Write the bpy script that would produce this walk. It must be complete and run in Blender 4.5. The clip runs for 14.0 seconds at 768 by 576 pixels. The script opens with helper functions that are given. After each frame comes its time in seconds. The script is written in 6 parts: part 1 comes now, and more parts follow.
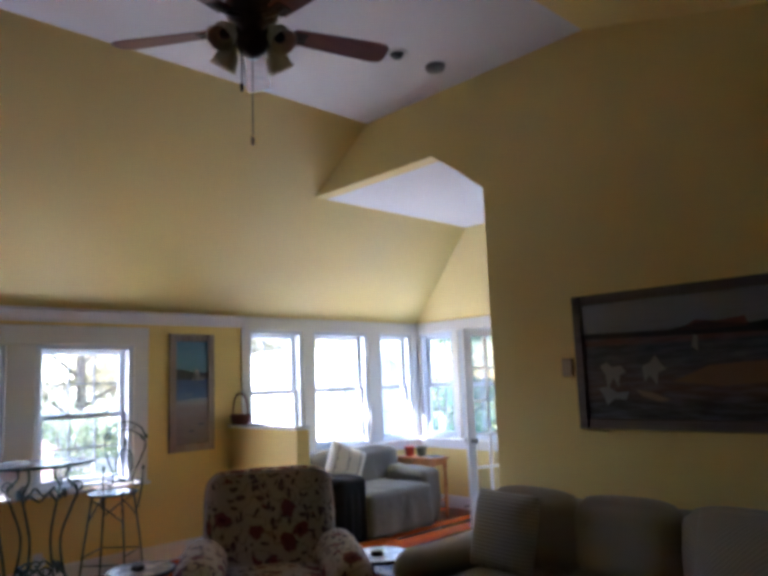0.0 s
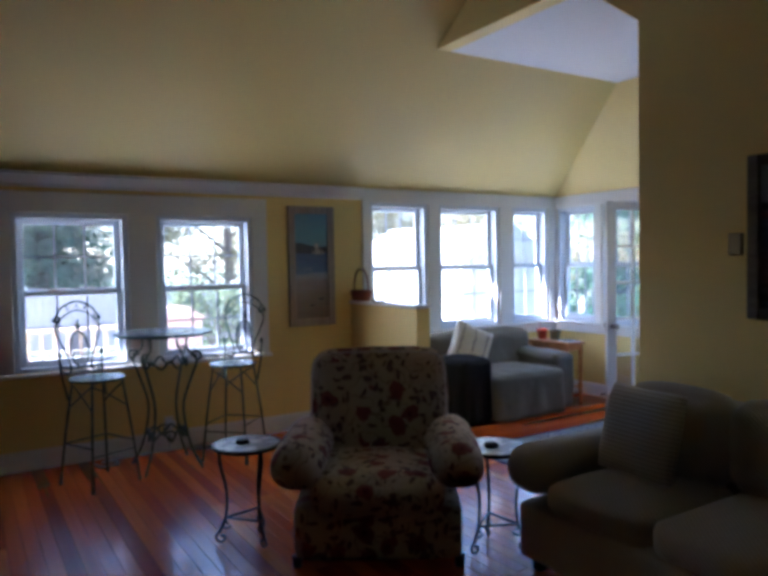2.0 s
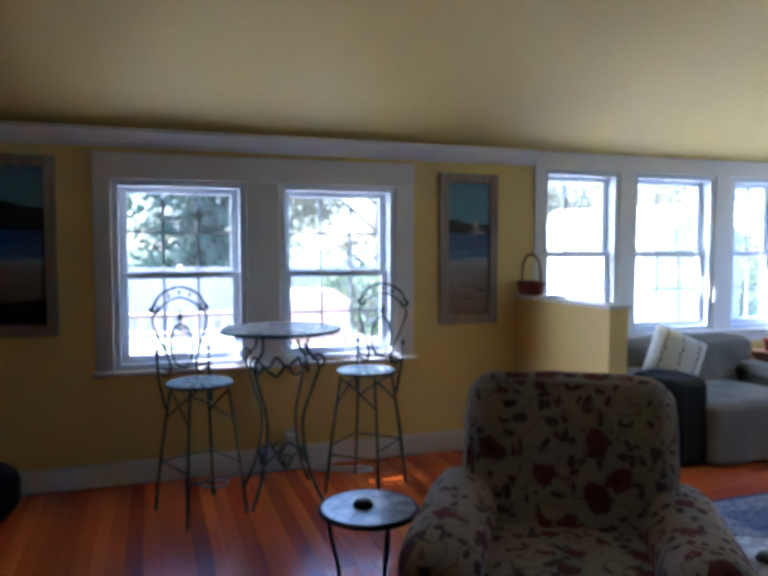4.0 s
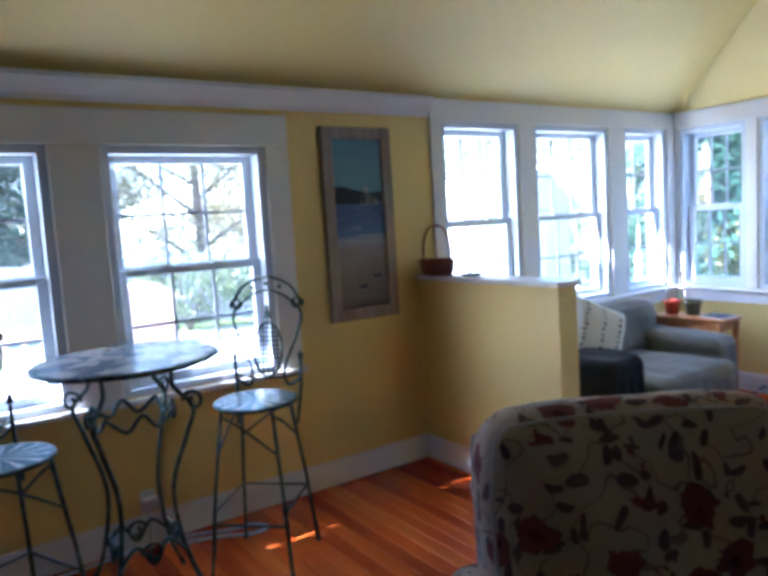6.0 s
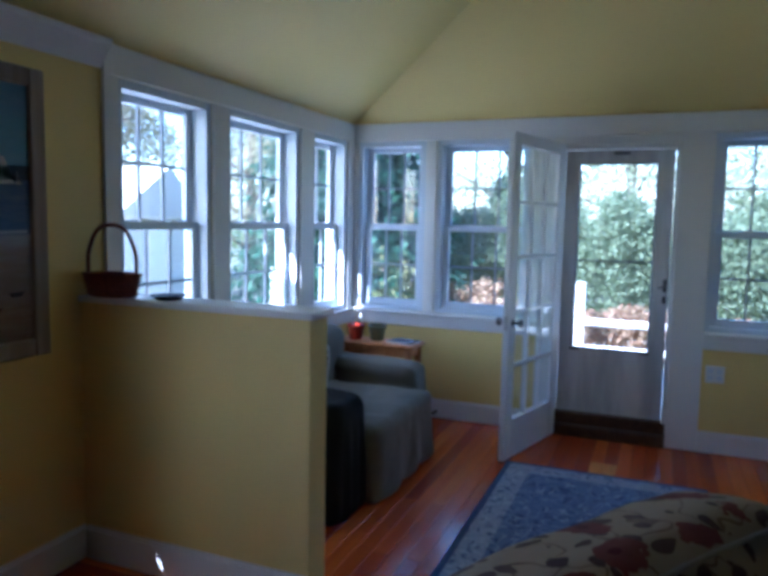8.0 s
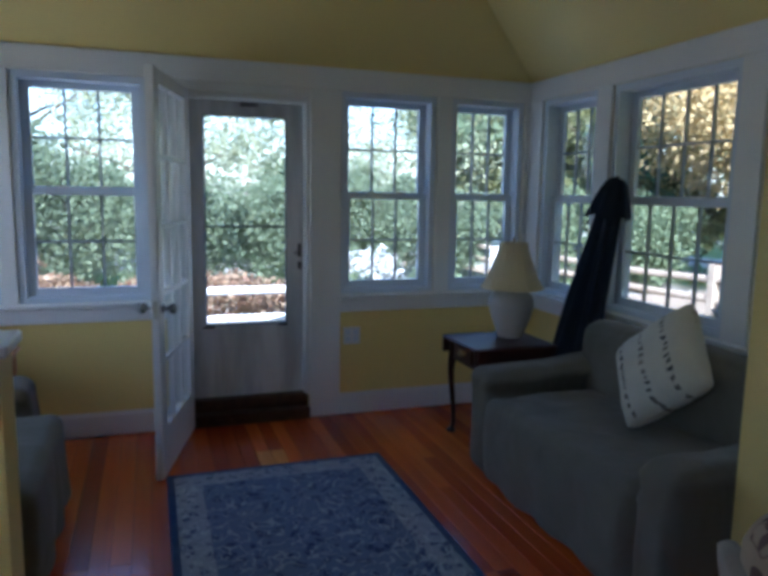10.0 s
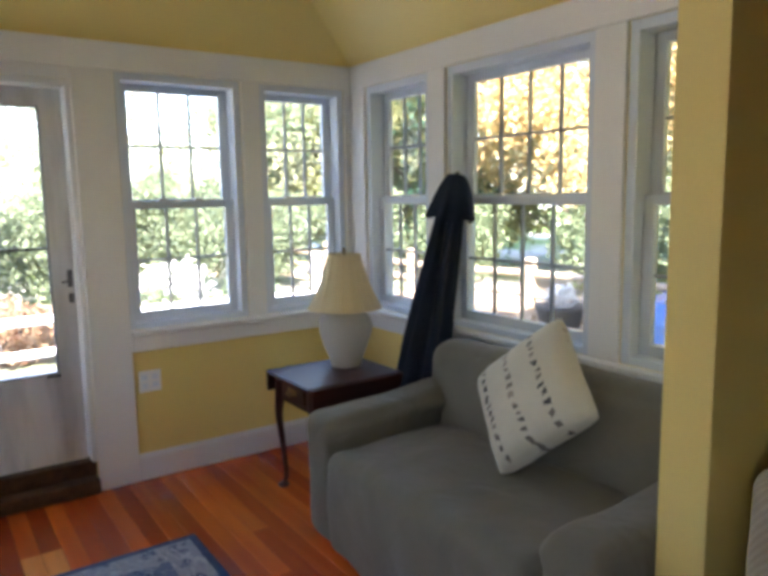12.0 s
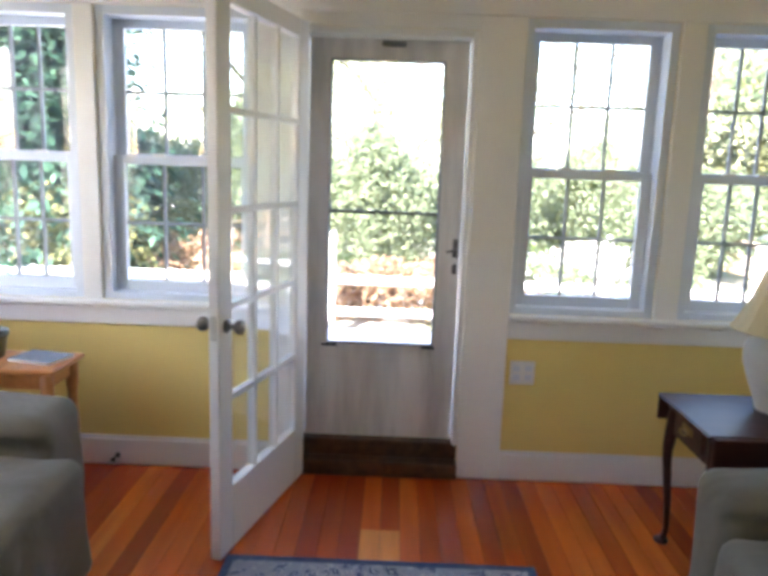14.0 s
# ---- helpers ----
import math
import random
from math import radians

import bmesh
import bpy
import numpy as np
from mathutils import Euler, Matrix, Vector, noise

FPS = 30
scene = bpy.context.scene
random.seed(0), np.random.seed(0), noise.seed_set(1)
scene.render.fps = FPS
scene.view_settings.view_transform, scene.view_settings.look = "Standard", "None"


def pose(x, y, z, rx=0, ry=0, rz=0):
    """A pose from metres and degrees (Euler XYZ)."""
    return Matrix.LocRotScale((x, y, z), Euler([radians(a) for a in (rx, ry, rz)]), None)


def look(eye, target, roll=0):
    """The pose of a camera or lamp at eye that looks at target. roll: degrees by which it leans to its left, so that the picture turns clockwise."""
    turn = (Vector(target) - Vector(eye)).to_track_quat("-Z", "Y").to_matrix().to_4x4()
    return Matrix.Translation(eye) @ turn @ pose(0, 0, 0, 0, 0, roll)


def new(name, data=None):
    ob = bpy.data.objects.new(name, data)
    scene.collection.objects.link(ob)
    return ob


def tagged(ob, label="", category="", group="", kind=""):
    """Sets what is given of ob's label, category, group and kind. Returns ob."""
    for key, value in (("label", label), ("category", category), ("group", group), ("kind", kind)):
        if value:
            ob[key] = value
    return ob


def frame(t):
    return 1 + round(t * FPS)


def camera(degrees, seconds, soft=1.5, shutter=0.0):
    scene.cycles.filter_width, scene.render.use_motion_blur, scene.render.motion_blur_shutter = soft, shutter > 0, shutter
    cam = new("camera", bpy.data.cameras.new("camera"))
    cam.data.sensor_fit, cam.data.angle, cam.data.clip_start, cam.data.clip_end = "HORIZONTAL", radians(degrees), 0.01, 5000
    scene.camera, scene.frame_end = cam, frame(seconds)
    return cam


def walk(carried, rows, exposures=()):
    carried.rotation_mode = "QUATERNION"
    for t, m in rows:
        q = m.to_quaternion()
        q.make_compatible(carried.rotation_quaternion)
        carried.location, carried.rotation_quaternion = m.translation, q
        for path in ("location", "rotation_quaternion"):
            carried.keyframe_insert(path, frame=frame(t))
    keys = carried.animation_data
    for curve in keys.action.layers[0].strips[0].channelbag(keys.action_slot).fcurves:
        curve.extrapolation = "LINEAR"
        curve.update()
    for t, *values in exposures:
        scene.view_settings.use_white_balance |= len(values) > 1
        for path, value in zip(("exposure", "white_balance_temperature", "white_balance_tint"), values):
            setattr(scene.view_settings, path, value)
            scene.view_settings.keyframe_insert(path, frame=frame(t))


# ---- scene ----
# Camera and its walk
cam = camera(58.9, 14.0, soft=4.2)
PATH = [
    (0, (-6.596, -6.239, 1.595), (-5.219, -4.814, 1.863), -2.1),
    (0.5, (-6.605, -6.209, 1.567), (-5.251, -4.738, 1.584), -1.6),
    (1, (-6.507, -6.174, 1.554), (-5.141, -4.713, 1.516), -5.8),
    (1.5, (-6.29, -6.092, 1.583), (-5.066, -4.51, 1.546), -1.2),
    (2, (-6.128, -5.922, 1.567), (-5.073, -4.224, 1.493), -1.0),
    (2.5, (-5.946, -5.658, 1.556), (-5.003, -3.895, 1.492), -2.9),
    (3, (-5.716, -5.419, 1.547), (-4.925, -3.583, 1.473), 0.0),
    (3.2, (-5.67, -5.261, 1.559), (-5.012, -3.374, 1.474), 1.2),
    (5.3, (-5.535, -3.953, 1.562), (-4.834, -2.089, 1.375), -1.6),
    (5.5, (-5.547, -3.81, 1.557), (-4.783, -1.973, 1.359), -0.7),
    (6, (-5.49, -3.465, 1.561), (-4.366, -1.823, 1.363), -3.5),
    (6.5, (-5.376, -3.157, 1.553), (-4.007, -1.711, 1.368), -2.9),
    (7, (-5.249, -2.874, 1.542), (-3.796, -1.508, 1.394), -0.6),
    (7.5, (-5.2, -2.586, 1.504), (-3.549, -1.467, 1.349), -0.5),
    (7.7, (-5.159, -2.507, 1.54), (-3.421, -1.532, 1.367), 0.4),
    (9.8, (-4.525, -1.404, 1.552), (-2.622, -1.946, 1.268), -0.2),
    (10, (-4.409, -1.45, 1.523), (-2.537, -2.098, 1.247), 1.0),
    (10.5, (-4.157, -1.578, 1.562), (-2.388, -2.467, 1.277), 0.5),
    (11, (-3.9, -1.553, 1.573), (-2.34, -2.766, 1.265), -1.2),
    (11.5, (-3.805, -1.598, 1.559), (-2.378, -2.961, 1.234), -1.2),
    (12, (-3.706, -1.749, 1.537), (-2.076, -2.875, 1.265), -0.9),
    (12.5, (-3.593, -1.854, 1.547), (-1.819, -2.716, 1.217), -0.5),
    (13, (-3.44, -1.974, 1.534), (-1.53, -2.434, 1.155), -2.0),
    (13.5, (-3.301, -1.999, 1.535), (-1.361, -2.275, 1.134), -1.8),
    (14, (-3.187, -2.104, 1.506), (-1.218, -2.078, 1.157), 2.0),
]
EXPOSURES = [
    (0.0, 3.95, 5500, 26), (0.6, 3.36, 5280, 25), (1.5, 3.25, 5200, 24), (3.0, 3.35, 4980, 22), (5.5, 3.85, 4920, 21), (6.5, 3.85, 4800, 19),
    (7.5, 3.0, 4560, 17), (10.0, 2.08, 4980, 15), (10.5, 2.52, 5400, 16), (11.0, 2.85, 5750, 15), (11.5, 3.3, 6150, 18), (12.5, 3.52, 6450, 21), (14.0, 3.75, 6450, 21),
]
walk(cam, [(t, look(eye, target, roll)) for t, eye, target, roll in PATH], EXPOSURES)

# World and sun
SUN_ELEVATION, SUN_AZIMUTH = 34.0, 292.0   # degrees; azimuth clockwise from +y
world = bpy.data.worlds.new("sky")
scene.world = world
world.use_nodes = True
_nt = world.node_tree
_sky = _nt.nodes.new("ShaderNodeTexSky")
_sky.sky_type = "NISHITA"
_sky.sun_disc = False
_sky.sun_elevation = radians(SUN_ELEVATION)
_sky.sun_rotation = radians(SUN_AZIMUTH)
_nt.links.new(_sky.outputs[0], _nt.nodes["Background"].inputs[0])
_nt.nodes["Background"].inputs[1].default_value = 0.15
_sl = bpy.data.lights.new("sun", "SUN")
_sl.energy, _sl.angle, _sl.color = 5.0, radians(0.5), (1.0, 0.95, 0.88)
sun = new("sun", _sl)
_az, _el = radians(SUN_AZIMUTH), radians(SUN_ELEVATION)
_to = Vector((math.sin(_az) * math.cos(_el), math.cos(_az) * math.cos(_el), math.sin(_el)))
sun.matrix_world = look(_to * 30, (0, 0, 0))

# ---------------------------------------------------------------- materials
def nodes_of(name, rough=0.6, metal=0.0, spec=0.5):
    m = bpy.data.materials.new(name)
    m.use_nodes = True
    nt = m.node_tree
    b = nt.nodes["Principled BSDF"]
    b.inputs["Roughness"].default_value = rough
    b.inputs["Metallic"].default_value = metal
    b.inputs["Specular IOR Level"].default_value = spec
    return m, nt, b


def add(nt, kind, **values):
    n = nt.nodes.new(kind)
    for k, v in values.items():
        if k in n.inputs:
            n.inputs[k].default_value = v
    return n


def coords(nt, scale=(1, 1, 1), world_space=False):
    tc = nt.nodes.new("ShaderNodeTexCoord")
    mp = nt.nodes.new("ShaderNodeMapping")
    mp.inputs["Scale"].default_value = scale
    if world_space:
        geo = nt.nodes.new("ShaderNodeNewGeometry")
        nt.links.new(geo.outputs["Position"], mp.inputs["Vector"])
    else:
        nt.links.new(tc.outputs["Object"], mp.inputs["Vector"])
    return mp.outputs[0]


def mixed(nt, fac, a, b, mode="MIX"):
    n = nt.nodes.new("ShaderNodeMix")
    n.data_type, n.blend_type = "RGBA", mode
    for sock, v in ((n.inputs[0], fac), (n.inputs[6], a), (n.inputs[7], b)):
        if isinstance(v, (float, int)):
            sock.default_value = v
        elif isinstance(v, tuple):
            sock.default_value = (*v, 1)[:4]
        else:
            nt.links.new(v, sock)
    return n.outputs[2]


def ramp(nt, src, stops):
    r = nt.nodes.new("ShaderNodeValToRGB")
    el = r.color_ramp.elements
    while len(el) < len(stops):
        el.new(0.5)
    for e, (p, c) in zip(el, stops):
        e.position = p
        e.color = (*c, 1) if isinstance(c, tuple) else (c, c, c, 1)
    nt.links.new(src, r.inputs[0])
    return r.outputs[0]


def noise_fac(nt, vec, scale, detail=4.0, rough=0.55):
    n = add(nt, "ShaderNodeTexNoise", Scale=scale, Detail=detail, Roughness=rough)
    nt.links.new(vec, n.inputs["Vector"])
    return n.outputs["Fac"]


def bump(nt, b, height, strength=0.2, distance=0.01):
    n = add(nt, "ShaderNodeBump", Strength=strength, Distance=distance)
    nt.links.new(height, n.inputs["Height"])
    nt.links.new(n.outputs[0], b.inputs["Normal"])


def paint(name, color, rough=0.5, vary=0.08, grain=60.0, rel=0.08, world_space=True):
    """Painted or plain surface: two scales of variation and a fine relief."""
    m, nt, b = nodes_of(name, rough)
    v = coords(nt, world_space=world_space)
    big = noise_fac(nt, v, 1.3, 3)
    fine = noise_fac(nt, v, grain, 3)
    dark = tuple(c * (1 - vary) for c in color)
    lite = tuple(min(1, c * (1 + vary * 0.5)) for c in color)
    c = mixed(nt, big, dark, lite)
    c = mixed(nt, ramp(nt, fine, [(0.35, 0.0), (0.7, 0.25)]), c, tuple(x * (1 - vary) for x in color))
    nt.links.new(c, b.inputs["Base Color"])
    rr = ramp(nt, big, [(0.3, rough * 0.85), (0.7, min(1, rough * 1.15))])
    nt.links.new(rr, b.inputs["Roughness"])
    bump(nt, b, fine, rel, 0.003)
    return m


def wood(name, dark, lite, rough=0.35, axis=0, scale=1.0, per_piece=0.0, coat=0.0, world_space=False):
    """Grain runs along the given axis; pieces differ by their random number."""
    m, nt, b = nodes_of(name, rough, spec=0.32)
    s = [22 * scale] * 3
    s[axis] = 1.6 * scale
    v = coords(nt, tuple(s), world_space)
    info = nt.nodes.new("ShaderNodeObjectInfo")
    shift = nt.nodes.new("ShaderNodeVectorMath")
    shift.operation = "ADD"
    sc = nt.nodes.new("ShaderNodeMath")
    sc.operation = "MULTIPLY"
    sc.inputs[1].default_value = 37.0
    nt.links.new(info.outputs["Random"], sc.inputs[0])
    nt.links.new(v, shift.inputs[0])
    nt.links.new(sc.outputs[0], shift.inputs[1])
    g1 = noise_fac(nt, shift.outputs[0], 1.0, 5, 0.6)
    g2 = noise_fac(nt, shift.outputs[0], 4.0, 3, 0.5)
    c = mixed(nt, ramp(nt, g1, [(0.3, 0.0), (0.7, 1.0)]), dark, lite)
    c = mixed(nt, ramp(nt, g2, [(0.45, 0.0), (0.75, 0.18 if per_piece else 0.45)]), c, tuple(x * 0.6 for x in dark))
    if per_piece:
        tone = ramp(nt, info.outputs["Random"], [(0.0, (0.50, 0.36, 0.34)), (0.30, (0.78, 0.68, 0.66)), (0.65, (1.0, 1.0, 1.0)), (0.88, (1.12, 1.25, 1.35)), (1.0, (1.2, 1.65, 2.0))])
        c = mixed(nt, 1.0, c, tone, "MULTIPLY")
    nt.links.new(c, b.inputs["Base Color"])
    b.inputs["Coat Weight"].default_value = coat
    b.inputs["Coat Roughness"].default_value = 0.12
    bump(nt, b, g1, 0.12, 0.002)
    return m


def cloth(name, color, weave=260.0, rough=0.9, vary=0.12, fold=0.0, ribs=0.0, rib_axis="X", rib_tone=0.0):
    m, nt, b = nodes_of(name, rough, spec=0.15)
    v = coords(nt)
    big = noise_fac(nt, v, 4.0, 4)
    wv = noise_fac(nt, v, weave, 2)
    c = mixed(nt, big, tuple(x * (1 - vary) for x in color), tuple(min(1, x * (1 + vary)) for x in color))
    c = mixed(nt, ramp(nt, wv, [(0.4, 0.0), (0.7, 0.4)]), c, tuple(x * 0.7 for x in color))
    nt.links.new(c, b.inputs["Base Color"])
    b.inputs["Sheen Weight"].default_value = min(0.25, max(color) * 0.8)
    h = math_node(nt, "ADD", wv, big)
    if ribs:
        n = add(nt, "ShaderNodeTexWave", Scale=ribs, Distortion=0.4)
        n.bands_direction = rib_axis
        nt.links.new(v, n.inputs["Vector"])
        h = math_node(nt, "MULTIPLY_ADD", n.outputs["Fac"], 1.2, h)
        if rib_tone:
            c = mixed(nt, n.outputs["Fac"], c, tuple(x * rib_tone for x in color))
            nt.links.new(c, b.inputs["Base Color"])
    bump(nt, b, h, 0.35, 0.004)
    if fold:
        w = add(nt, "ShaderNodeTexNoise", Scale=4.5, Detail=2.0, Distortion=0.5)
        nt.links.new(v, w.inputs["Vector"])
        bn = add(nt, "ShaderNodeBump", Strength=0.5, Distance=fold)
        nt.links.new(w.outputs["Fac"], bn.inputs["Height"])
        fine = b.inputs["Normal"].links[0].from_node
        nt.links.new(bn.outputs[0], fine.inputs["Normal"])
    return m


def metal(name, color, rough=0.45, worn=None):
    m, nt, b = nodes_of(name, rough, 0.8)
    v = coords(nt)
    n = noise_fac(nt, v, 30, 4)
    w = worn or tuple(min(1, c * 1.6) for c in color)
    c = mixed(nt, ramp(nt, n, [(0.45, 0.0), (0.7, 0.8)]), color, w)
    nt.links.new(c, b.inputs["Base Color"])
    bump(nt, b, n, 0.1, 0.002)
    return m


def glass(name="clear window glass", gloss=0.045):
    """Thin pane: mostly clear, with a faint mirror image and a pale veil that imitates glare haze."""
    m, nt, b = nodes_of(name)
    nt.nodes.remove(b)
    tr = nt.nodes.new("ShaderNodeBsdfTransparent")
    tr.inputs[0].default_value = (0.97, 0.985, 0.98, 1)
    gl = nt.nodes.new("ShaderNodeBsdfGlossy")
    gl.inputs["Roughness"].default_value = 0.02
    mx = nt.nodes.new("ShaderNodeMixShader")
    mx.inputs[0].default_value = gloss
    nt.links.new(tr.outputs[0], mx.inputs[1])
    nt.links.new(gl.outputs[0], mx.inputs[2])
    # translucent share mixed in as haze, to lift the darks of the view
    veil = nt.nodes.new("ShaderNodeBsdfTranslucent")
    veil.inputs[0].default_value = (0.80, 0.84, 0.86, 1)
    md = nt.nodes.new("ShaderNodeMixShader")
    md.inputs[0].default_value = 0.012
    nt.links.new(mx.outputs[0], md.inputs[1])
    nt.links.new(veil.outputs[0], md.inputs[2])
    nt.links.new(md.outputs[0], nt.nodes["Material Output"].inputs[0])
    return m


def math_node(nt, op, a, b=0.0, c=0.0):
    n = nt.nodes.new("ShaderNodeMath")
    n.operation = op
    for sock, v in zip(n.inputs, (a, b, c)):
        if isinstance(v, (int, float)):
            sock.default_value = v
        else:
            nt.links.new(v, sock)
    return n.outputs[0]


def voronoi(nt, vec, scale, feature="F1", rnd=1.0):
    n = add(nt, "ShaderNodeTexVoronoi", Scale=scale, Randomness=rnd)
    n.feature = feature
    nt.links.new(vec, n.inputs["Vector"])
    return n


def floral(name):
    """Cream upholstery with red blooms, dark leaves and thin curling stems."""
    m, nt, b = nodes_of(name, 0.85, spec=0.2)
    v = coords(nt)
    wob = add(nt, "ShaderNodeTexNoise", Scale=7.0, Detail=2.0)
    nt.links.new(v, wob.inputs["Vector"])
    wv = nt.nodes.new("ShaderNodeVectorMath")
    wv.operation = "MULTIPLY_ADD"
    nt.links.new(wob.outputs["Color"], wv.inputs[0])
    wv.inputs[1].default_value = (0.10, 0.10, 0.10)
    nt.links.new(v, wv.inputs[2])
    vw = wv.outputs[0]
    stem = noise_fac(nt, vw, 9.0, 1.0)
    line = math_node(nt, "COMPARE", stem, 0.5, 0.011)
    lf = None
    for scl in ((1.6, 1.0, 0.75), (0.75, 1.0, 1.6)):
        mp = nt.nodes.new("ShaderNodeMapping")
        mp.inputs["Scale"].default_value = scl
        nt.links.new(vw, mp.inputs["Vector"])
        leaf = voronoi(nt, mp.outputs[0], 14.5)
        pick = math_node(nt, "GREATER_THAN", leaf.outputs["Color"], 0.30)
        one = math_node(nt, "MULTIPLY", math_node(nt, "LESS_THAN", leaf.outputs["Distance"], 0.31), pick)
        lf = one if lf is None else math_node(nt, "MAXIMUM", lf, one)
    flo = voronoi(nt, vw, 7.2)
    rag = math_node(nt, "MULTIPLY_ADD", noise_fac(nt, v, 34.0, 2.0), 0.36, 0.16)
    fpick = math_node(nt, "GREATER_THAN", flo.outputs["Color"], 0.33)
    fl = math_node(nt, "MULTIPLY", math_node(nt, "LESS_THAN", flo.outputs["Distance"], rag), fpick)
    core = math_node(nt, "MULTIPLY", math_node(nt, "LESS_THAN", flo.outputs["Distance"], 0.12), fpick)
    c = mixed(nt, noise_fac(nt, v, 5.0), (0.40, 0.305, 0.215), (0.50, 0.40, 0.295))
    c = mixed(nt, line, c, (0.225, 0.155, 0.125))
    c = mixed(nt, lf, c, mixed(nt, leaf.outputs["Color"], (0.085, 0.055, 0.06), (0.17, 0.11, 0.10)))
    c = mixed(nt, fl, c, mixed(nt, noise_fac(nt, v, 30.0), (0.15, 0.035, 0.040), (0.25, 0.095, 0.085)))
    c = mixed(nt, core, c, (0.10, 0.02, 0.03))
    nt.links.new(c, b.inputs["Base Color"])
    bump(nt, b, noise_fac(nt, v, 220.0, 2.0), 0.3, 0.003)
    return m


def rug_mat(name, ground, figure, pale, scale):
    """Faded woven pattern of curling figures."""
    m, nt, b = nodes_of(name, 0.95, spec=0.05)
    v = coords(nt)
    wob = add(nt, "ShaderNodeTexNoise", Scale=5.0, Detail=1.0)
    nt.links.new(v, wob.inputs["Vector"])
    wv = nt.nodes.new("ShaderNodeVectorMath")
    wv.operation = "MULTIPLY_ADD"
    nt.links.new(wob.outputs["Color"], wv.inputs[0])
    wv.inputs[1].default_value = (0.16, 0.16, 0.0)
    nt.links.new(v, wv.inputs[2])
    vo = voronoi(nt, wv.outputs[0], scale)
    lobes = math_node(nt, "MULTIPLY_ADD", noise_fac(nt, v, scale * 4.0, 1.0), 0.5, 0.10)
    c = mixed(nt, math_node(nt, "LESS_THAN", vo.outputs["Distance"], lobes), ground, figure)
    vine = math_node(nt, "COMPARE", noise_fac(nt, wv.outputs[0], scale * 0.8, 1.0), 0.5, 0.022)
    c = mixed(nt, vine, c, pale)
    pp = math_node(nt, "LESS_THAN", vo.outputs["Distance"], 0.13)
    c = mixed(nt, pp, c, pale)
    bits = voronoi(nt, v, scale * 2.3)
    c = mixed(nt, math_node(nt, "LESS_THAN", bits.outputs["Distance"], 0.24), c, tuple(0.6 * a + 0.4 * d for a, d in zip(figure, pale)))
    fade = noise_fac(nt, v, 3.0)
    c = mixed(nt, ramp(nt, fade, [(0.35, 0.0), (0.85, 0.18)]), c, pale)
    nt.links.new(c, b.inputs["Base Color"])
    bump(nt, b, noise_fac(nt, v, 420.0, 2.0), 0.5, 0.004)
    return m


def marked_cloth(name):
    """Cream woven cloth with rows of small dark stitched marks across x."""
    m, nt, b = nodes_of(name, 0.95, spec=0.1)
    v = coords(nt)
    wob = add(nt, "ShaderNodeTexNoise", Scale=11.0, Detail=1.0)
    nt.links.new(v, wob.inputs["Vector"])
    wv = nt.nodes.new("ShaderNodeVectorMath")
    wv.operation = "MULTIPLY_ADD"
    nt.links.new(wob.outputs["Color"], wv.inputs[0])
    wv.inputs[1].default_value = (0.035, 0.07, 0.0)
    nt.links.new(v, wv.inputs[2])
    sep = nt.nodes.new("ShaderNodeSeparateXYZ")
    nt.links.new(wv.outputs[0], sep.inputs[0])
    row = math_node(nt, "ABSOLUTE", math_node(nt, "SUBTRACT", math_node(nt, "FRACT", math_node(nt, "MULTIPLY_ADD", sep.outputs[0], 7.5, 0.5)), 0.5))
    col = math_node(nt, "ABSOLUTE", math_node(nt, "SUBTRACT", math_node(nt, "FRACT", math_node(nt, "MULTIPLY", sep.outputs[1], 27.0)), 0.5))
    rag = noise_fac(nt, v, 60.0, 2.0)
    mark = math_node(nt, "MULTIPLY", math_node(nt, "LESS_THAN", row, math_node(nt, "MULTIPLY", rag, 0.19)), math_node(nt, "LESS_THAN", col, math_node(nt, "MULTIPLY", rag, 0.50)))
    cell = voronoi(nt, v, 17.0)
    tone = mixed(nt, ramp(nt, cell.outputs["Color"], [(0.3, 0.0), (0.8, 1.0)]), (0.09, 0.09, 0.10), (0.42, 0.36, 0.30))
    c = mixed(nt, noise_fac(nt, v, 9.0), (0.60, 0.57, 0.48), (0.72, 0.69, 0.60))
    c = mixed(nt, mark, c, tone)
    nt.links.new(c, b.inputs["Base Color"])
    bump(nt, b, noise_fac(nt, v, 300.0, 2.0), 0.5, 0.004)
    return m


def mosaic(name, base, spots, scale=26.0):
    m, nt, b = nodes_of(name, 0.22)
    v = coords(nt)
    cell = voronoi(nt, v, scale)
    edge = voronoi(nt, v, scale, "DISTANCE_TO_EDGE")
    big = noise_fac(nt, v, 9.0, 2.0)
    c = mixed(nt, ramp(nt, big, [(0.47, 0.0), (0.53, 1.0)]), base, spots)
    c = mixed(nt, ramp(nt, cell.outputs["Color"], [(0.0, 0.0), (1.0, 0.35)]), c, tuple(x * 0.5 for x in base))
    c = mixed(nt, math_node(nt, "LESS_THAN", edge.outputs["Distance"], 0.035), c, (0.30, 0.30, 0.28))
    nt.links.new(c, b.inputs["Base Color"])
    bump(nt, b, edge.outputs["Distance"], 0.15, 0.002)
    return m


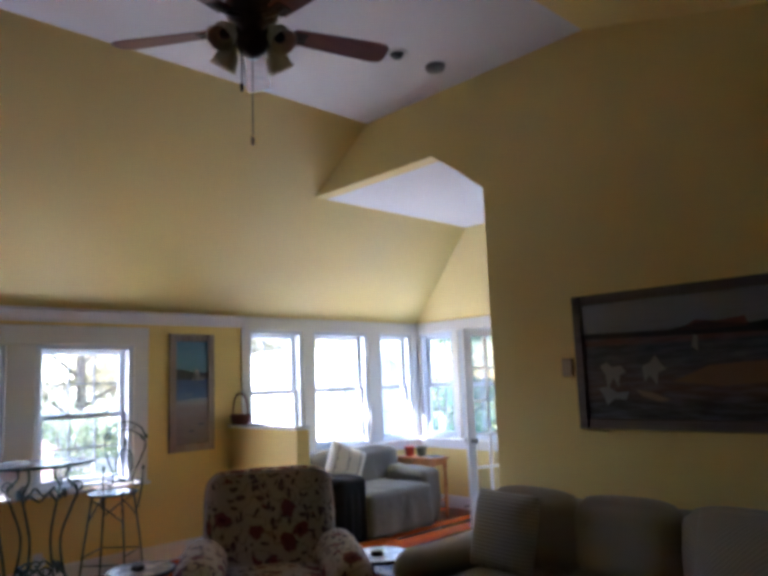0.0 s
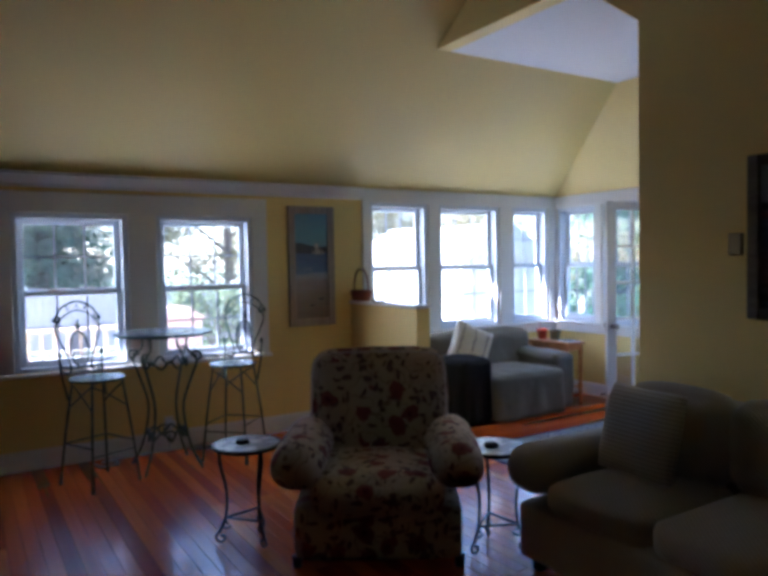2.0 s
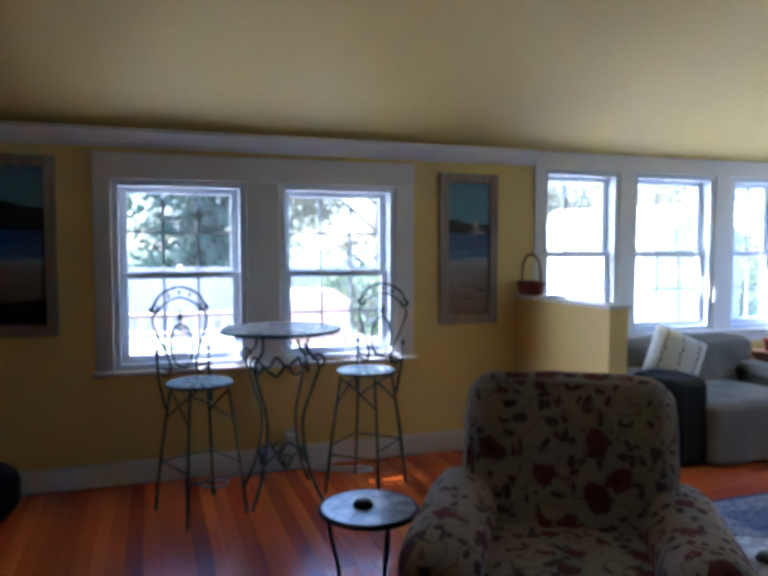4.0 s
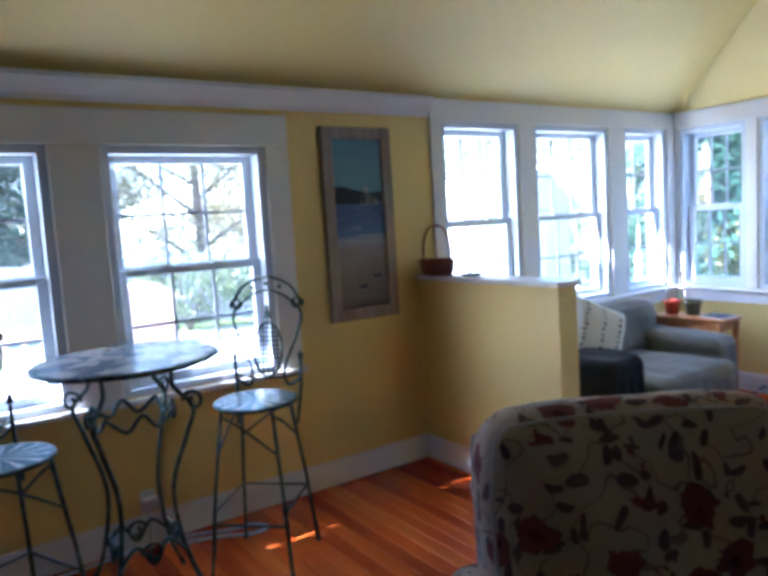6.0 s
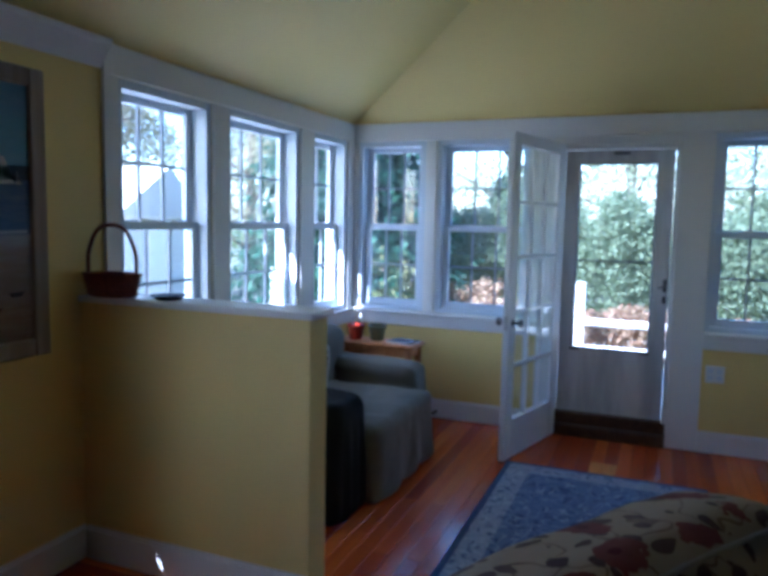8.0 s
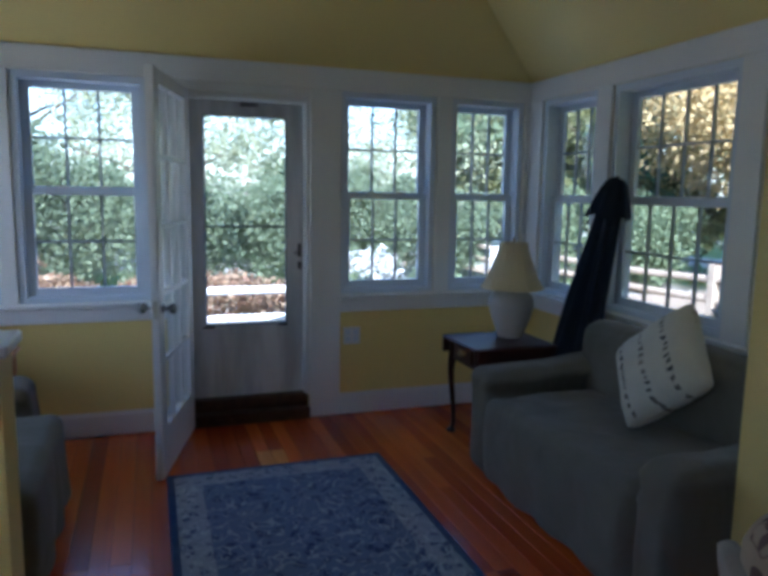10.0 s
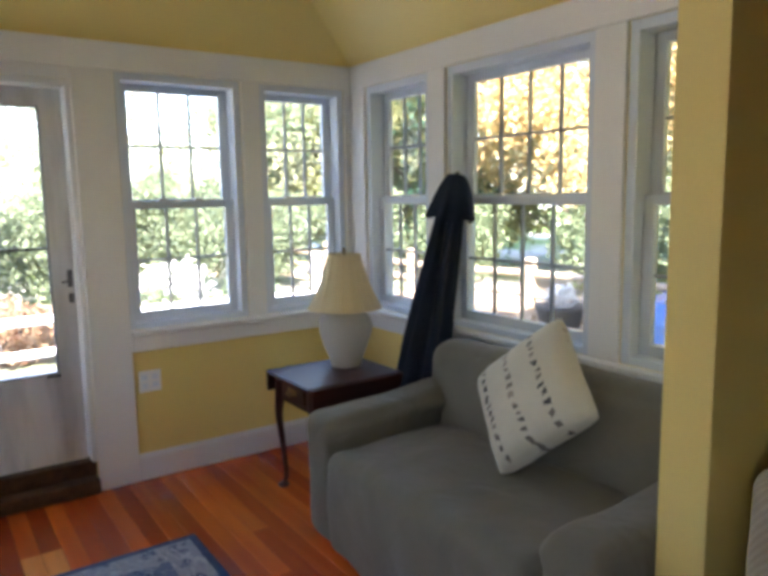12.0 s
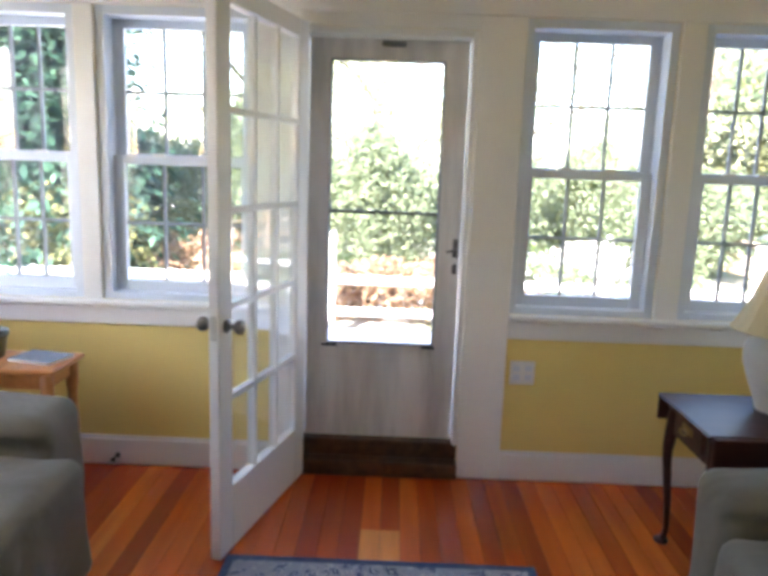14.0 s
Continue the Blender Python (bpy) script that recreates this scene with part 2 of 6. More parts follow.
def sunburst(name, base, ray):
    """Round mosaic of pale rays from the middle, on a darker ground."""
    m, nt, b = nodes_of(name, 0.22)
    v = coords(nt)
    sep = nt.nodes.new("ShaderNodeSeparateXYZ")
    nt.links.new(v, sep.inputs[0])
    an = math_node(nt, "ARCTAN2", sep.outputs[1], sep.outputs[0])
    wave = math_node(nt, "SINE", math_node(nt, "MULTIPLY", an, 14.0))
    edge = voronoi(nt, v, 60.0, "DISTANCE_TO_EDGE")
    c = mixed(nt, ramp(nt, wave, [(0.45, 0.0), (0.55, 1.0)]), base, ray)
    c = mixed(nt, ramp(nt, noise_fac(nt, v, 14.0, 3), [(0.4, 0.0), (0.75, 0.5)]), c, base)
    c = mixed(nt, math_node(nt, "LESS_THAN", edge.outputs["Distance"], 0.05), c, tuple(x * 0.6 for x in base))
    nt.links.new(c, b.inputs["Base Color"])
    bump(nt, b, edge.outputs["Distance"], 0.15, 0.002)
    return m


def leafy(name, a, c, rough=0.6):
    m, nt, b = nodes_of(name, rough, spec=0.3)
    geo = nt.nodes.new("ShaderNodeNewGeometry")
    col = mixed(nt, geo.outputs["Random Per Island"], a, c)
    nt.links.new(col, b.inputs["Base Color"])
    tl = nt.nodes.new("ShaderNodeBsdfTranslucent")
    nt.links.new(col, tl.inputs[0])
    mx = nt.nodes.new("ShaderNodeMixShader")
    mx.inputs[0].default_value = 0.5
    nt.links.new(b.outputs[0], mx.inputs[1])
    nt.links.new(tl.outputs[0], mx.inputs[2])
    nt.links.new(mx.outputs[0], nt.nodes["Material Output"].inputs[0])
    return m


def gradient_art(name, stops, z0, z1, rough=0.5):
    """Painted bands from bottom to top of a canvas, with brush texture."""
    m, nt, b = nodes_of(name, rough)
    v = coords(nt)
    sep = nt.nodes.new("ShaderNodeSeparateXYZ")
    nt.links.new(v, sep.inputs[0])
    f = math_node(nt, "DIVIDE", math_node(nt, "SUBTRACT", sep.outputs[2], z0), z1 - z0)
    stretch = coords(nt, (6, 6, 40))
    n = noise_fac(nt, stretch, 1.0, 3)
    f = math_node(nt, "ADD", f, math_node(nt, "MULTIPLY", math_node(nt, "SUBTRACT", n, 0.5), 0.06))
    c = ramp(nt, f, stops)
    c = mixed(nt, ramp(nt, n, [(0.4, 0.0), (0.8, 0.3)]), c, (0.30, 0.34, 0.36))
    nt.links.new(c, b.inputs["Base Color"])
    bump(nt, b, n, 0.2, 0.002)
    return m


YELLOW = paint("yellow wall paint", (0.80, 0.64, 0.222), 0.55, 0.06, 90)
CEILING = paint("white ceiling paint", (0.80, 0.80, 0.80), 0.8, 0.04, 120)
TRIM = paint("white gloss trim paint", (0.80, 0.80, 0.79), 0.35, 0.04, 40)
VINYL = paint("white window vinyl", (0.67, 0.73, 0.805), 0.4, 0.03, 40)
FLOOR = wood("orange fir floor boards", (0.50, 0.076, 0.008), (0.68, 0.135, 0.014), 0.26, 0, 0.8, 1.0, 0.38)
SUBFLOOR = paint("dark floor joint", (0.03, 0.012, 0.006), 0.9)
GLASS = glass()
IRON = metal("dark brown wrought iron", (0.035, 0.03, 0.027), 0.5)


# ---------------------------------------------------------------- mesh helpers
def part(name, bm, material, parent=None, label="", smooth=False):
    me = bpy.data.meshes.new(name)
    bm.normal_update()
    bm.to_mesh(me)
    bm.free()
    me.materials.append(material)
    if smooth:
        for p in me.polygons:
            p.use_smooth = True
    ob = new(name, me)
    if parent is not None:
        ob.parent = parent
    if label:
        ob["label"] = label
    return ob


def thing(name, m, label, category, group="", kind=""):
    ob = new(name)
    ob.empty_display_size = 0.1
    ob.matrix_basis = m
    return tagged(ob, label, category, group, kind)


def box(bm, x0, x1, y0, y1, z0, z1, bevel=0.0, seg=1):
    r = bmesh.ops.create_cube(bm, size=1, matrix=Matrix.LocRotScale(((x0 + x1) / 2, (y0 + y1) / 2, (z0 + z1) / 2), None, (abs(x1 - x0), abs(y1 - y0), abs(z1 - z0))))
    if bevel:
        edges = {e for v in r["verts"] for e in v.link_edges}
        bmesh.ops.bevel(bm, geom=list(edges), offset=bevel, segments=seg, affect="EDGES", profile=0.5)
    return bm


def boxes(*spec, bevel=0.0):
    bm = bmesh.new()
    for s in spec:
        box(bm, *s, bevel=bevel)
    return bm


def tube(bm, pts, r, seg=8, closed=False, taper=None):
    """A round bar along the points."""
    pts = [Vector(p) for p in pts]
    n = len(pts)
    rings = []
    side = None
    for i, p in enumerate(pts):
        a = pts[(i - 1) % n] if (closed or i > 0) else p
        c = pts[(i + 1) % n] if (closed or i < n - 1) else p
        d = (c - a).normalized() if (c - a).length > 1e-9 else Vector((0, 0, 1))
        if side is None:
            side = d.cross(Vector((0, 0, 1)))
            if side.length < 0.2:
                side = d.cross(Vector((0, 1, 0)))
        side = (side - d * side.dot(d)).normalized()
        up = d.cross(side)
        rr = r * (taper(i / max(1, n - 1)) if taper else 1)
        rings.append([bm.verts.new(p + (side * math.cos(k * math.tau / seg) + up * math.sin(k * math.tau / seg)) * rr) for k in range(seg)])
    for i in range(n if closed else n - 1):
        a, c = rings[i], rings[(i + 1) % n]
        for k in range(seg):
            bm.faces.new((a[k], a[(k + 1) % seg], c[(k + 1) % seg], c[k]))
    if not closed:
        bm.faces.new(rings[0][::-1])
        bm.faces.new(rings[-1])
    return bm


def curve_pts(ctrl, n=8):
    """Smooth points through the control points."""
    c = [Vector(p) for p in ctrl]
    c = [c[0] * 2 - c[1]] + c + [c[-1] * 2 - c[-2]]
    out = []
    for i in range(1, len(c) - 2):
        p0, p1, p2, p3 = c[i - 1:i + 3]
        for k in range(n):
            t = k / n
            out.append(0.5 * ((2 * p1) + (p2 - p0) * t + (2 * p0 - 5 * p1 + 4 * p2 - p3) * t * t + (3 * p1 - p0 - 3 * p2 + p3) * t ** 3))
    return out + [c[-2]]


def spiral(center, r0, r1, a0, a1, ax, ay, n=14):
    ax, ay, center = Vector(ax), Vector(ay), Vector(center)
    out = []
    for i in range(n + 1):
        t = i / n
        a, r = radians(a0 + (a1 - a0) * t), r0 + (r1 - r0) * t
        out.append(center + ax * math.cos(a) * r + ay * math.sin(a) * r)
    return out


def lathe(bm, profile, seg=24, center=(0, 0), squash=1.0):
    rings = []
    for r, z in profile:
        rings.append([bm.verts.new((center[0] + r * math.cos(k * math.tau / seg), center[1] + squash * r * math.sin(k * math.tau / seg), z)) for k in range(seg)])
    for a, c in zip(rings, rings[1:]):
        for k in range(seg):
            bm.faces.new((a[k], a[(k + 1) % seg], c[(k + 1) % seg], c[k]))
    for ring, flip in ((rings[0], True), (rings[-1], False)):
        if sum((v.co - ring[0].co).length for v in ring) > 1e-4:
            bm.faces.new(ring[::-1] if flip else ring)
    return bm


def prism(bm, poly, depth, m=None):
    """The polygon (x, z) extruded along y from 0 to depth, then moved by m."""
    m = m or Matrix()
    a = [bm.verts.new(m @ Vector((x, 0, z))) for x, z in poly]
    c = [bm.verts.new(m @ Vector((x, depth, z))) for x, z in poly]
    n = len(poly)
    bm.faces.new(a)
    bm.faces.new(c[::-1])
    for i in range(n):
        bm.faces.new((a[i], c[i], c[(i + 1) % n], a[(i + 1) % n]))
    bmesh.ops.recalc_face_normals(bm, faces=bm.faces)
    return bm


def soft_box(bm, cx, cy, cz, sx, sy, sz, r=0.06, cuts=6, puff=0.0, wob=0.0, seed=0.0, m=None):
    """A rounded, slightly swollen block, as upholstery has. cz is the middle."""
    before = set(bm.verts)
    cube = bmesh.ops.create_cube(bm, size=2)
    edges = list({e for v in cube["verts"] for e in v.link_edges})
    bmesh.ops.subdivide_edges(bm, edges=edges, cuts=cuts, use_grid_fill=True)
    hx, hy, hz = sx / 2, sy / 2, sz / 2
    for v in bm.verts:
        if v in before:
            continue
        p = v.co.copy()
        q = Vector((math.copysign(abs(p.x) ** 0.8, p.x) * hx, math.copysign(abs(p.y) ** 0.8, p.y) * hy, math.copysign(abs(p.z) ** 0.8, p.z) * hz))
        inner = Vector((max(-hx + r, min(hx - r, q.x)), max(-hy + r, min(hy - r, q.y)), max(-hz + r, min(hz - r, q.z))))
        d = q - inner
        if d.length > 1e-9:
            q = inner + d.normalized() * min(d.length, r) if d.length > r else q
        if puff:
            fx, fy, fz = (1 - p.x * p.x), (1 - p.y * p.y), (1 - p.z * p.z)
            q += Vector((p.x * fy * fz, p.y * fx * fz, p.z * fx * fy)) * puff
        if wob:
            q += noise.noise_vector(Vector((q.x * 5 + seed, q.y * 5, q.z * 5))) * wob
        q += Vector((cx, cy, cz))
        v.co = (m @ q) if m else q
    return bm


def panel_wall(u0, u1, z0, z1, thick, holes):
    """A wall in the plane y=0..thick, u along x, with openings (u0, u1, z0, z1) cut through it."""
    us = sorted({u0, u1, *[h[0] for h in holes], *[h[1] for h in holes]})
    zs = sorted({z0, z1, *[h[2] for h in holes], *[h[3] for h in holes]})
    us, zs = [u for u in us if u0 <= u <= u1], [z for z in zs if z0 <= z <= z1]
    bm = bmesh.new()
    cache = {}

    def vert(u, y, z):
        key = (round(u, 5), round(y, 5), round(z, 5))
        if key not in cache:
            cache[key] = bm.verts.new(key)
        return cache[key]

    def solid(i, k):
        if not (0 <= i < len(us) - 1 and 0 <= k < len(zs) - 1):
            return False
        u, z = (us[i] + us[i + 1]) / 2, (zs[k] + zs[k + 1]) / 2
        return not any(h[0] < u < h[1] and h[2] < z < h[3] for h in holes)

    for i in range(len(us) - 1):
        for k in range(len(zs) - 1):
            if not solid(i, k):
                continue
            a, c, lo, hi = us[i], us[i + 1], zs[k], zs[k + 1]
            bm.faces.new([vert(a, 0, lo), vert(c, 0, lo), vert(c, 0, hi), vert(a, 0, hi)])
            bm.faces.new([vert(a, thick, hi), vert(c, thick, hi), vert(c, thick, lo), vert(a, thick, lo)])
            for di, dk, p, q in ((-1, 0, (a, lo), (a, hi)), (1, 0, (c, hi), (c, lo)), (0, -1, (c, lo), (a, lo)), (0, 1, (a, hi), (c, hi))):
                if not solid(i + di, k + dk):
                    bm.faces.new([vert(p[0], 0, p[1]), vert(q[0], 0, q[1]), vert(q[0], thick, q[1]), vert(p[0], thick, p[1])])
    bmesh.ops.recalc_face_normals(bm, faces=bm.faces)
    return bm


NORTH = Matrix()
EAST_Y, EAST = 0.0, pose(0, 0, 0, 0, 0, -90)
SOUTH_Y = -4.08
SOUTH = pose(0, SOUTH_Y, 0, 0, 0, 180)

# ---------------------------------------------------------------- structure
XW, XE = -2.81, -2.67          # faces of the wall between living room and sunroom
WEST, REAR = -11.0, -10.0        # closing walls of the living room
TOPZ, SUN_CEIL, LIV_CEIL = 2.32, 3.28, 3.76
SLOPE_N, SLOPE_E, SLOPE_S = 0.66, 1.5, 0.8
END_Y = -3.37                  # free end of the tall wall
HXW, HXE = -2.84, -2.70        # faces of the half wall
HALF_Y, HALF_Z = -1.145, 1.17   # free end and top of the half wall
WT = 0.16

SILL_Z = 0.84
N_WIN = [(-2.61, -1.89), (-1.745, -0.89), (-0.70, -0.12)]
L_WIN = [(-5.80, -4.945), (-4.715, -3.86)]
E_WIN = [(0.05, 0.63), (0.72, 1.46), (2.65, 3.34), (3.45, 4.02)]
S_WIN = [(0.17, 0.79), (0.93, 1.87), (2.02, 2.62)]
DOOR = (1.655, 2.45, 0.0, 2.12)
ZT = 2.18

GRILLE = paint("grey window grille", (0.30, 0.33, 0.36), 0.45, 0.05, 40)
CLOSING_BROWN = wood("dark brown closing wall wood", (0.10, 0.055, 0.03), (0.20, 0.12, 0.07), 0.5, 2, 1.0)
wn = part("wall_north", panel_wall(WEST - WT, WT, -0.1, TOPZ, WT, [(a, b, SILL_Z, ZT) for a, b in N_WIN] + [(a, b, 0.76, 2.0) for a, b in L_WIN]), YELLOW)
tagged(wn, "yellow painted wall with white double-hung windows", "wall", kind="structure")
we = part("wall_east", panel_wall(0.0, 4.08, -0.1, TOPZ, WT, [(a, b, SILL_Z, ZT) for a, b in E_WIN] + [(DOOR[0], DOOR[1], 0.02, DOOR[3])]), YELLOW)
we.matrix_basis = EAST
tagged(we, "yellow painted wall with windows and an outside door", "wall", kind="structure")
ws = part("wall_south", panel_wall(-WT, -XE, -0.1, TOPZ, WT, [(a, b, SILL_Z, ZT) for a, b in S_WIN]), YELLOW)
ws.matrix_basis = SOUTH
tagged(ws, "yellow painted sunroom wall with white windows", "wall", kind="structure")

# the tall wall with its gable header over the opening, in the plane x = XW..XE
bm = bmesh.new()
prof = [(REAR, -0.1), (END_Y, -0.1), (END_Y, 2.94), (-2.90, SUN_CEIL), (-(SUN_CEIL - TOPZ) / SLOPE_N, SUN_CEIL), (-(LIV_CEIL - TOPZ) / SLOPE_N, LIV_CEIL + 0.03), (REAR, LIV_CEIL + 0.03)]
prism(bm, prof, XE - XW, Matrix(((0, 1, 0, XW), (1, 0, 0, 0), (0, 0, 1, 0), (0, 0, 0, 1))))
tagged(part("wall_partition", bm, YELLOW), "tall yellow wall with angled opening into the sunroom", "wall", kind="structure")
bm = boxes((HXW, HXE, HALF_Y, 0.0, 0.0, HALF_Z))
hw = tagged(part("wall_half", bm, YELLOW), "low yellow half wall with a white cap", "wall", kind="structure")
part("cap", boxes((HXW - 0.02, HXE + 0.02, HALF_Y - 0.02, -0.001, HALF_Z, HALF_Z + 0.028), bevel=0.005), TRIM, hw, "white painted wood cap")
# closing walls of the living room, out of view; dark brown to cut bounced light
tagged(part("wall_west", boxes((WEST - WT, WEST, REAR - WT, 0.0, -0.1, LIV_CEIL)), CLOSING_BROWN), "unseen dark brown living room wall", "wall", kind="structure")
tagged(part("wall_rear", boxes((WEST, XE, REAR - WT, REAR, -0.1, LIV_CEIL)), CLOSING_BROWN), "unseen dark brown rear wall", "wall", kind="structure")


def slab(name, pts, up, material, label):
    """A flat sheet through pts, thickened away from the room."""
    bm = bmesh.new()
    a = [bm.verts.new(p) for p in pts]
    c = [bm.verts.new(Vector(p) + Vector(up)) for p in pts]
    n = len(pts)
    bm.faces.new(a), bm.faces.new(c[::-1])
    for i in range(n):
        bm.faces.new((a[i], c[i], c[(i + 1) % n], a[(i + 1) % n]))
    bmesh.ops.recalc_face_normals(bm, faces=bm.faces)
    return tagged(part(name, bm, material), label, "ceiling", kind="structure")


YN1, YN2 = -(SUN_CEIL - TOPZ) / SLOPE_N, -(LIV_CEIL - TOPZ) / SLOPE_N
XE1 = -(SUN_CEIL - TOPZ) / SLOPE_E
YS1 = SOUTH_Y + (SUN_CEIL - TOPZ) / SLOPE_S
UP = (0, 0, 0.12)
slab("ceiling_slope_north", [(WEST, 0, TOPZ), (XE, 0, TOPZ), (XE, YN1, SUN_CEIL), (XW, YN1, SUN_CEIL), (XW, YN2, LIV_CEIL), (WEST, YN2, LIV_CEIL)], (0, 0.06, 0.1), YELLOW, "sloped yellow ceiling above the window wall")
slab("ceiling_slope_bay", [(XE, 0, TOPZ), (0, 0, TOPZ), (XE1, YN1, SUN_CEIL), (XE, YN1, SUN_CEIL)], (0, 0.06, 0.1), YELLOW, "sloped yellow sunroom ceiling")
slab("ceiling_slope_east", [(0, 0, TOPZ), (0, SOUTH_Y, TOPZ), (XE1, YS1, SUN_CEIL), (XE1, YN1, SUN_CEIL)], (0.08, 0, 0.1), YELLOW, "sloped yellow hip ceiling over the door wall")
slab("ceiling_slope_south", [(0, SOUTH_Y, TOPZ), (XE, SOUTH_Y, TOPZ), (XE, YS1, SUN_CEIL), (XE1, YS1, SUN_CEIL)], (0, -0.06, 0.1), YELLOW, "sloped yellow sunroom ceiling over the sofa")
slab("ceiling_sunroom", [(XE, YN1, SUN_CEIL), (XE1, YN1, SUN_CEIL), (XE1, YS1, SUN_CEIL), (XE, YS1, SUN_CEIL)], UP, CEILING, "flat white sunroom ceiling")
YR = -4.22
slab("ceiling_living", [(WEST, YN2, LIV_CEIL), (XW, YN2, LIV_CEIL), (XW, YR, LIV_CEIL), (WEST, YR, LIV_CEIL)], UP, CEILING, "flat white living room ceiling")
slab("ceiling_slope_rear", [(WEST, YR, LIV_CEIL), (XW, YR, LIV_CEIL), (XW, REAR, 2.2), (WEST, REAR, 2.2)], UP, YELLOW, "sloped yellow rear ceiling")


# ---- trim boards
def trim(name, spec, m, label, bevel=0.004, category="trim", material=None):
    ob = part(name, boxes(*spec, bevel=bevel), material or TRIM)
    ob.matrix_basis = m
    return tagged(ob, label, category, kind="structure")


def window_wall(m, wins, u0, u1, name, door=None):
    """Head band, posts, stool, apron and baseboard of a sunroom wall, as seen from inside; u runs to the right."""
    ends = [u0] + [x for w in wins for x in w] + [u1]
    trim("trim_head_" + name, [(u0, u1, -0.022, 0.0, ZT, TOPZ - 0.002)], m, "white head board above the windows")
    if door:
        for tag, a, b in (("a", u0, door[0] - 0.11), ("b", door[1] + 0.21, u1)):
            trim(f"window_sill_{name}_{tag}", [(a, b, -0.05, 0.0, SILL_Z - 0.03, SILL_Z)], m, "white window stool", 0.006)
            trim(f"apron_{name}_{tag}", [(a, b, -0.02, 0.0, SILL_Z - 0.12, SILL_Z - 0.03)], m, "white apron board below the stool")
    else:
        trim(f"window_sill_{name}", [(u0, u1, -0.05, 0.0, SILL_Z - 0.03, SILL_Z)], m, "white window stool", 0.006)
        trim(f"apron_{name}", [(u0, u1, -0.02, 0.0, SILL_Z - 0.12, SILL_Z - 0.03)], m, "white apron board below the stool")
    gaps = list(zip(ends[0::2], ends[1::2]))
    for a, b in gaps:
        if b - a > 0.005 and not (door and a < door[0] < b):
            trim("trim_post_" + name, [(a, b, -0.02, 0.0, SILL_Z, ZT)], m, "white casing board between windows")


window_wall(NORTH, N_WIN, -2.70, 0.0, "north")
window_wall(EAST, E_WIN, 0.022, 4.058, "east", DOOR)
window_wall(SOUTH, S_WIN, 0.0, 2.69, "south")
# casing round the outside door, and the white boards that frame the panel beside it
trim("trim_door_side", [(E_WIN[1][1], DOOR[0], -0.02, 0.0, SILL_Z, ZT)], EAST, "white casing beside the door")
trim("trim_door_low", [(DOOR[0] - 0.11, DOOR[0], -0.02, 0.0, 0.0, SILL_Z)], EAST, "white door casing")
trim("trim_door_right", [(DOOR[1], DOOR[1] + 0.21, -0.02, 0.0, 0.0, ZT)], EAST, "white door casing")
trim("trim_door_head", [(DOOR[0], DOOR[1], -0.018, 0.0, DOOR[3], ZT)], EAST, "white door head casing")
trim("baseboard_east_a", [(0.02, DOOR[0] - 0.11, -0.018, 0.0, 0.0, 0.135), (0.02, DOOR[0] - 0.11, -0.012, 0.0, 0.135, 0.15)], EAST, "white baseboard", category="baseboard")
trim("baseboard_east_b", [(DOOR[1] + 0.21, 4.06, -0.018, 0.0, 0.0, 0.135), (DOOR[1] + 0.21, 4.06, -0.012, 0.0, 0.135, 0.15)], EAST, "white baseboard", category="baseboard")
trim("baseboard_south", [(0.0, 2.70, -0.018, 0.0, 0.0, 0.135), (0.0, 2.70, -0.012, 0.0, 0.135, 0.15)], SOUTH, "white baseboard", category="baseboard")
trim("baseboard_north_sunroom", [(XE, 0.0, -0.018, 0.0, 0.0, 0.135), (XE, 0.0, -0.012, 0.0, 0.135, 0.15)], NORTH, "white baseboard", category="baseboard")
trim("baseboard_north", [(WEST, HXW, -0.018, 0.0, 0.0, 0.14), (WEST, HXW, -0.012, 0.0, 0.14, 0.155)], NORTH, "white baseboard", category="baseboard")
trim("baseboard_half", [(HXW - 0.018, HXW, HALF_Y - 0.018, -0.02, 0.0, 0.14), (HXW - 0.012, HXW, HALF_Y - 0.012, -0.02, 0.14, 0.155)], NORTH, "white baseboard on the half wall", category="baseboard")
trim("baseboard_partition", [(XW - 0.018, XW, REAR, END_Y, 0.0, 0.14), (XW - 0.012, XW, REAR, END_Y, 0.14, 0.155)], NORTH, "white baseboard", category="baseboard")

# living room windows: one flat surround for the pair, sill board, crown moulding
trim("trim_window_pair", [(-5.91, -5.80, -0.018, 0, 0.73, 2.0), (-4.945, -4.715, -0.018, 0, 0.73, 2.0), (-3.86, -3.72, -0.018, 0, 0.73, 2.0), (-5.91, -3.72, -0.022, 0, 2.0, 2.17)], NORTH, "white flat casing round a window pair")
trim("window_sill_pair", [(-5.93, -3.70, -0.045, 0.0, 0.725, 0.755)], NORTH, "white window stool", 0.006)
bm = bmesh.new()
prism(bm, [(0, 2.20), (0.02, 2.20), (0.03, 2.225), (0.05, 2.25), (0.075, 2.285), (0.085, 2.29), (0.085, 2.315), (0, 2.315)], -2.71 - WEST, Matrix(((0, 1, 0, WEST), (-1, 0, 0, 0), (0, 0, 1, 0), (0, 0, 0, 1))))
tagged(part("trim_crown", bm, TRIM), "white crown moulding along the window wall", "trim", kind="structure")


# ---- double-hung windows
def bar_h(u0, u1, z, w, y0, y1):
    return (u0, u1, y0, y1, z - w / 2, z + w / 2)


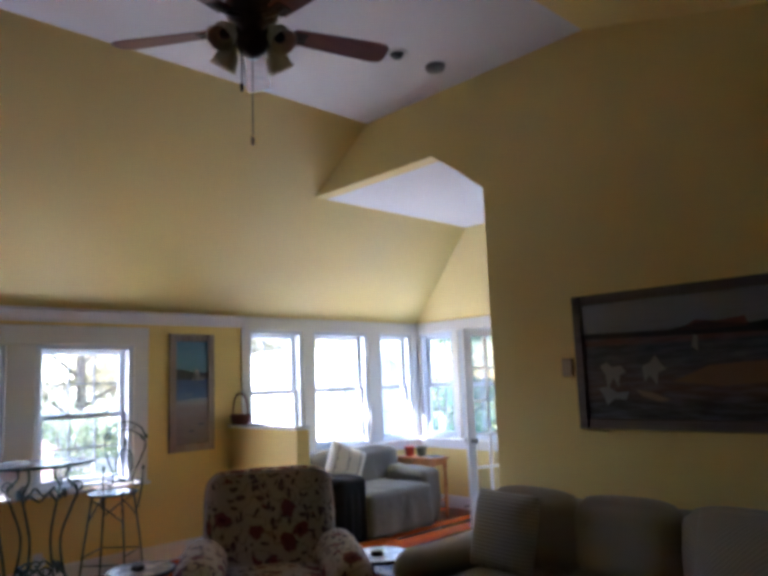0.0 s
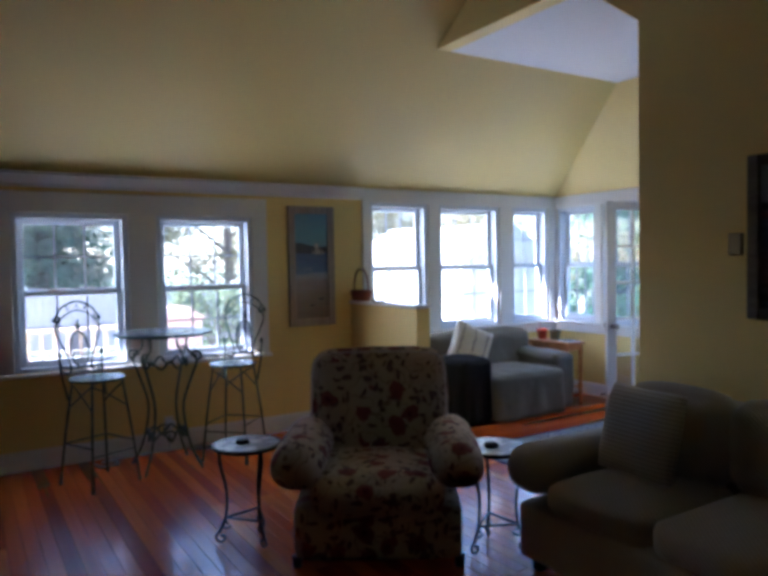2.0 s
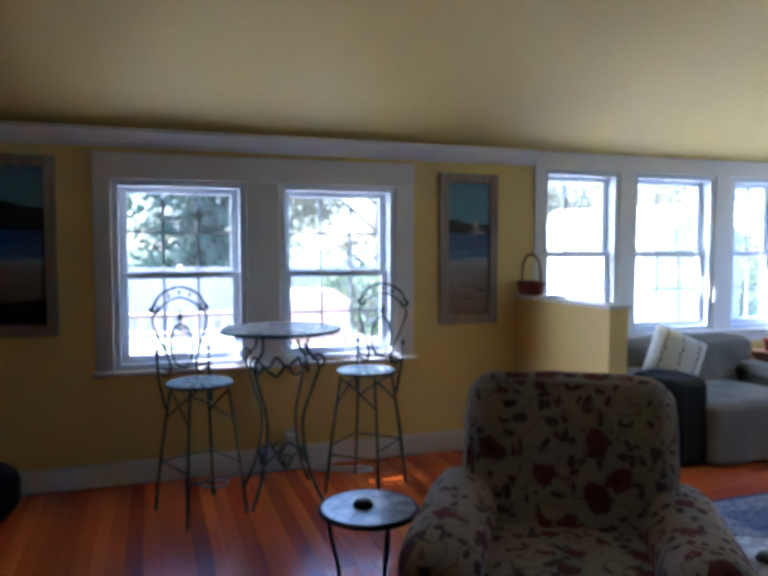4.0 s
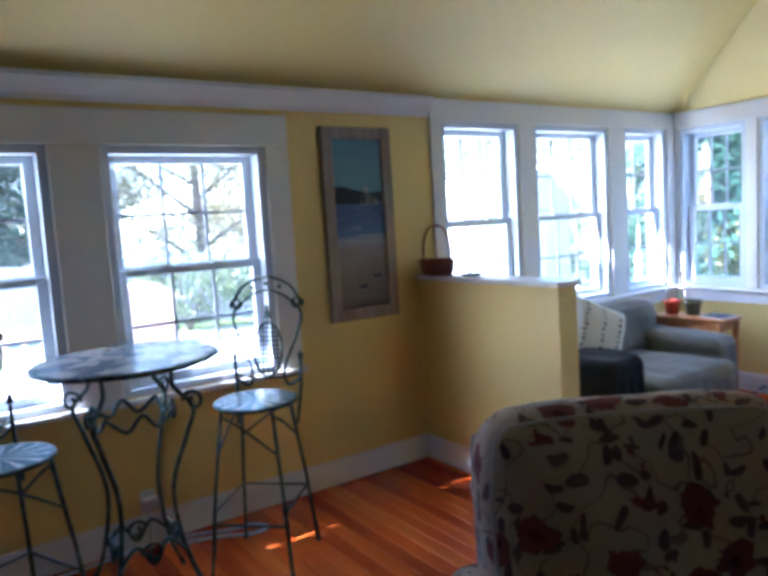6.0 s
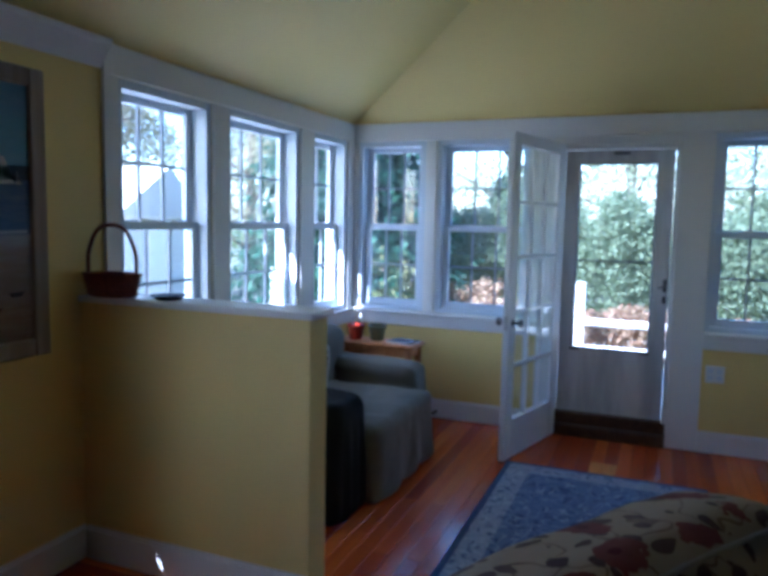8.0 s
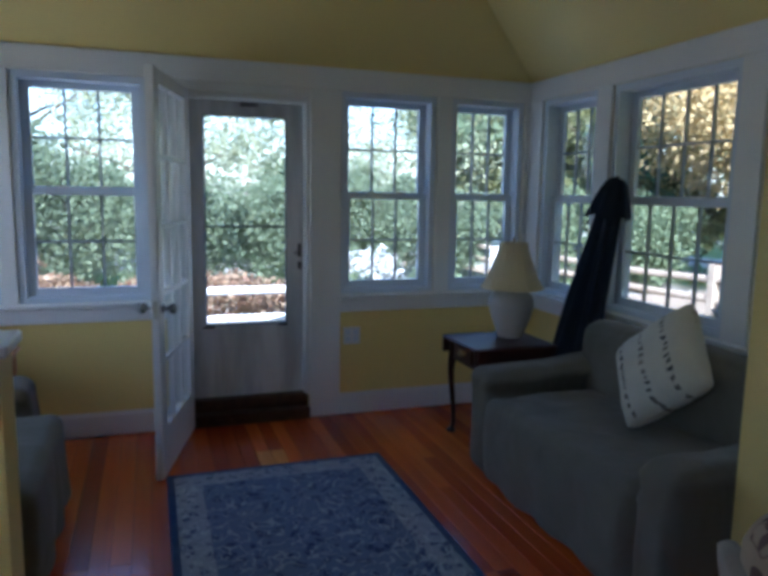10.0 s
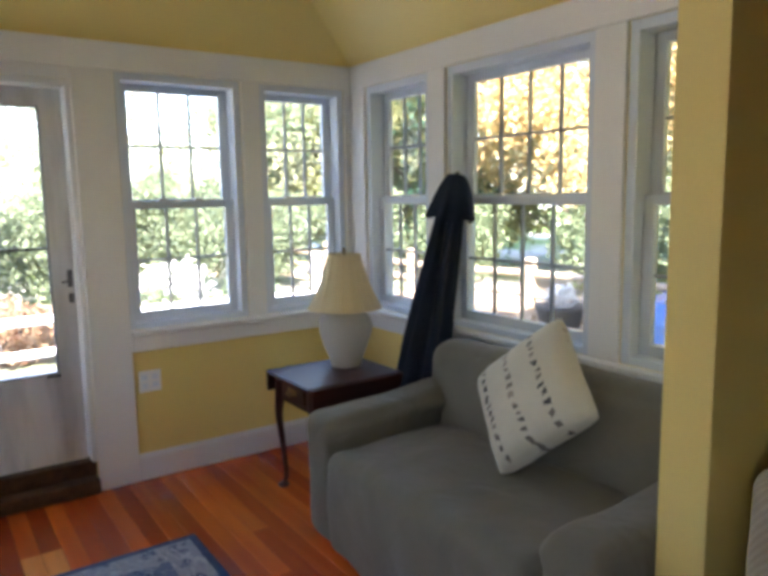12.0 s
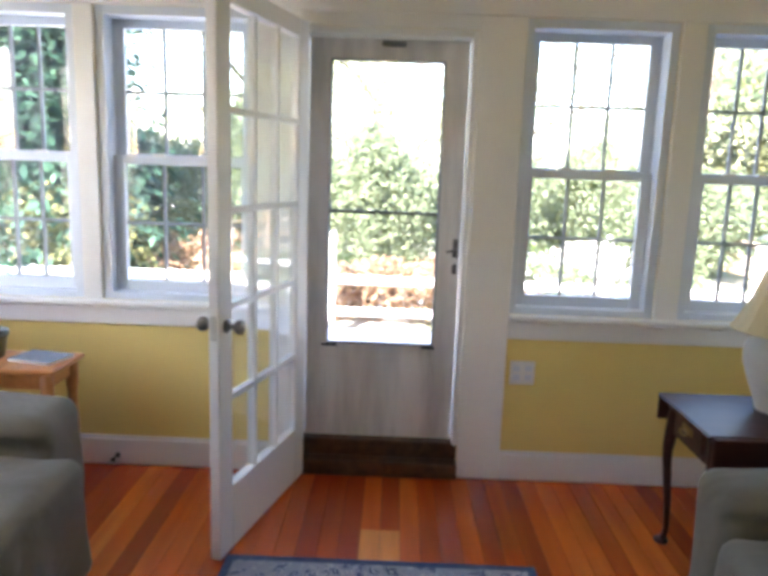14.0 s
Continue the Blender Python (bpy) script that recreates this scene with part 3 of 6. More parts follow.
def sash(name, parent, u0, u1, z0, z1, y, cols, rows, rail=0.05, lock=False):
    """One sash with its muntins and panes; y is its inner face."""
    d = 0.032
    s = part(name, boxes((u0, u0 + rail, y, y + d, z0, z1), (u1 - rail, u1, y, y + d, z0, z1), (u0 + rail, u1 - rail, y, y + d, z0, z0 + rail), (u0 + rail, u1 - rail, y, y + d, z1 - rail * 0.8, z1), bevel=0.003), VINYL, parent)
    a, b, lo, hi = u0 + rail, u1 - rail, z0 + rail, z1 - rail * 0.8
    bm = bmesh.new()
    for i in range(1, cols):
        u = a + (b - a) * i / cols
        box(bm, u - 0.007, u + 0.007, y + 0.008, y + 0.024, lo, hi)
    for k in range(1, rows):
        z = lo + (hi - lo) * k / rows
        box(bm, a, b, y + 0.0095, y + 0.0225, z - 0.007, z + 0.007)
    part("muntins", bm, GRILLE, s)
    p = part("pane", boxes((a, b, y + 0.0155, y + 0.0165, lo, hi)), GLASS, s)
    p.visible_shadow = False
    if lock:
        for f in (0.3, 0.7):
            u = a + (b - a) * f
            part("sash_lock", boxes((u - 0.028, u + 0.028, y - 0.004, y + 0.026, z1, z1 + 0.014), bevel=0.004), TRIM, s)
    return s


WIN_NO = [0]


def window(m, u0, u1, z0, z1, cols=3):
    WIN_NO[0] += 1
    w = new(f"window_{WIN_NO[0]}")
    w.matrix_basis = m
    tagged(w, "white vinyl double-hung window with grid muntins", "window", "double-hung windows", "structure")
    f = 0.042
    part("window_frame", boxes((u0, u0 + f, 0.0, WT, z0, z1), (u1 - f, u1, 0.0, WT, z0, z1), (u0 + f, u1 - f, 0.0, WT, z1 - f, z1), (u0 + f, u1 - f, 0.0, WT + 0.03, z0, z0 + f * 0.8), bevel=0.002), VINYL, w)
    zm = (z0 + z1) / 2 - 0.01
    sash("upper_sash", w, u0 + f, u1 - f, zm - 0.02, z1 - f, 0.100, cols, 2)
    sash("lower_sash", w, u0 + f, u1 - f, z0 + f * 0.8, zm + 0.02, 0.060, cols, 2, lock=True)
    return w


for a, b in L_WIN:
    window(NORTH, a, b, 0.76, 2.0)
for a, b in N_WIN:
    window(NORTH, a, b, SILL_Z, ZT, 3 if b - a > 0.62 else 2)
for a, b in E_WIN:
    window(EAST, a, b, SILL_Z, ZT)
for i, (a, b) in enumerate(S_WIN):
    window(SOUTH, a, b, SILL_Z, ZT, 4 if i == 1 else 3)

# floor: base slab; boards are laid at the end
tagged(part("floor", boxes((WEST - WT, WT, REAR - WT, WT, -0.12, -0.014)), SUBFLOOR), "polished orange-brown fir board floor", "floor", kind="structure")

# ---------------------------------------------------------------- doors
CHROME = metal("brushed nickel", (0.55, 0.54, 0.52), 0.28, (0.7, 0.69, 0.66))
BLACKISH = paint("black plastic", (0.02, 0.02, 0.02), 0.4)
DARKWOOD = wood("dark stained threshold oak", (0.05, 0.022, 0.011), (0.13, 0.06, 0.028), 0.5, 1)


def streaked_white(name):
    """White paint with grey streaks that run downwards."""
    m, nt, b = nodes_of(name, 0.5)
    v = coords(nt, (9, 9, 1.4))
    n = noise_fac(nt, v, 1.0, 4)
    v2 = coords(nt)
    n2 = noise_fac(nt, v2, 3.0, 3)
    c = mixed(nt, ramp(nt, n, [(0.40, 0.0), (0.66, 0.8)]), (0.80, 0.80, 0.80), (0.50, 0.50, 0.50))
    c = mixed(nt, ramp(nt, n2, [(0.5, 0.0), (0.8, 0.3)]), c, (0.66, 0.65, 0.63))
    nt.links.new(c, b.inputs["Base Color"])
    bump(nt, b, n, 0.08, 0.002)
    return m


STREAKED_WHITE = streaked_white("streaked white door paint")

# storm door in the east wall (u to the right, y outwards)
u0, u1 = DOOR[0], DOOR[1]
sd = new("door_1")
sd.matrix_basis = EAST
tagged(sd, "grey-streaked white storm door with a tall glass pane", "door", kind="structure")
part("door_frame", boxes((u0, u0 + 0.025, 0.0, WT, 0.16, 2.12), (u1 - 0.025, u1, 0.0, WT, 0.16, 2.12), (u0 + 0.025, u1 - 0.025, 0.0, WT, 2.09, 2.12), bevel=0.003), TRIM, sd)
a, b = u0 + 0.03, u1 - 0.03
ga, gb, gz0, gz1 = 1.782, 2.312, 0.645, 1.993
leaf = part("door_leaf", boxes((a, ga, 0.075, 0.115, 0.165, 2.085), (gb, b, 0.075, 0.115, 0.165, 2.085), (ga, gb, 0.075, 0.115, gz1, 2.085), (ga, gb, 0.075, 0.115, 0.165, gz0), bevel=0.003), STREAKED_WHITE, sd)
part("glazing_bead", boxes((ga, ga + 0.012, 0.068, 0.075, gz0, gz1), (gb - 0.012, gb, 0.068, 0.075, gz0, gz1), (ga, gb, 0.067, 0.0745, gz1 - 0.012, gz1), (ga, gb, 0.067, 0.0745, gz0, gz0 + 0.012)), GRILLE, leaf, "grey glazing bead")
part("cross_bar", boxes((ga, gb, 0.085, 0.105, 1.285, 1.30)), metal("dark bronze bar", (0.10, 0.10, 0.10), 0.4), leaf)
p = part("pane", boxes((ga, gb, 0.094, 0.096, gz0, gz1)), GLASS, leaf)
p.visible_shadow = False
LATCH = metal("grey latch metal", (0.16, 0.16, 0.17), 0.4)
bm = bmesh.new()
tube(bm, curve_pts([(gb + 0.085, 0.072, 1.135), (gb + 0.085, 0.035, 1.13), (gb + 0.04, 0.035, 1.12)], 5), 0.006, 8)
box(bm, gb + 0.072, gb + 0.097, 0.067, 0.075, 1.09, 1.18, 0.003)
box(bm, gb + 0.072, gb + 0.096, 0.055, 0.075, 1.01, 1.06, 0.004)
part("door_handle", bm, LATCH, leaf, "grey metal lever latch", True)
for ua, ub in ((ga - 0.02, ga + 0.055), (gb - 0.06, gb + 0.005)):
    part("glass_clip", boxes((ua, ub, 0.062, 0.0745, gz0 - 0.014, gz0 - 0.001), bevel=0.002), BLACKISH, leaf, "dark clip under the glass")
part("closer", boxes((u0 + 0.36, u0 + 0.47, 0.045, 0.07, 2.05, 2.075), bevel=0.006), metal("grey door closer", (0.25, 0.25, 0.25)), sd)
th = new("threshold")
th.matrix_basis = EAST
tagged(th, "dark worn wooden door threshold with a step", "threshold", kind="structure")
part("step_board", boxes((u0 - 0.0, u1, -0.045, WT, 0.0, 0.075), bevel=0.006), DARKWOOD, th)
part("sill_board", boxes((u0, u1, 0.03, WT, 0.0755, 0.16), bevel=0.005), DARKWOOD, th)

# French door, swung open into the room
hinge, free = Vector((-0.045, -1.675, 0)), Vector((-0.83, -1.468, 0))
ang = math.degrees(math.atan2(free.y - hinge.y, free.x - hinge.x))
fd = new("door_2")
fd.matrix_basis = pose(hinge.x, hinge.y, 0.012, 0, 0, ang)
tagged(fd, "open white French door with fifteen glass panes", "door", kind="structure")
W, Hh, D = 0.81, 2.11, 0.042
st, top, bot = 0.10, 0.080, 0.262
frame_b = boxes((0, st, -D / 2, D / 2, 0, Hh), (W - st, W, -D / 2, D / 2, 0, Hh), (st, W - st, -D / 2, D / 2, 0, bot), (st, W - st, -D / 2, D / 2, Hh - top, Hh), bevel=0.004)
stile = part("door_frame", frame_b, TRIM, fd)
gx0, gx1, gz0, gz1 = st, W - st, bot, Hh - top
bm = bmesh.new()
for i in (1, 2):
    x = gx0 + (gx1 - gx0) * i / 3
    box(bm, x - 0.011, x + 0.011, -0.016, 0.016, gz0, gz1)
for k in range(1, 5):
    z = gz0 + (gz1 - gz0) * k / 5
    box(bm, gx0, gx1, -0.0145, 0.0145, z - 0.011, z + 0.011)
part("muntins", bm, TRIM, fd)
FGLASS = glass("French door glass", 0.10)
pw, ph = (gx1 - gx0) / 3, (gz1 - gz0) / 5
for i in range(3):
    for k in range(5):
        q = part("pane", boxes((gx0 + i * pw + 0.011, gx0 + (i + 1) * pw - 0.011, -0.0015, 0.0015, gz0 + k * ph + 0.011, gz0 + (k + 1) * ph - 0.011)), FGLASS, fd)
        q.visible_shadow = False
for sgn in (1, -1):
    bm = bmesh.new()
    kx, kz = W - 0.055, 0.905
    lathe(bm, [(0.026, 0), (0.026, 0.006), (0.011, 0.012), (0.011, 0.034), (0.024, 0.042), (0.029, 0.056), (0.024, 0.068), (0.0, 0.072)], 16)
    bmesh.ops.transform(bm, matrix=Matrix.Translation((kx, sgn * D / 2, kz)) @ Matrix.Rotation(radians(-90 * sgn), 4, "X"), verts=bm.verts)
    part("door_knob", bm, metal("dark nickel", (0.16, 0.15, 0.14), 0.3, (0.45, 0.44, 0.42)), fd, "dark nickel round knob", True)
part("latch_plate", boxes((W, W + 0.002, -0.012, 0.012, 0.86, 0.95)), CHROME, fd)
part("deadbolt_plate", boxes((W - 0.075, W - 0.035, -D / 2 - 0.004, -D / 2, 1.40, 1.45), bevel=0.002), BLACKISH, fd, "dark bolt rose")
for z in (0.2, 1.0, 1.8):
    part("hinge", boxes((-0.012, 0.012, -D / 2 - 0.006, -D / 2 + 0.004, z, z + 0.09), bevel=0.003), CHROME, fd)

# ---------------------------------------------------------------- sunroom things
SAGE = cloth("grey-green slipcover cotton", (0.180, 0.165, 0.125), 320, vary=0.14, fold=0.05)
CREAM = marked_cloth("cream cloth with dark stitched marks")
MAHOG = wood("dark mahogany", (0.024, 0.006, 0.004), (0.065, 0.015, 0.010), 0.34, 0, 1.0, 0, 0.0)
PINE = wood("orange pine", (0.40, 0.15, 0.045), (0.62, 0.28, 0.09), 0.35, 0)


def loveseat(name, m, width, depth, label, group, aw=0.23, jut=0.03):
    """Slipcovered loveseat; back along y = 0, front at y = -depth; the seat juts past the arms."""
    s = thing(name, m, label, "sofa", group)
    ad = depth - jut
    bm = bmesh.new()
    soft_box(bm, 0, -ad / 2, 0.17, width - 0.06, ad - 0.06, 0.34, 0.05, 12, 0.0, 0.022, 3.0)
    part("skirt", bm, SAGE, s, "loose cloth skirt that hangs to the floor", True)
    bm = bmesh.new()
    sw = width - 2 * aw + 0.03
    soft_box(bm, 0, -depth / 2 - 0.08, 0.235, sw, depth - 0.16, 0.45, 0.06, 30, 0.012, 0.010, 1.0)
    for v in bm.verts:
        d = Vector((v.co.x - 0.12, (v.co.y + depth / 2 + 0.05) * 1.6)).length
        if v.co.z > 0.4:
            v.co.z -= 0.018 * math.exp(-(d / 0.16) ** 2)
            e = Vector(((v.co.x - 0.17) / 0.12, (v.co.y + depth * 0.62 - 0.25 * (v.co.x - 0.17)) / 0.035))
            v.co.z -= 0.020 * math.exp(-e.length_squared)
            v.co.z += 0.006 * math.sin(9 * v.co.x + 6 * v.co.y) * math.sin(5 * v.co.y + 1)
        elif v.co.y < -depth + 0.12:
            # the cover hangs in shallow folds and flares a little at the hem
            drop = (0.4 - v.co.z) / 0.4
            v.co.y -= 0.012 * drop + 0.014 * drop * math.sin(13 * v.co.x + 2.2 * math.sin(4 * v.co.x))
        v.co.z = max(v.co.z, 0.012)
    part("seat_cushion", bm, SAGE, s, "draped seat with its cover hanging to the floor", True)
    bm = bmesh.new()
    soft_box(bm, 0, -0.15, 0.56, width - 0.12, 0.26, 0.50, 0.10, 16, 0.02, 0.016, 7.0, Matrix.Rotation(radians(-4), 4, "X"))
    part("backrest", bm, SAGE, s, "", True)
    for sg in (-1, 1):
        bm = bmesh.new()
        x = sg * (width / 2 - aw / 2)
        soft_box(bm, x, -ad / 2 - 0.01, 0.29, aw, ad - 0.02, 0.57, 0.06, 24, 0.012, 0.014, 11.0 + sg)
        for v in bm.verts:
            low = v.co.z < 0.525
            if v.co.z > 0.46:
                v.co.x += sg * 0.015 * (v.co.z - 0.46) / 0.12
                v.co.z += 0.05 * max(0.0, (v.co.y + ad) / ad) ** 2
            if low and (v.co.x - x) * sg < 0:
                v.co.x += sg * 0.05 * min(1.0, max(0.0, (0.525 - v.co.z) / 0.035)) * min(1.0, (v.co.y + ad) / 0.12)
            if low and v.co.y < -ad + 0.10:
                v.co.y -= 0.010 * math.sin(26 * v.co.x) * (0.525 - v.co.z) / 0.5
            # slack cloth bunches along the inside of the arm
            if (v.co.x - x) * sg < -0.02 and 0.40 < v.co.z < 0.54:
                v.co.x -= sg * 0.010 * math.sin(60 * v.co.z + 5 * v.co.y)
        part("arm", bm, SAGE, s, "", True)
    return s


loveseat("loveseat", pose(-1.385, -0.06, 0), 1.52, 0.975, "grey-green slipcovered loveseat under the window trio", "slipcovered loveseats", 0.31, 0.15)
loveseat("loveseat", pose(-1.855, -4.02, 0, 0, 0, 180), 1.60, 0.92, "grey-green slipcovered loveseat with a dented seat", "slipcovered loveseats")


def arm_cover():
    """A dark cover over the arm and down its front."""
    t = thing("dark_arm_cover", pose(-1.985, -0.70, 0), "dark cover over one loveseat arm", "blanket")
    bm = bmesh.new()
    soft_box(bm, 0, -0.02, 0.325, 0.365, 0.44, 0.62, 0.065, 30, 0.006, 0.006, 21.0)
    for v in bm.verts:
        drop = max(0.0, (0.55 - v.co.z) / 0.5)
        if v.co.y < -0.12:
            v.co.y -= 0.016 * drop + 0.016 * drop * math.sin(44 * v.co.x + 3 * math.sin(9 * v.co.x))
        v.co.x += math.copysign(0.010, v.co.x) * drop * (1 + math.sin(31 * v.co.y))
        v.co.z += 0.010 * math.sin(14 * v.co.x + 9 * v.co.y) * (v.co.z > 0.6)
    part("cloth", bm, cloth("dark arm cover cloth", (0.020, 0.018, 0.014), 220, vary=0.25, fold=0.03), t, "", True)


arm_cover()


def pillow(name, center, ux, uy, size, material, label, thick=0.20, extra=None):
    """Square pillow; ux and uy are the directions of its sides."""
    ux = Vector(ux).normalized()
    n = ux.cross(Vector(uy)).normalized()
    uy = n.cross(ux)
    m = Matrix.Translation(center) @ Matrix((ux, uy, n)).transposed().to_4x4()
    bm = bmesh.new()
    soft_box(bm, 0, 0, 0, size, size, 0.05, 0.02, 12, 0.0, 0.0)
    h = size / 2
    for v in bm.verts:
        x, y = v.co.x / h, v.co.y / h
        swell = max(0.0, (1 - x ** 4) * (1 - y ** 4)) ** 0.5
        v.co.z = math.copysign(0.006 + swell * thick / 2, v.co.z) + 0.006 * noise.noise(Vector((x * 3, y * 3, v.co.z * 9)))
        pull = 1 - 0.05 * (1 - abs(x)) * abs(y) ** 3
        pull2 = 1 - 0.05 * (1 - abs(y)) * abs(x) ** 3
        v.co.x, v.co.y = v.co.x * pull2, v.co.y * pull
    t = thing(name, m, label, "pillow", "throw pillows")
    part("cover", bm, material, t, "", True)
    bm = bmesh.new()
    ring = [(sx * h * 0.985, sy * h * 0.985, 0) for sx, sy in ((-1, -1), (0, -0.955), (1, -1), (0.955, 0), (1, 1), (0, 0.955), (-1, 1), (-0.955, 0))]
    tube(bm, ring, 0.006, 6, True)
    part("piping", bm, material, t, "", True)
    return t


pillow("throw_pillow", (-1.90, -3.70, 0.74), (-0.37, -0.14, 0.33), (-0.34, 0.15, -0.23), 0.47, CREAM, "cream throw pillow with rows of dark marks, tilted on a sofa")
pillow("throw_pillow", (-1.70, -0.46, 0.69), (0.86, -0.27, -0.40), (0.38, 0.14, 0.90), 0.43, CREAM, "cream marked throw pillow leaning in a sofa corner")

# Queen Anne side table
t = thing("side_table", pose(-0.72, -3.485, 0, 0, 0, -90), "dark mahogany side table with curved legs", "table")
w2, d2, ht = 0.275, 0.235, 0.635
part("tabletop", boxes((-w2, w2, -d2, d2, ht - 0.02, ht), bevel=0.006), MAHOG, t)
for sg in (-1, 1):
    part("drop_leaf", boxes((-w2 + 0.01, w2 - 0.01, sg * (d2 + 0.002), sg * (d2 + 0.018), ht - 0.115, ht - 0.004), bevel=0.005), MAHOG, t)
bm = bmesh.new()
prism(bm, [(-w2 + 0.05, ht - 0.02), (w2 - 0.05, ht - 0.02), (w2 - 0.05, ht - 0.15), (w2 - 0.10, ht - 0.155), (w2 - 0.16, ht - 0.12), (0, ht - 0.10), (-w2 + 0.16, ht - 0.12), (-w2 + 0.10, ht - 0.155), (-w2 + 0.05, ht - 0.15)], 2 * d2 - 0.08, Matrix.Translation((0, -d2 + 0.04, 0)))
part("apron", bm, MAHOG, t)
drawer = part("drawer_front", boxes((-w2 + 0.032, -w2 + 0.0495, -0.12, 0.12, ht - 0.12, ht - 0.03), bevel=0.003), MAHOG, t)
bm = bmesh.new()
tube(bm, curve_pts([(-w2 + 0.030, -0.035, ht - 0.068), (-w2 + 0.014, -0.030, ht - 0.080), (-w2 + 0.012, 0.0, ht - 0.088), (-w2 + 0.014, 0.030, ht - 0.080), (-w2 + 0.030, 0.035, ht - 0.068)], 5), 0.004, 6)
box(bm, -w2 + 0.028, -w2 + 0.032, -0.045, 0.045, ht - 0.085, ht - 0.055, 0.001)
part("drawer_pull", bm, metal("aged brass", (0.22, 0.15, 0.06), 0.4), drawer, "small aged brass bail pull", True)
for sx in (-1, 1):
    for sy in (-1, 1):
        bm = bmesh.new()
        x, y = sx * (w2 - 0.06), sy * (d2 - 0.06)
        tube(bm, curve_pts([(x, y, ht - 0.03), (x + sx * 0.010, y + sy * 0.010, ht - 0.17), (x + sx * 0.013, y + sy * 0.013, ht - 0.25), (x, y, 0.20), (x - sx * 0.006, y - sy * 0.006, 0.07), (x + sx * 0.004, y + sy * 0.004, 0.012)], 5), 0.030, 8, False, lambda f: 1.0 - 0.60 * min(1, f / 0.75))
        lathe(bm, [(0.0, 0.0), (0.024, 0.002), (0.030, 0.012), (0.022, 0.022), (0.0, 0.026)], 10, (x + sx * 0.005, y + sy * 0.005))
        part("leg", bm, MAHOG, t, "", True)

# table lamp
SHADE = cloth("cream lamp shade fabric", (0.70, 0.60, 0.38), 400, vary=0.05)
POTTERY = paint("matt off-white pottery", (0.58, 0.555, 0.53), 0.6, 0.12, 50, 0.2, False)
BRASS = metal("dark brass", (0.20, 0.15, 0.07), 0.4)
lamp = thing("table_lamp", pose(-0.66, -3.60, ht), "white pottery table lamp with a cream fabric shade", "lamp")
bm = bmesh.new()
lathe(bm, [(0.0, 0.0), (0.076, 0.0), (0.080, 0.008), (0.092, 0.05), (0.116, 0.11), (0.138, 0.18), (0.143, 0.22), (0.132, 0.262), (0.092, 0.293), (0.045, 0.305), (0.035, 0.32), (0.0, 0.32)], 32)
part("base", bm, POTTERY, lamp, "rounded matt pottery jar base", True)
bm = bmesh.new()
lathe(bm, [(0.012, 0.32), (0.012, 0.40), (0.018, 0.405), (0.018, 0.44), (0.004, 0.45), (0.004, 0.60), (0.0, 0.60)], 10)
part("stem", bm, BRASS, lamp, "", True)
bm = bmesh.new()
prof = [(0.194, 0.315), (0.170, 0.36), (0.134, 0.44), (0.100, 0.54), (0.086, 0.595)]
lathe(bm, [(r, z) for r, z in prof] + [(r - 0.003, z) for r, z in prof[::-1]] + [prof[0]], 20)
for f in [f for f in bm.faces if len(f.verts) > 4]:
    bm.faces.remove(f)
shade = part("shade", bm, SHADE, lamp, "cream pleated bell shade")
bm = bmesh.new()
for k in range(10):
    an = k * math.tau / 10
    tube(bm, [(r * math.cos(an) * 1.006, r * math.sin(an) * 1.006, z) for r, z in prof], 0.0022, 5)
tube(bm, [(0.195 * math.cos(k * math.tau / 24), 0.195 * math.sin(k * math.tau / 24), 0.315) for k in range(24)], 0.004, 6, True)
tube(bm, [(0.087 * math.cos(k * math.tau / 24), 0.087 * math.sin(k * math.tau / 24), 0.595) for k in range(24)], 0.003, 6, True)
part("rib", bm, SHADE, shade, "", True)
bm = bmesh.new()
lathe(bm, [(0.004, 0.595), (0.008, 0.605), (0.010, 0.618), (0.004, 0.63), (0.0, 0.635)], 10)
part("finial", bm, BRASS, lamp, "", True)

# closed patio umbrella leaning in the corner
NAVY = cloth("navy umbrella canvas", (0.017, 0.023, 0.042), 300, vary=0.25)
um_top, um_foot = Vector((-1.10, -4.00, 1.62)), Vector((-0.88, -3.83, 0.005))
ax = (um_top - um_foot)
L = ax.length
um = thing("patio_umbrella", Matrix.Translation(um_foot) @ ax.to_track_quat("Z", "Y").to_matrix().to_4x4(), "closed navy patio umbrella leaning in the corner", "umbrella")
bm = bmesh.new()
lathe(bm, [(0.0, 0.0), (0.018, 0.0), (0.018, L - 0.02), (0.0, L - 0.02)], 10)
part("pole", bm, wood("brown umbrella pole", (0.12, 0.06, 0.03), (0.22, 0.12, 0.06), 0.4, 2), um, "", True)
bm = bmesh.new()
seg, rows = 48, 16
rings = []
for i in range(rows + 1):
    f = i / rows
    z = 0.30 + f * (L - 0.34 - 0.16)
    rad = 0.140 - 0.085 * f
    ring = []
    for k in range(seg):
        an = k * math.tau / seg
        fold = 1 + 0.28 * math.cos(7 * an + 1.5 * f) + 0.12 * math.sin(3 * an + 4 * f)
        ring.append(bm.verts.new((rad * fold * math.cos(an), rad * fold * math.sin(an), z + 0.02 * math.sin(8 * an) * (1 - f))))
    rings.append(ring)
for r0, r1 in zip(rings, rings[1:]):
    for k in range(seg):
        bm.faces.new((r0[k], r0[(k + 1) % seg], r1[(k + 1) % seg], r1[k]))
bm.faces.new(rings[0][::-1]), bm.faces.new(rings[-1])
part("canopy", bm, NAVY, um, "folded navy canvas", True)
bm = bmesh.new()
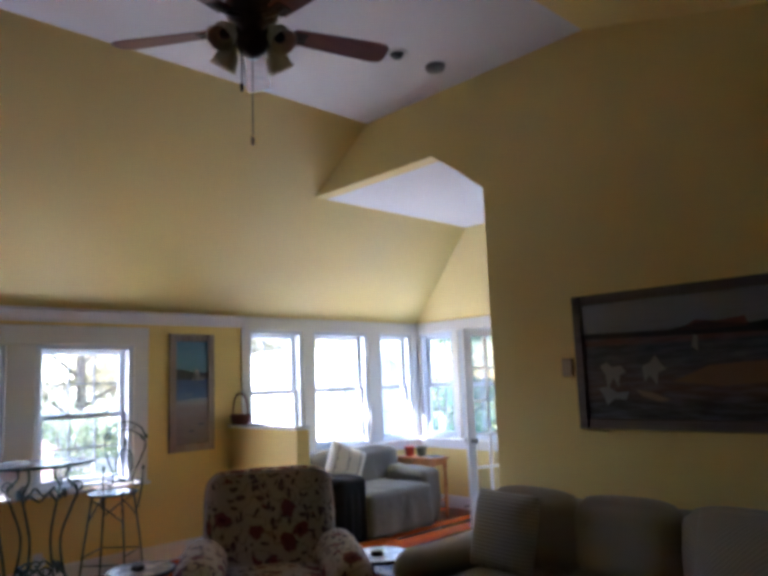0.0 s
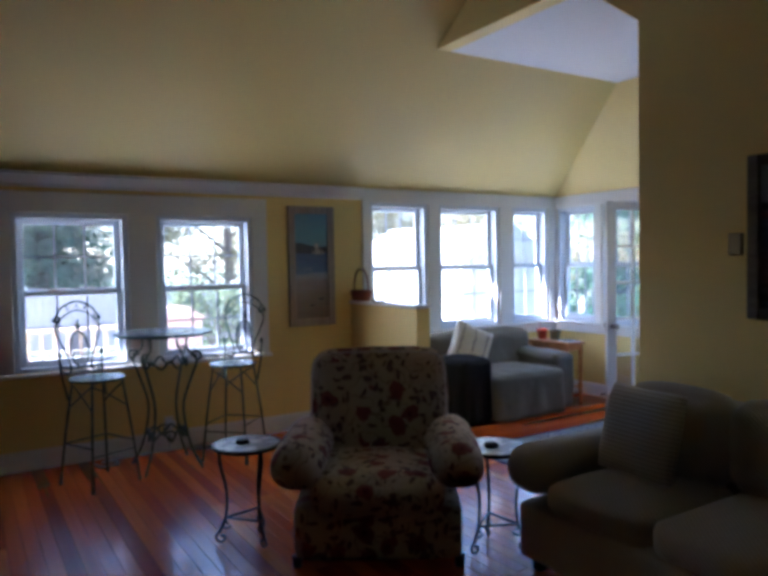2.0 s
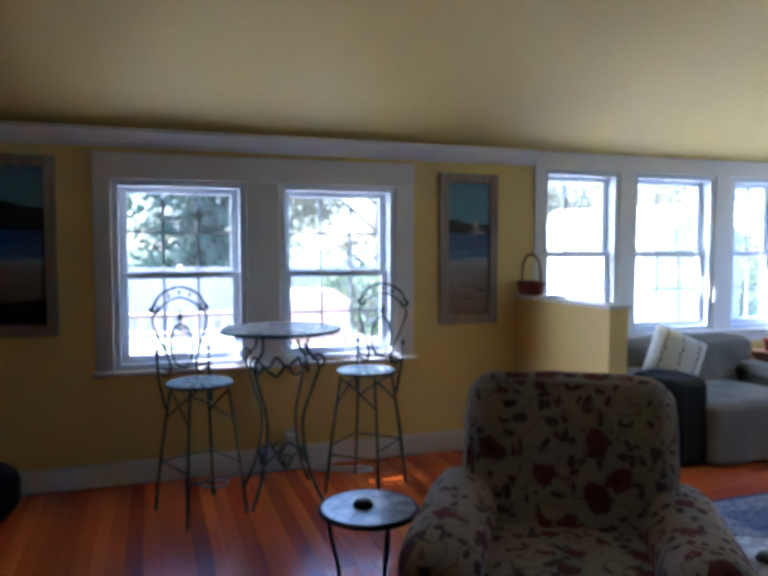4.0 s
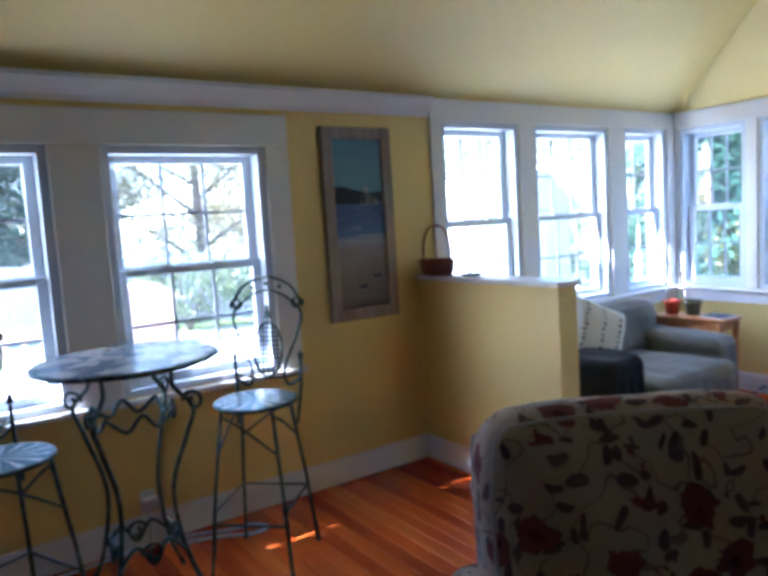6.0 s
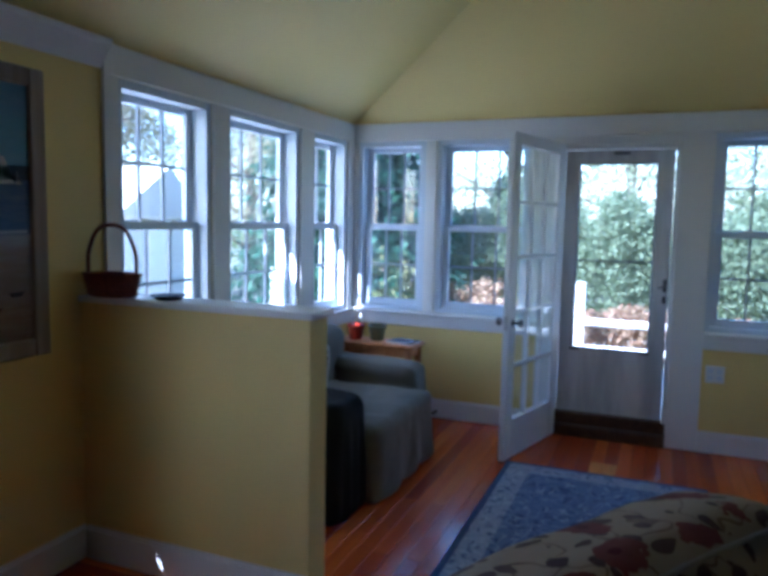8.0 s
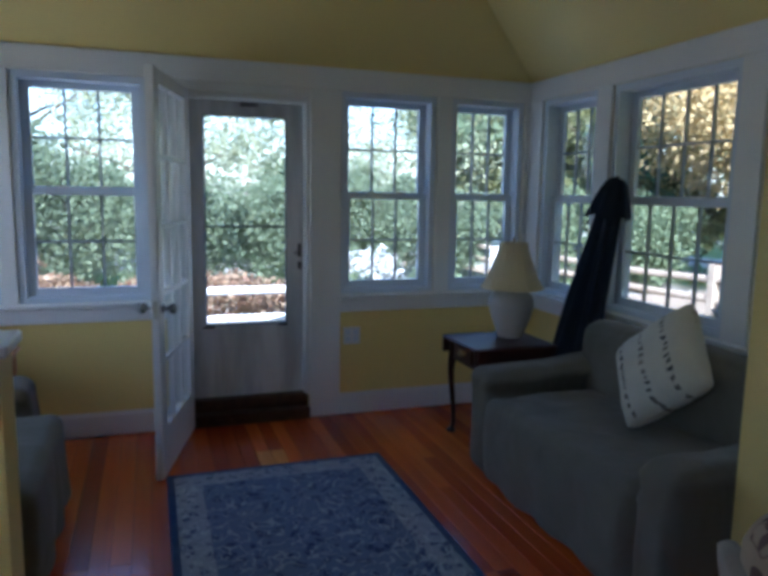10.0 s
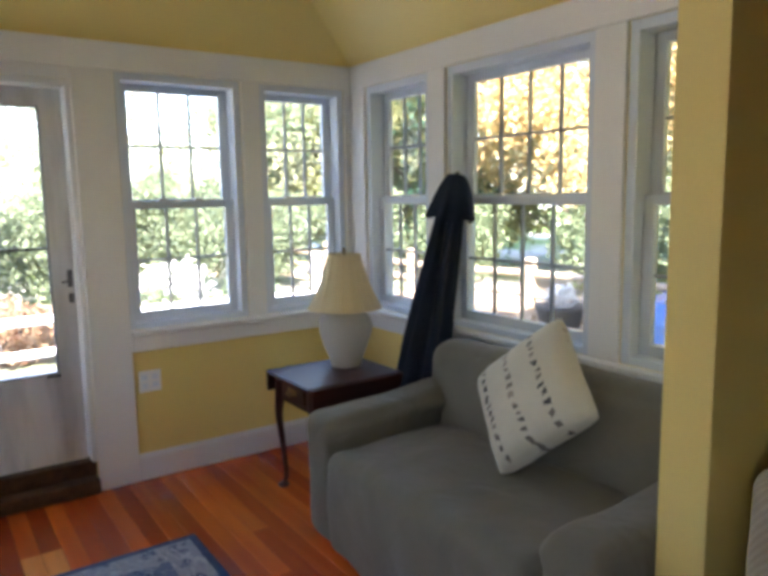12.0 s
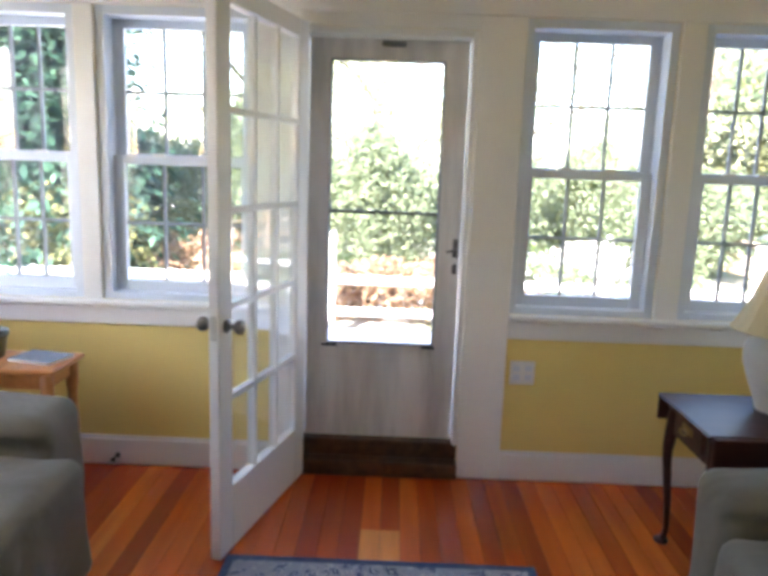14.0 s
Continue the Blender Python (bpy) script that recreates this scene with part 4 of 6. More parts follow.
rings = []
for i in range(7):
    f = i / 6
    z = L + 0.012 - 0.022 * f - f * f * 0.20
    rad = 0.028 + 0.088 * f ** 0.9
    rings.append([bm.verts.new((rad * (1 + 0.14 * f * math.cos(6 * k * math.tau / 40)) * math.cos(k * math.tau / 40), rad * (1 + 0.14 * f * math.cos(6 * k * math.tau / 40)) * math.sin(k * math.tau / 40), z + 0.012 * f * math.sin(5 * k * math.tau / 40))) for k in range(40)])
for r0, r1 in zip(rings, rings[1:]):
    for k in range(40):
        bm.faces.new((r0[k], r0[(k + 1) % 40], r1[(k + 1) % 40], r1[k]))
bm.faces.new(rings[0])
part("vent_cap", bm, NAVY, um, "flared navy canvas cap", True)
bm = bmesh.new()
lathe(bm, [(0.0, L + 0.026), (0.012, L + 0.022), (0.016, L + 0.008), (0.014, L - 0.03), (0.0, L - 0.03)], 12)
part("finial", bm, BLACKISH, um, "", True)

# pine side table in the corner, with pots and a magazine
pt = thing("end_table", pose(-0.475, -0.45, 0), "narrow orange pine end table beside a loveseat", "table")
ph_, tw, td = 0.665, 0.14, 0.32
part("tabletop", boxes((-tw, tw, -td, td, ph_ - 0.022, ph_), bevel=0.005), PINE, pt)
ax_, ay_ = tw - 0.03, td - 0.04
part("apron", boxes((-ax_, ax_, -ay_, -ay_ + 0.018, ph_ - 0.09, ph_ - 0.022), (-ax_, ax_, ay_ - 0.018, ay_, ph_ - 0.09, ph_ - 0.022), (-ax_, -ax_ + 0.018, -ay_ + 0.018, ay_ - 0.018, ph_ - 0.089, ph_ - 0.022), (ax_ - 0.018, ax_, -ay_ + 0.018, ay_ - 0.018, ph_ - 0.089, ph_ - 0.022)), PINE, pt)
part("shelf", boxes((-ax_, ax_, -ay_, ay_, 0.16, 0.178), bevel=0.003), PINE, pt)
for sx in (-1, 1):
    for sy in (-1, 1):
        bm = bmesh.new()
        lathe(bm, [(0.0, 0.0), (0.016, 0.0), (0.020, 0.04), (0.024, 0.13), (0.026, 0.16), (0.026, 0.20), (0.018, 0.22), (0.025, 0.36), (0.019, 0.50), (0.026, 0.54), (0.026, ph_ - 0.022), (0.0, ph_ - 0.022)], 12, (sx * (ax_ - 0.005), sy * (ay_ - 0.005)))
        part("leg", bm, PINE, pt, "", True)


def pot(name, x, y, z, r, h, col, label, extra):
    o = thing(name, pose(x, y, z), label, "pot", "pots on the end table")
    bm = bmesh.new()
    lathe(bm, [(0.0, 0.0), (r * 0.72, 0.0), (r * 0.76, 0.004), (r * 0.95, h * 0.78), (r * 1.06, h * 0.80), (r * 1.06, h), (r * 0.92, h), (r * 0.86, h * 0.55), (0.0, h * 0.5)], 24)
    part("pot_body", bm, paint(name + " glaze", col, 0.35, 0.15, 40, 0.1, False), o, "", True)
    if extra:
        bm = bmesh.new()
        lathe(bm, [(0.0, h * 0.5), (0.012, h * 0.5), (0.012, h * 1.35), (0.022, h * 1.40), (0.010, h * 1.75), (0.0, h * 1.8)], 10, (-r * 0.3, r * 0.2))
        part("bottle", bm, TRIM, o, "small white bottle", True)
    else:
        bm = bmesh.new()
        lathe(bm, [(0.0, h * 0.86), (r * 0.9, h * 0.86), (r * 0.9, h * 0.80), (0.0, h * 0.80)], 16)
        part("soil", bm, paint("dark potting soil", (0.03, 0.02, 0.012), 0.95), o)
    return o


pot("red_pot", -0.49, -0.27, ph_, 0.062, 0.115, (0.45, 0.045, 0.02), "glossy red pot with a small white bottle", True)
pot("green_pot", -0.445, -0.425, ph_, 0.066, 0.115, (0.16, 0.17, 0.10), "grey-green glazed pot on a pine table", False)
mg = thing("magazine", pose(-0.455, -0.64, ph_, 0, 0, 78), "magazine with a blue cover lying on a table", "magazine")
part("pages", boxes((-0.10, 0.10, -0.075, 0.075, 0.0, 0.012), bevel=0.002), TRIM, mg)
part("cover", boxes((-0.103, 0.103, -0.078, 0.078, 0.0122, 0.0136)), paint("printed blue cover", (0.16, 0.20, 0.28), 0.25, 0.5, 14, 0.05, False), mg)

# rug
rug = thing("rug", pose(-1.70, -2.095, 0.0), "faded blue and cream oriental rug on the boards", "rug")
rx, ry = 0.92, 0.595
NAVYRUG = rug_mat("dark blue rug edge", (0.05, 0.07, 0.13), (0.06, 0.085, 0.15), (0.09, 0.12, 0.18), 30)
part("edge_band", boxes((-rx, rx, -ry, -ry + 0.035, 0.0, 0.010), (-rx, rx, ry - 0.035, ry, 0.0, 0.010), (-rx, -rx + 0.035, -ry + 0.035, ry - 0.035, 0.0, 0.010), (rx - 0.035, rx, -ry + 0.035, ry - 0.035, 0.0, 0.010), bevel=0.002), NAVYRUG, rug)
b0, b1 = 0.035, 0.17
BORDER = rug_mat("pale rug border", (0.29, 0.30, 0.33), (0.07, 0.09, 0.16), (0.42, 0.42, 0.43), 19)
part("border", boxes((-rx + b0, rx - b0, -ry + b0, -ry + b1, 0.0, 0.0105), (-rx + b0, rx - b0, ry - b1, ry - b0, 0.0, 0.0105), (-rx + b0, -rx + b1, -ry + b1, ry - b1, 0.0, 0.0105), (rx - b1, rx - b0, -ry + b1, ry - b1, 0.0, 0.0105)), BORDER, rug)
part("field", boxes((-rx + b1, rx - b1, -ry + b1, ry - b1, 0.0, 0.0103)), rug_mat("blue rug field", (0.13, 0.16, 0.24), (0.035, 0.055, 0.13), (0.30, 0.32, 0.35), 18), rug)

# plates on the walls
def wall_plate(name, m, w, h, label, category, holes):
    o = thing(name, m, label, category)
    part("plate", boxes((-w / 2, w / 2, -0.006, 0.0, -h / 2, h / 2), bevel=0.003), TRIM, o)
    for x, z in holes:
        part("socket", boxes((x - 0.016, x + 0.016, -0.0085, -0.006, z - 0.014, z + 0.014), bevel=0.002), VINYL, o)
    return o


wall_plate("outlet", EAST @ pose(2.745, 0, 0.55), 0.12, 0.118, "white double outlet plate on the yellow panel", "outlet", [(-0.028, 0.022), (-0.028, -0.022), (0.028, 0.022), (0.028, -0.022)])
ds = thing("door_stop", EAST @ pose(0.765, -0.018, 0.05), "small dark door stop on the baseboard", "door stop")
bm = bmesh.new()
lathe(bm, [(0.0, 0.0), (0.014, 0.0), (0.014, 0.004), (0.006, 0.008), (0.006, 0.045), (0.012, 0.048), (0.012, 0.062), (0.0, 0.064)], 12)
bmesh.ops.transform(bm, matrix=Matrix.Rotation(radians(90), 4, "X"), verts=bm.verts)
part("stop", bm, BLACKISH, ds, "", True)

# ---------------------------------------------------------------- living room things
FLORAL = floral("cream floral upholstery")
BEIGE = cloth("beige ribbed upholstery", (0.43, 0.37, 0.28), 200, vary=0.08, ribs=24.0, rib_axis="DIAGONAL", rib_tone=0.8)
STRIPE = cloth("beige striped cushion cloth", (0.52, 0.47, 0.38), 200, vary=0.05, ribs=15.0, rib_axis="Y", rib_tone=0.6)
MOSAIC = mosaic("white and blue mosaic", (0.62, 0.64, 0.62), (0.10, 0.17, 0.26))
MOSAIC2 = mosaic("pale mosaic with dark spots", (0.68, 0.67, 0.64), (0.36, 0.38, 0.40), 20)
RAYS = sunburst("green-white sunburst mosaic", (0.11, 0.21, 0.22), (0.62, 0.68, 0.66))
VERDI = metal("worn green-grey wrought iron", (0.045, 0.075, 0.066), 0.5, (0.20, 0.30, 0.27))

# big floral armchair
fdir = Vector((-0.54, -0.84)).normalized()
face = math.degrees(math.atan2(fdir.y, fdir.x)) + 90   # local -y looks along fdir
ch = thing("armchair", pose(-4.15, -2.65, 0, 0, 0, face), "large cream armchair with red and dark floral upholstery", "armchair")
CW = 1.03
bm = bmesh.new()
soft_box(bm, 0, 0.0, 0.19, CW - 0.16, 0.84, 0.30, 0.05, 8, 0.0, 0.008)
part("base", bm, FLORAL, ch, "", True)
bm = bmesh.new()
soft_box(bm, 0, -0.12, 0.375, 0.66, 0.70, 0.20, 0.08, 10, 0.03, 0.008, 2.0)
part("seat_cushion", bm, FLORAL, ch, "", True)
bm = bmesh.new()
tilt = Matrix.Translation((0, 0.27, 0.35)) @ Matrix.Rotation(radians(-13), 4, "X")
soft_box(bm, 0, -0.015, 0.325, 0.80, 0.29, 0.72, 0.09, 14, 0.02, 0.008, 5.0, tilt)
part("backrest", bm, FLORAL, ch, "thick rounded floral back", True)
bm = bmesh.new()
soft_box(bm, 0, 0.130, 0.30, 0.82, 0.06, 0.64, 0.03, 8, 0.0, 0.004, 6.0, tilt)
part("back_panel", bm, cloth("grey-beige welted back cloth", (0.34, 0.30, 0.27)), ch, "", True)
WELT = cloth("pale welt cord", (0.50, 0.45, 0.40))
bm = bmesh.new()
path = [(-0.395, 0.12), (-0.402, 0.35), (-0.395, 0.565), (-0.365, 0.63), (-0.30, 0.655), (0, 0.667), (0.30, 0.655), (0.365, 0.63), (0.395, 0.565), (0.402, 0.35), (0.395, 0.12)]
tube(bm, curve_pts([tilt @ Vector((x, -0.150, z)) for x, z in path], 5), 0.005, 6)
part("piping", bm, WELT, ch, "pale welt cord along the back", True)
for sg in (-1, 1):
    bm = bmesh.new()
    x = sg * (CW / 2 - 0.12)
    soft_box(bm, x, -0.02, 0.30, 0.19, 0.82, 0.50, 0.06, 8, 0.0, 0.006, 8.0)
    soft_box(bm, x + sg * 0.015, -0.05, 0.53, 0.27, 0.86, 0.22, 0.105, 10, 0.01, 0.006, 9.0)
    part("arm", bm, FLORAL, ch, "", True)
    for sy in (-0.36, 0.34):
        bm = bmesh.new()
        lathe(bm, [(0.0, 0.0), (0.022, 0.0), (0.030, 0.06), (0.0, 0.06)], 12, (sg * 0.42, sy))
        part("foot", bm, MAHOG, ch, "", True)

# beige sofa against the tall wall, facing -x
so = thing("sofa", pose(XW - 0.06, -4.41, 0, 0, 0, -90), "beige ribbed rolled-arm sofa against the tall wall", "sofa")
SW, SDp = 2.22, 0.91
bm = bmesh.new()
soft_box(bm, 0, -SDp / 2, 0.20, SW - 0.10, SDp - 0.06, 0.30, 0.04, 10, 0.0, 0.006)
part("base", bm, BEIGE, so, "", True)
for i in range(3):
    bm = bmesh.new()
    w = (SW - 0.44) / 3
    soft_box(bm, (i - 1) * w, -SDp / 2 - 0.06, 0.40, w - 0.008, SDp - 0.20, 0.17, 0.06, 8, 0.02, 0.006, i)
    part("seat_cushion", bm, BEIGE, so, "", True)
    bm = bmesh.new()
    soft_box(bm, (i - 1) * w, -0.27, 0.67, w - 0.012, 0.18, 0.42, 0.08, 8, 0.03, 0.008, i + 4, Matrix.Translation((0, 0, 0)) @ Matrix.Rotation(radians(-5), 4, "X"))
    part("back_cushion", bm, BEIGE, so, "", True)
bm = bmesh.new()
soft_box(bm, 0, -0.12, 0.50, SW - 0.14, 0.20, 0.74, 0.07, 10, 0.0, 0.006, 12)
part("backrest", bm, BEIGE, so, "", True)
for sg in (-1, 1):
    bm = bmesh.new()
    x = sg * (SW / 2 - 0.11)
    soft_box(bm, x, -SDp / 2 - 0.02, 0.27, 0.19, SDp - 0.08, 0.46, 0.05, 8, 0.0, 0.005, 14)
    soft_box(bm, x + sg * 0.02, -SDp / 2 - 0.02, 0.50, 0.29, SDp - 0.04, 0.25, 0.12, 10, 0.0, 0.006, 15)
    part("arm", bm, BEIGE, so, "rolled arm", True)
    for y in (-0.10, -SDp + 0.10):
        part("foot", boxes((sg * (SW / 2 - 0.14) - 0.03, sg * (SW / 2 - 0.14) + 0.03, y - 0.03, y + 0.03, 0.0, 0.06), bevel=0.006), MAHOG, so)
pillow("sofa_cushion", (-3.31, -3.76, 0.71), (0.10, 1.0, 0.0), (0.26, -0.02, 0.96), 0.44, STRIPE, "beige striped cushion leaning on a sofa", 0.17)
pillow("sofa_cushion", (-3.28, -5.05, 0.72), (0.10, 1.0, -0.05), (0.42, 0.05, 0.9), 0.46, BEIGE, "plain beige cushion leaning on a sofa", 0.17)


def scroll(bm, c, ax, ay, r, turns=1.2, a0=0.0, rad=0.006, flip=1):
    tube(bm, spiral(c, r, r * 0.25, a0, a0 + flip * 360 * turns, ax, ay, 18), rad, 6)


def stool(m, label):
    s = thing("stool", m, label, "stool", "round iron stools")
    h, r = 0.565, 0.185
    bm = bmesh.new()
    lathe(bm, [(0.0, h - 0.018), (r - 0.004, h - 0.018), (r - 0.004, h - 0.001), (0.0, h)], 32)
    part("seat", bm, MOSAIC2, s, "round pale mosaic top")
    bm = bmesh.new()
    tube(bm, [(r * math.cos(k * math.tau / 32), r * math.sin(k * math.tau / 32), h - 0.010) for k in range(32)], 0.011, 8, True)
    part("rim", bm, IRON, s, "", True)
    for k in range(3):
        an = radians(40 + 120 * k)
        ux, uz = Vector((math.cos(an), math.sin(an), 0)), Vector((0, 0, 1))
        bm = bmesh.new()
        tube(bm, curve_pts([ux * 0.150 + uz * (h - 0.02), ux * 0.150 + uz * 0.46, ux * 0.118 + uz * 0.30, ux * 0.125 + uz * 0.16, ux * 0.160 + uz * 0.075], 6), 0.008, 8)
        scroll(bm, ux * 0.150 + uz * 0.038, ux, uz, 0.036, 1.1, 90, 0.007, -1)
        scroll(bm, ux * 0.125 + uz * 0.115, ux, uz, 0.030, 1.0, 200, 0.006, 1)
        part("leg", bm, IRON, s, "", True)
        bm = bmesh.new()
        an2 = an + radians(120)
        tube(bm, [ux * 0.127 + uz * 0.15, Vector((math.cos(an2), math.sin(an2), 0)) * 0.127 + uz * 0.15], 0.006, 6)
        part("stretcher", bm, IRON, s, "", True)
    bm = bmesh.new()
    lathe(bm, [(0.0, h), (0.038, h), (0.040, h + 0.006), (0.030, h + 0.022), (0.0, h + 0.020)], 16, (-0.02, 0.01))
    part("inset", bm, IRON, s, "small dark dish on the top", True)
    return s


stool(pose(-4.79, -2.27, 0), "round iron stool with a pale mosaic top")
stool(pose(-3.70, -3.12, 0, 0, 0, 25), "round iron stool with a pale mosaic top beside a sofa")

# tall bistro table
TZ, TR = 1.07, 0.355
bt = thing("bistro_table", pose(-4.82, -0.60, 0), "tall wrought-iron bistro table with a round mosaic top", "table")
bm = bmesh.new()
lathe(bm, [(0.0, TZ - 0.02), (TR - 0.006, TZ - 0.02), (TR - 0.006, TZ - 0.001), (0.0, TZ)], 40)
part("tabletop", bm, MOSAIC, bt, "round white and blue mosaic top")
bm = bmesh.new()
tube(bm, [(TR * math.cos(k * math.tau / 40), TR * math.sin(k * math.tau / 40), TZ - 0.012) for k in range(40)], 0.011, 8, True)
part("rim", bm, VERDI, bt, "", True)
for k in range(4):
    an = radians(45 + 90 * k)
    ux, uz = Vector((math.cos(an), math.sin(an), 0)), Vector((0, 0, 1))
    bm = bmesh.new()
    tube(bm, curve_pts([ux * 0.20 + uz * (TZ - 0.02), ux * 0.19 + uz * 0.95, ux * 0.27 + uz * 0.86, ux * 0.23 + uz * 0.74, ux * 0.15 + uz * 0.50, ux * 0.20 + uz * 0.22, ux * 0.30 + uz * 0.03], 7), 0.0095, 8)
    part("leg", bm, VERDI, bt, "", True)
    bm = bmesh.new()
    scroll(bm, ux * 0.275 + uz * 0.885, ux, uz, 0.048, 1.2, 180, 0.008, -1)
    part("scroll", bm, VERDI, bt, "", True)
    bm = bmesh.new()
    an2 = an + radians(90)
    vx = Vector((math.cos(an2), math.sin(an2), 0))
    pm = (ux + vx) * 0.115
    tube(bm, curve_pts([ux * 0.19 + uz * 0.86, (ux * 0.7 + vx * 0.3) * 0.21 + uz * 0.80, pm + uz * 0.86, (ux * 0.3 + vx * 0.7) * 0.21 + uz * 0.80, vx * 0.19 + uz * 0.86], 6), 0.009, 6)
    part("apron_scroll", bm, VERDI, bt, "", True)
    bm = bmesh.new()
    tube(bm, curve_pts([ux * 0.185 + uz * 0.26, (ux * 0.75 + vx * 0.25) * 0.17 + uz * 0.32, pm * 0.8 + uz * 0.24, (ux * 0.25 + vx * 0.75) * 0.17 + uz * 0.32, vx * 0.185 + uz * 0.26], 6), 0.009, 6)
    scroll(bm, pm * 0.8 + uz * 0.285, (ux - vx).normalized(), uz, 0.045, 1.2, 0, 0.008)
    part("stretcher", bm, VERDI, bt, "", True)


def bistro_chair(m, label):
    """Tall ice-cream-parlour chair; the back is at +y, it faces -y."""
    c = thing("bar_chair", m, label, "chair", "tall bistro chairs")
    sz, sr = 0.775, 0.185
    bm = bmesh.new()
    lathe(bm, [(0.0, sz - 0.016), (sr - 0.004, sz - 0.016), (sr - 0.004, sz - 0.001), (0.0, sz)], 32)
    part("seat", bm, RAYS, c, "round mosaic seat with pale rays")
    bm = bmesh.new()
    tube(bm, [(sr * math.cos(k * math.tau / 32), sr * math.sin(k * math.tau / 32), sz - 0.010) for k in range(32)], 0.010, 8, True)
    part("seat_ring", bm, VERDI, c, "", True)
    for sx in (-1, 1):
        for sy, top in ((-1, sz - 0.02), (1, sz - 0.02)):
            bm = bmesh.new()
            a, b = Vector((sx * 0.12, sy * 0.12, top)), Vector((sx * 0.19, sy * 0.20, 0.008))
            tube(bm, [a, a.lerp(b, 0.5) + Vector((sx * 0.004, sy * 0.004, 0)), b], 0.009, 8)
            lathe(bm, [(0.0, 0.0), (0.013, 0.0), (0.013, 0.014), (0.0, 0.014)], 8, (b.x, b.y))
            part("leg", bm, VERDI, c, "", True)
    for a, b, z in (((-1, -1), (1, -1), 0.24), ((-1, 1), (1, 1), 0.30), ((-1, -1), (-1, 1), 0.30), ((1, -1), (1, 1), 0.30)):
        f = 1 - z / (sz - 0.02)
        q = 0.12 + 0.075 * f
        bm = bmesh.new()
        tube(bm, [(a[0] * q, a[1] * q, z), (b[0] * q, b[1] * q, z)], 0.006, 6)
        part("stretcher", bm, VERDI, c, "", True)
    corners = ((-1, -1), (1, -1), (1, 1), (-1, 1))
    for (ax0, ay0), (bx0, by0) in zip(corners, corners[1:] + corners[:1]):
        bm = bmesh.new()
        tube(bm, curve_pts([(ax0 * 0.122, ay0 * 0.122, sz - 0.05), ((ax0 * 1.2 + bx0 * 0.8) * 0.066, (ay0 * 1.2 + by0 * 0.8) * 0.066, sz - 0.10), (bx0 * 0.142, by0 * 0.146, sz - 0.22)], 5), 0.006, 6)
        part("brace", bm, VERDI, c, "", True)
    yb = 0.185
    for sx in (-1, 1):
        bm = bmesh.new()
        tube(bm, [(sx * 0.15, 0.13, sz - 0.16), (sx * 0.165, yb, sz + 0.02), (sx * 0.168, yb + 0.01, sz + 0.14)], 0.008, 8)
        lathe(bm, [(0.0, sz + 0.14), (0.012, sz + 0.145), (0.016, sz + 0.16), (0.008, sz + 0.18), (0.0, sz + 0.19)], 10, (sx * 0.168, yb + 0.01))
        part("post", bm, VERDI, c, "", True)
        bm = bmesh.new()
        tube(bm, curve_pts([(sx * 0.168, yb + 0.01, sz + 0.05), (sx * 0.10, yb + 0.005, sz + 0.02), (sx * 0.085, yb + 0.01, sz + 0.10), (sx * 0.15, yb + 0.03, sz + 0.26), (sx * 0.175, yb + 0.045, sz + 0.36), (sx * 0.13, yb + 0.05, sz + 0.43)], 6), 0.0075, 8)
        scroll(bm, (sx * 0.155, yb + 0.05, sz + 0.41), (sx, 0, 0), (0, 0, 1), 0.035, 1.1, 0, 0.006)
        part("side_scroll", bm, VERDI, c, "", True)
    bm = bmesh.new()
    tube(bm, curve_pts([(-0.185, yb + 0.05, sz + 0.40), (-0.12, yb + 0.055, sz + 0.50), (0, yb + 0.055, sz + 0.545), (0.12, yb + 0.055, sz + 0.50), (0.185, yb + 0.05, sz + 0.40)], 8), 0.008, 8)
    tube(bm, curve_pts([(-0.165, yb + 0.05, sz + 0.385), (-0.09, yb + 0.055, sz + 0.45), (0, yb + 0.055, sz + 0.48), (0.09, yb + 0.055, sz + 0.45), (0.165, yb + 0.05, sz + 0.385)], 8), 0.006, 8)
    for x, z in ((-0.07, 0.495), (0.0, 0.512), (0.07, 0.495)):
        lathe(bm, [(0.0, sz + z - 0.014), (0.014, sz + z), (0.0, sz + z + 0.014)], 8, (x, yb + 0.055))
    part("top_rail", bm, VERDI, c, "", True)
    bm = bmesh.new()
    tube(bm, [(0.072 * math.cos(k * math.tau / 28), yb + 0.025 + 0.02 * math.sin(k * math.tau / 28), sz + 0.19 + 0.13 * math.sin(k * math.tau / 28)) for k in range(28)], 0.007, 8, True)
    tube(bm, [(0, yb + 0.045, sz + 0.32), (0, yb + 0.05, sz + 0.40)], 0.006, 6)
    lathe(bm, [(0.0, sz + 0.345), (0.016, sz + 0.36), (0.010, sz + 0.38), (0.0, sz + 0.40)], 8, (0, yb + 0.048))
    part("splat_ring", bm, VERDI, c, "", True)
    for i in range(11):
        bm = bmesh.new()
        z = -0.105 + i * 0.021
        hw_ = 0.072 * math.sqrt(max(0.0, 1 - (z / 0.13) ** 2))
        tube(bm, [(-hw_, yb + 0.025 + z * 0.15, sz + 0.19 + z), (hw_, yb + 0.025 + z * 0.15, sz + 0.19 + z)], 0.0035, 5)
        part("splat_wire", bm, VERDI, c, "", True)
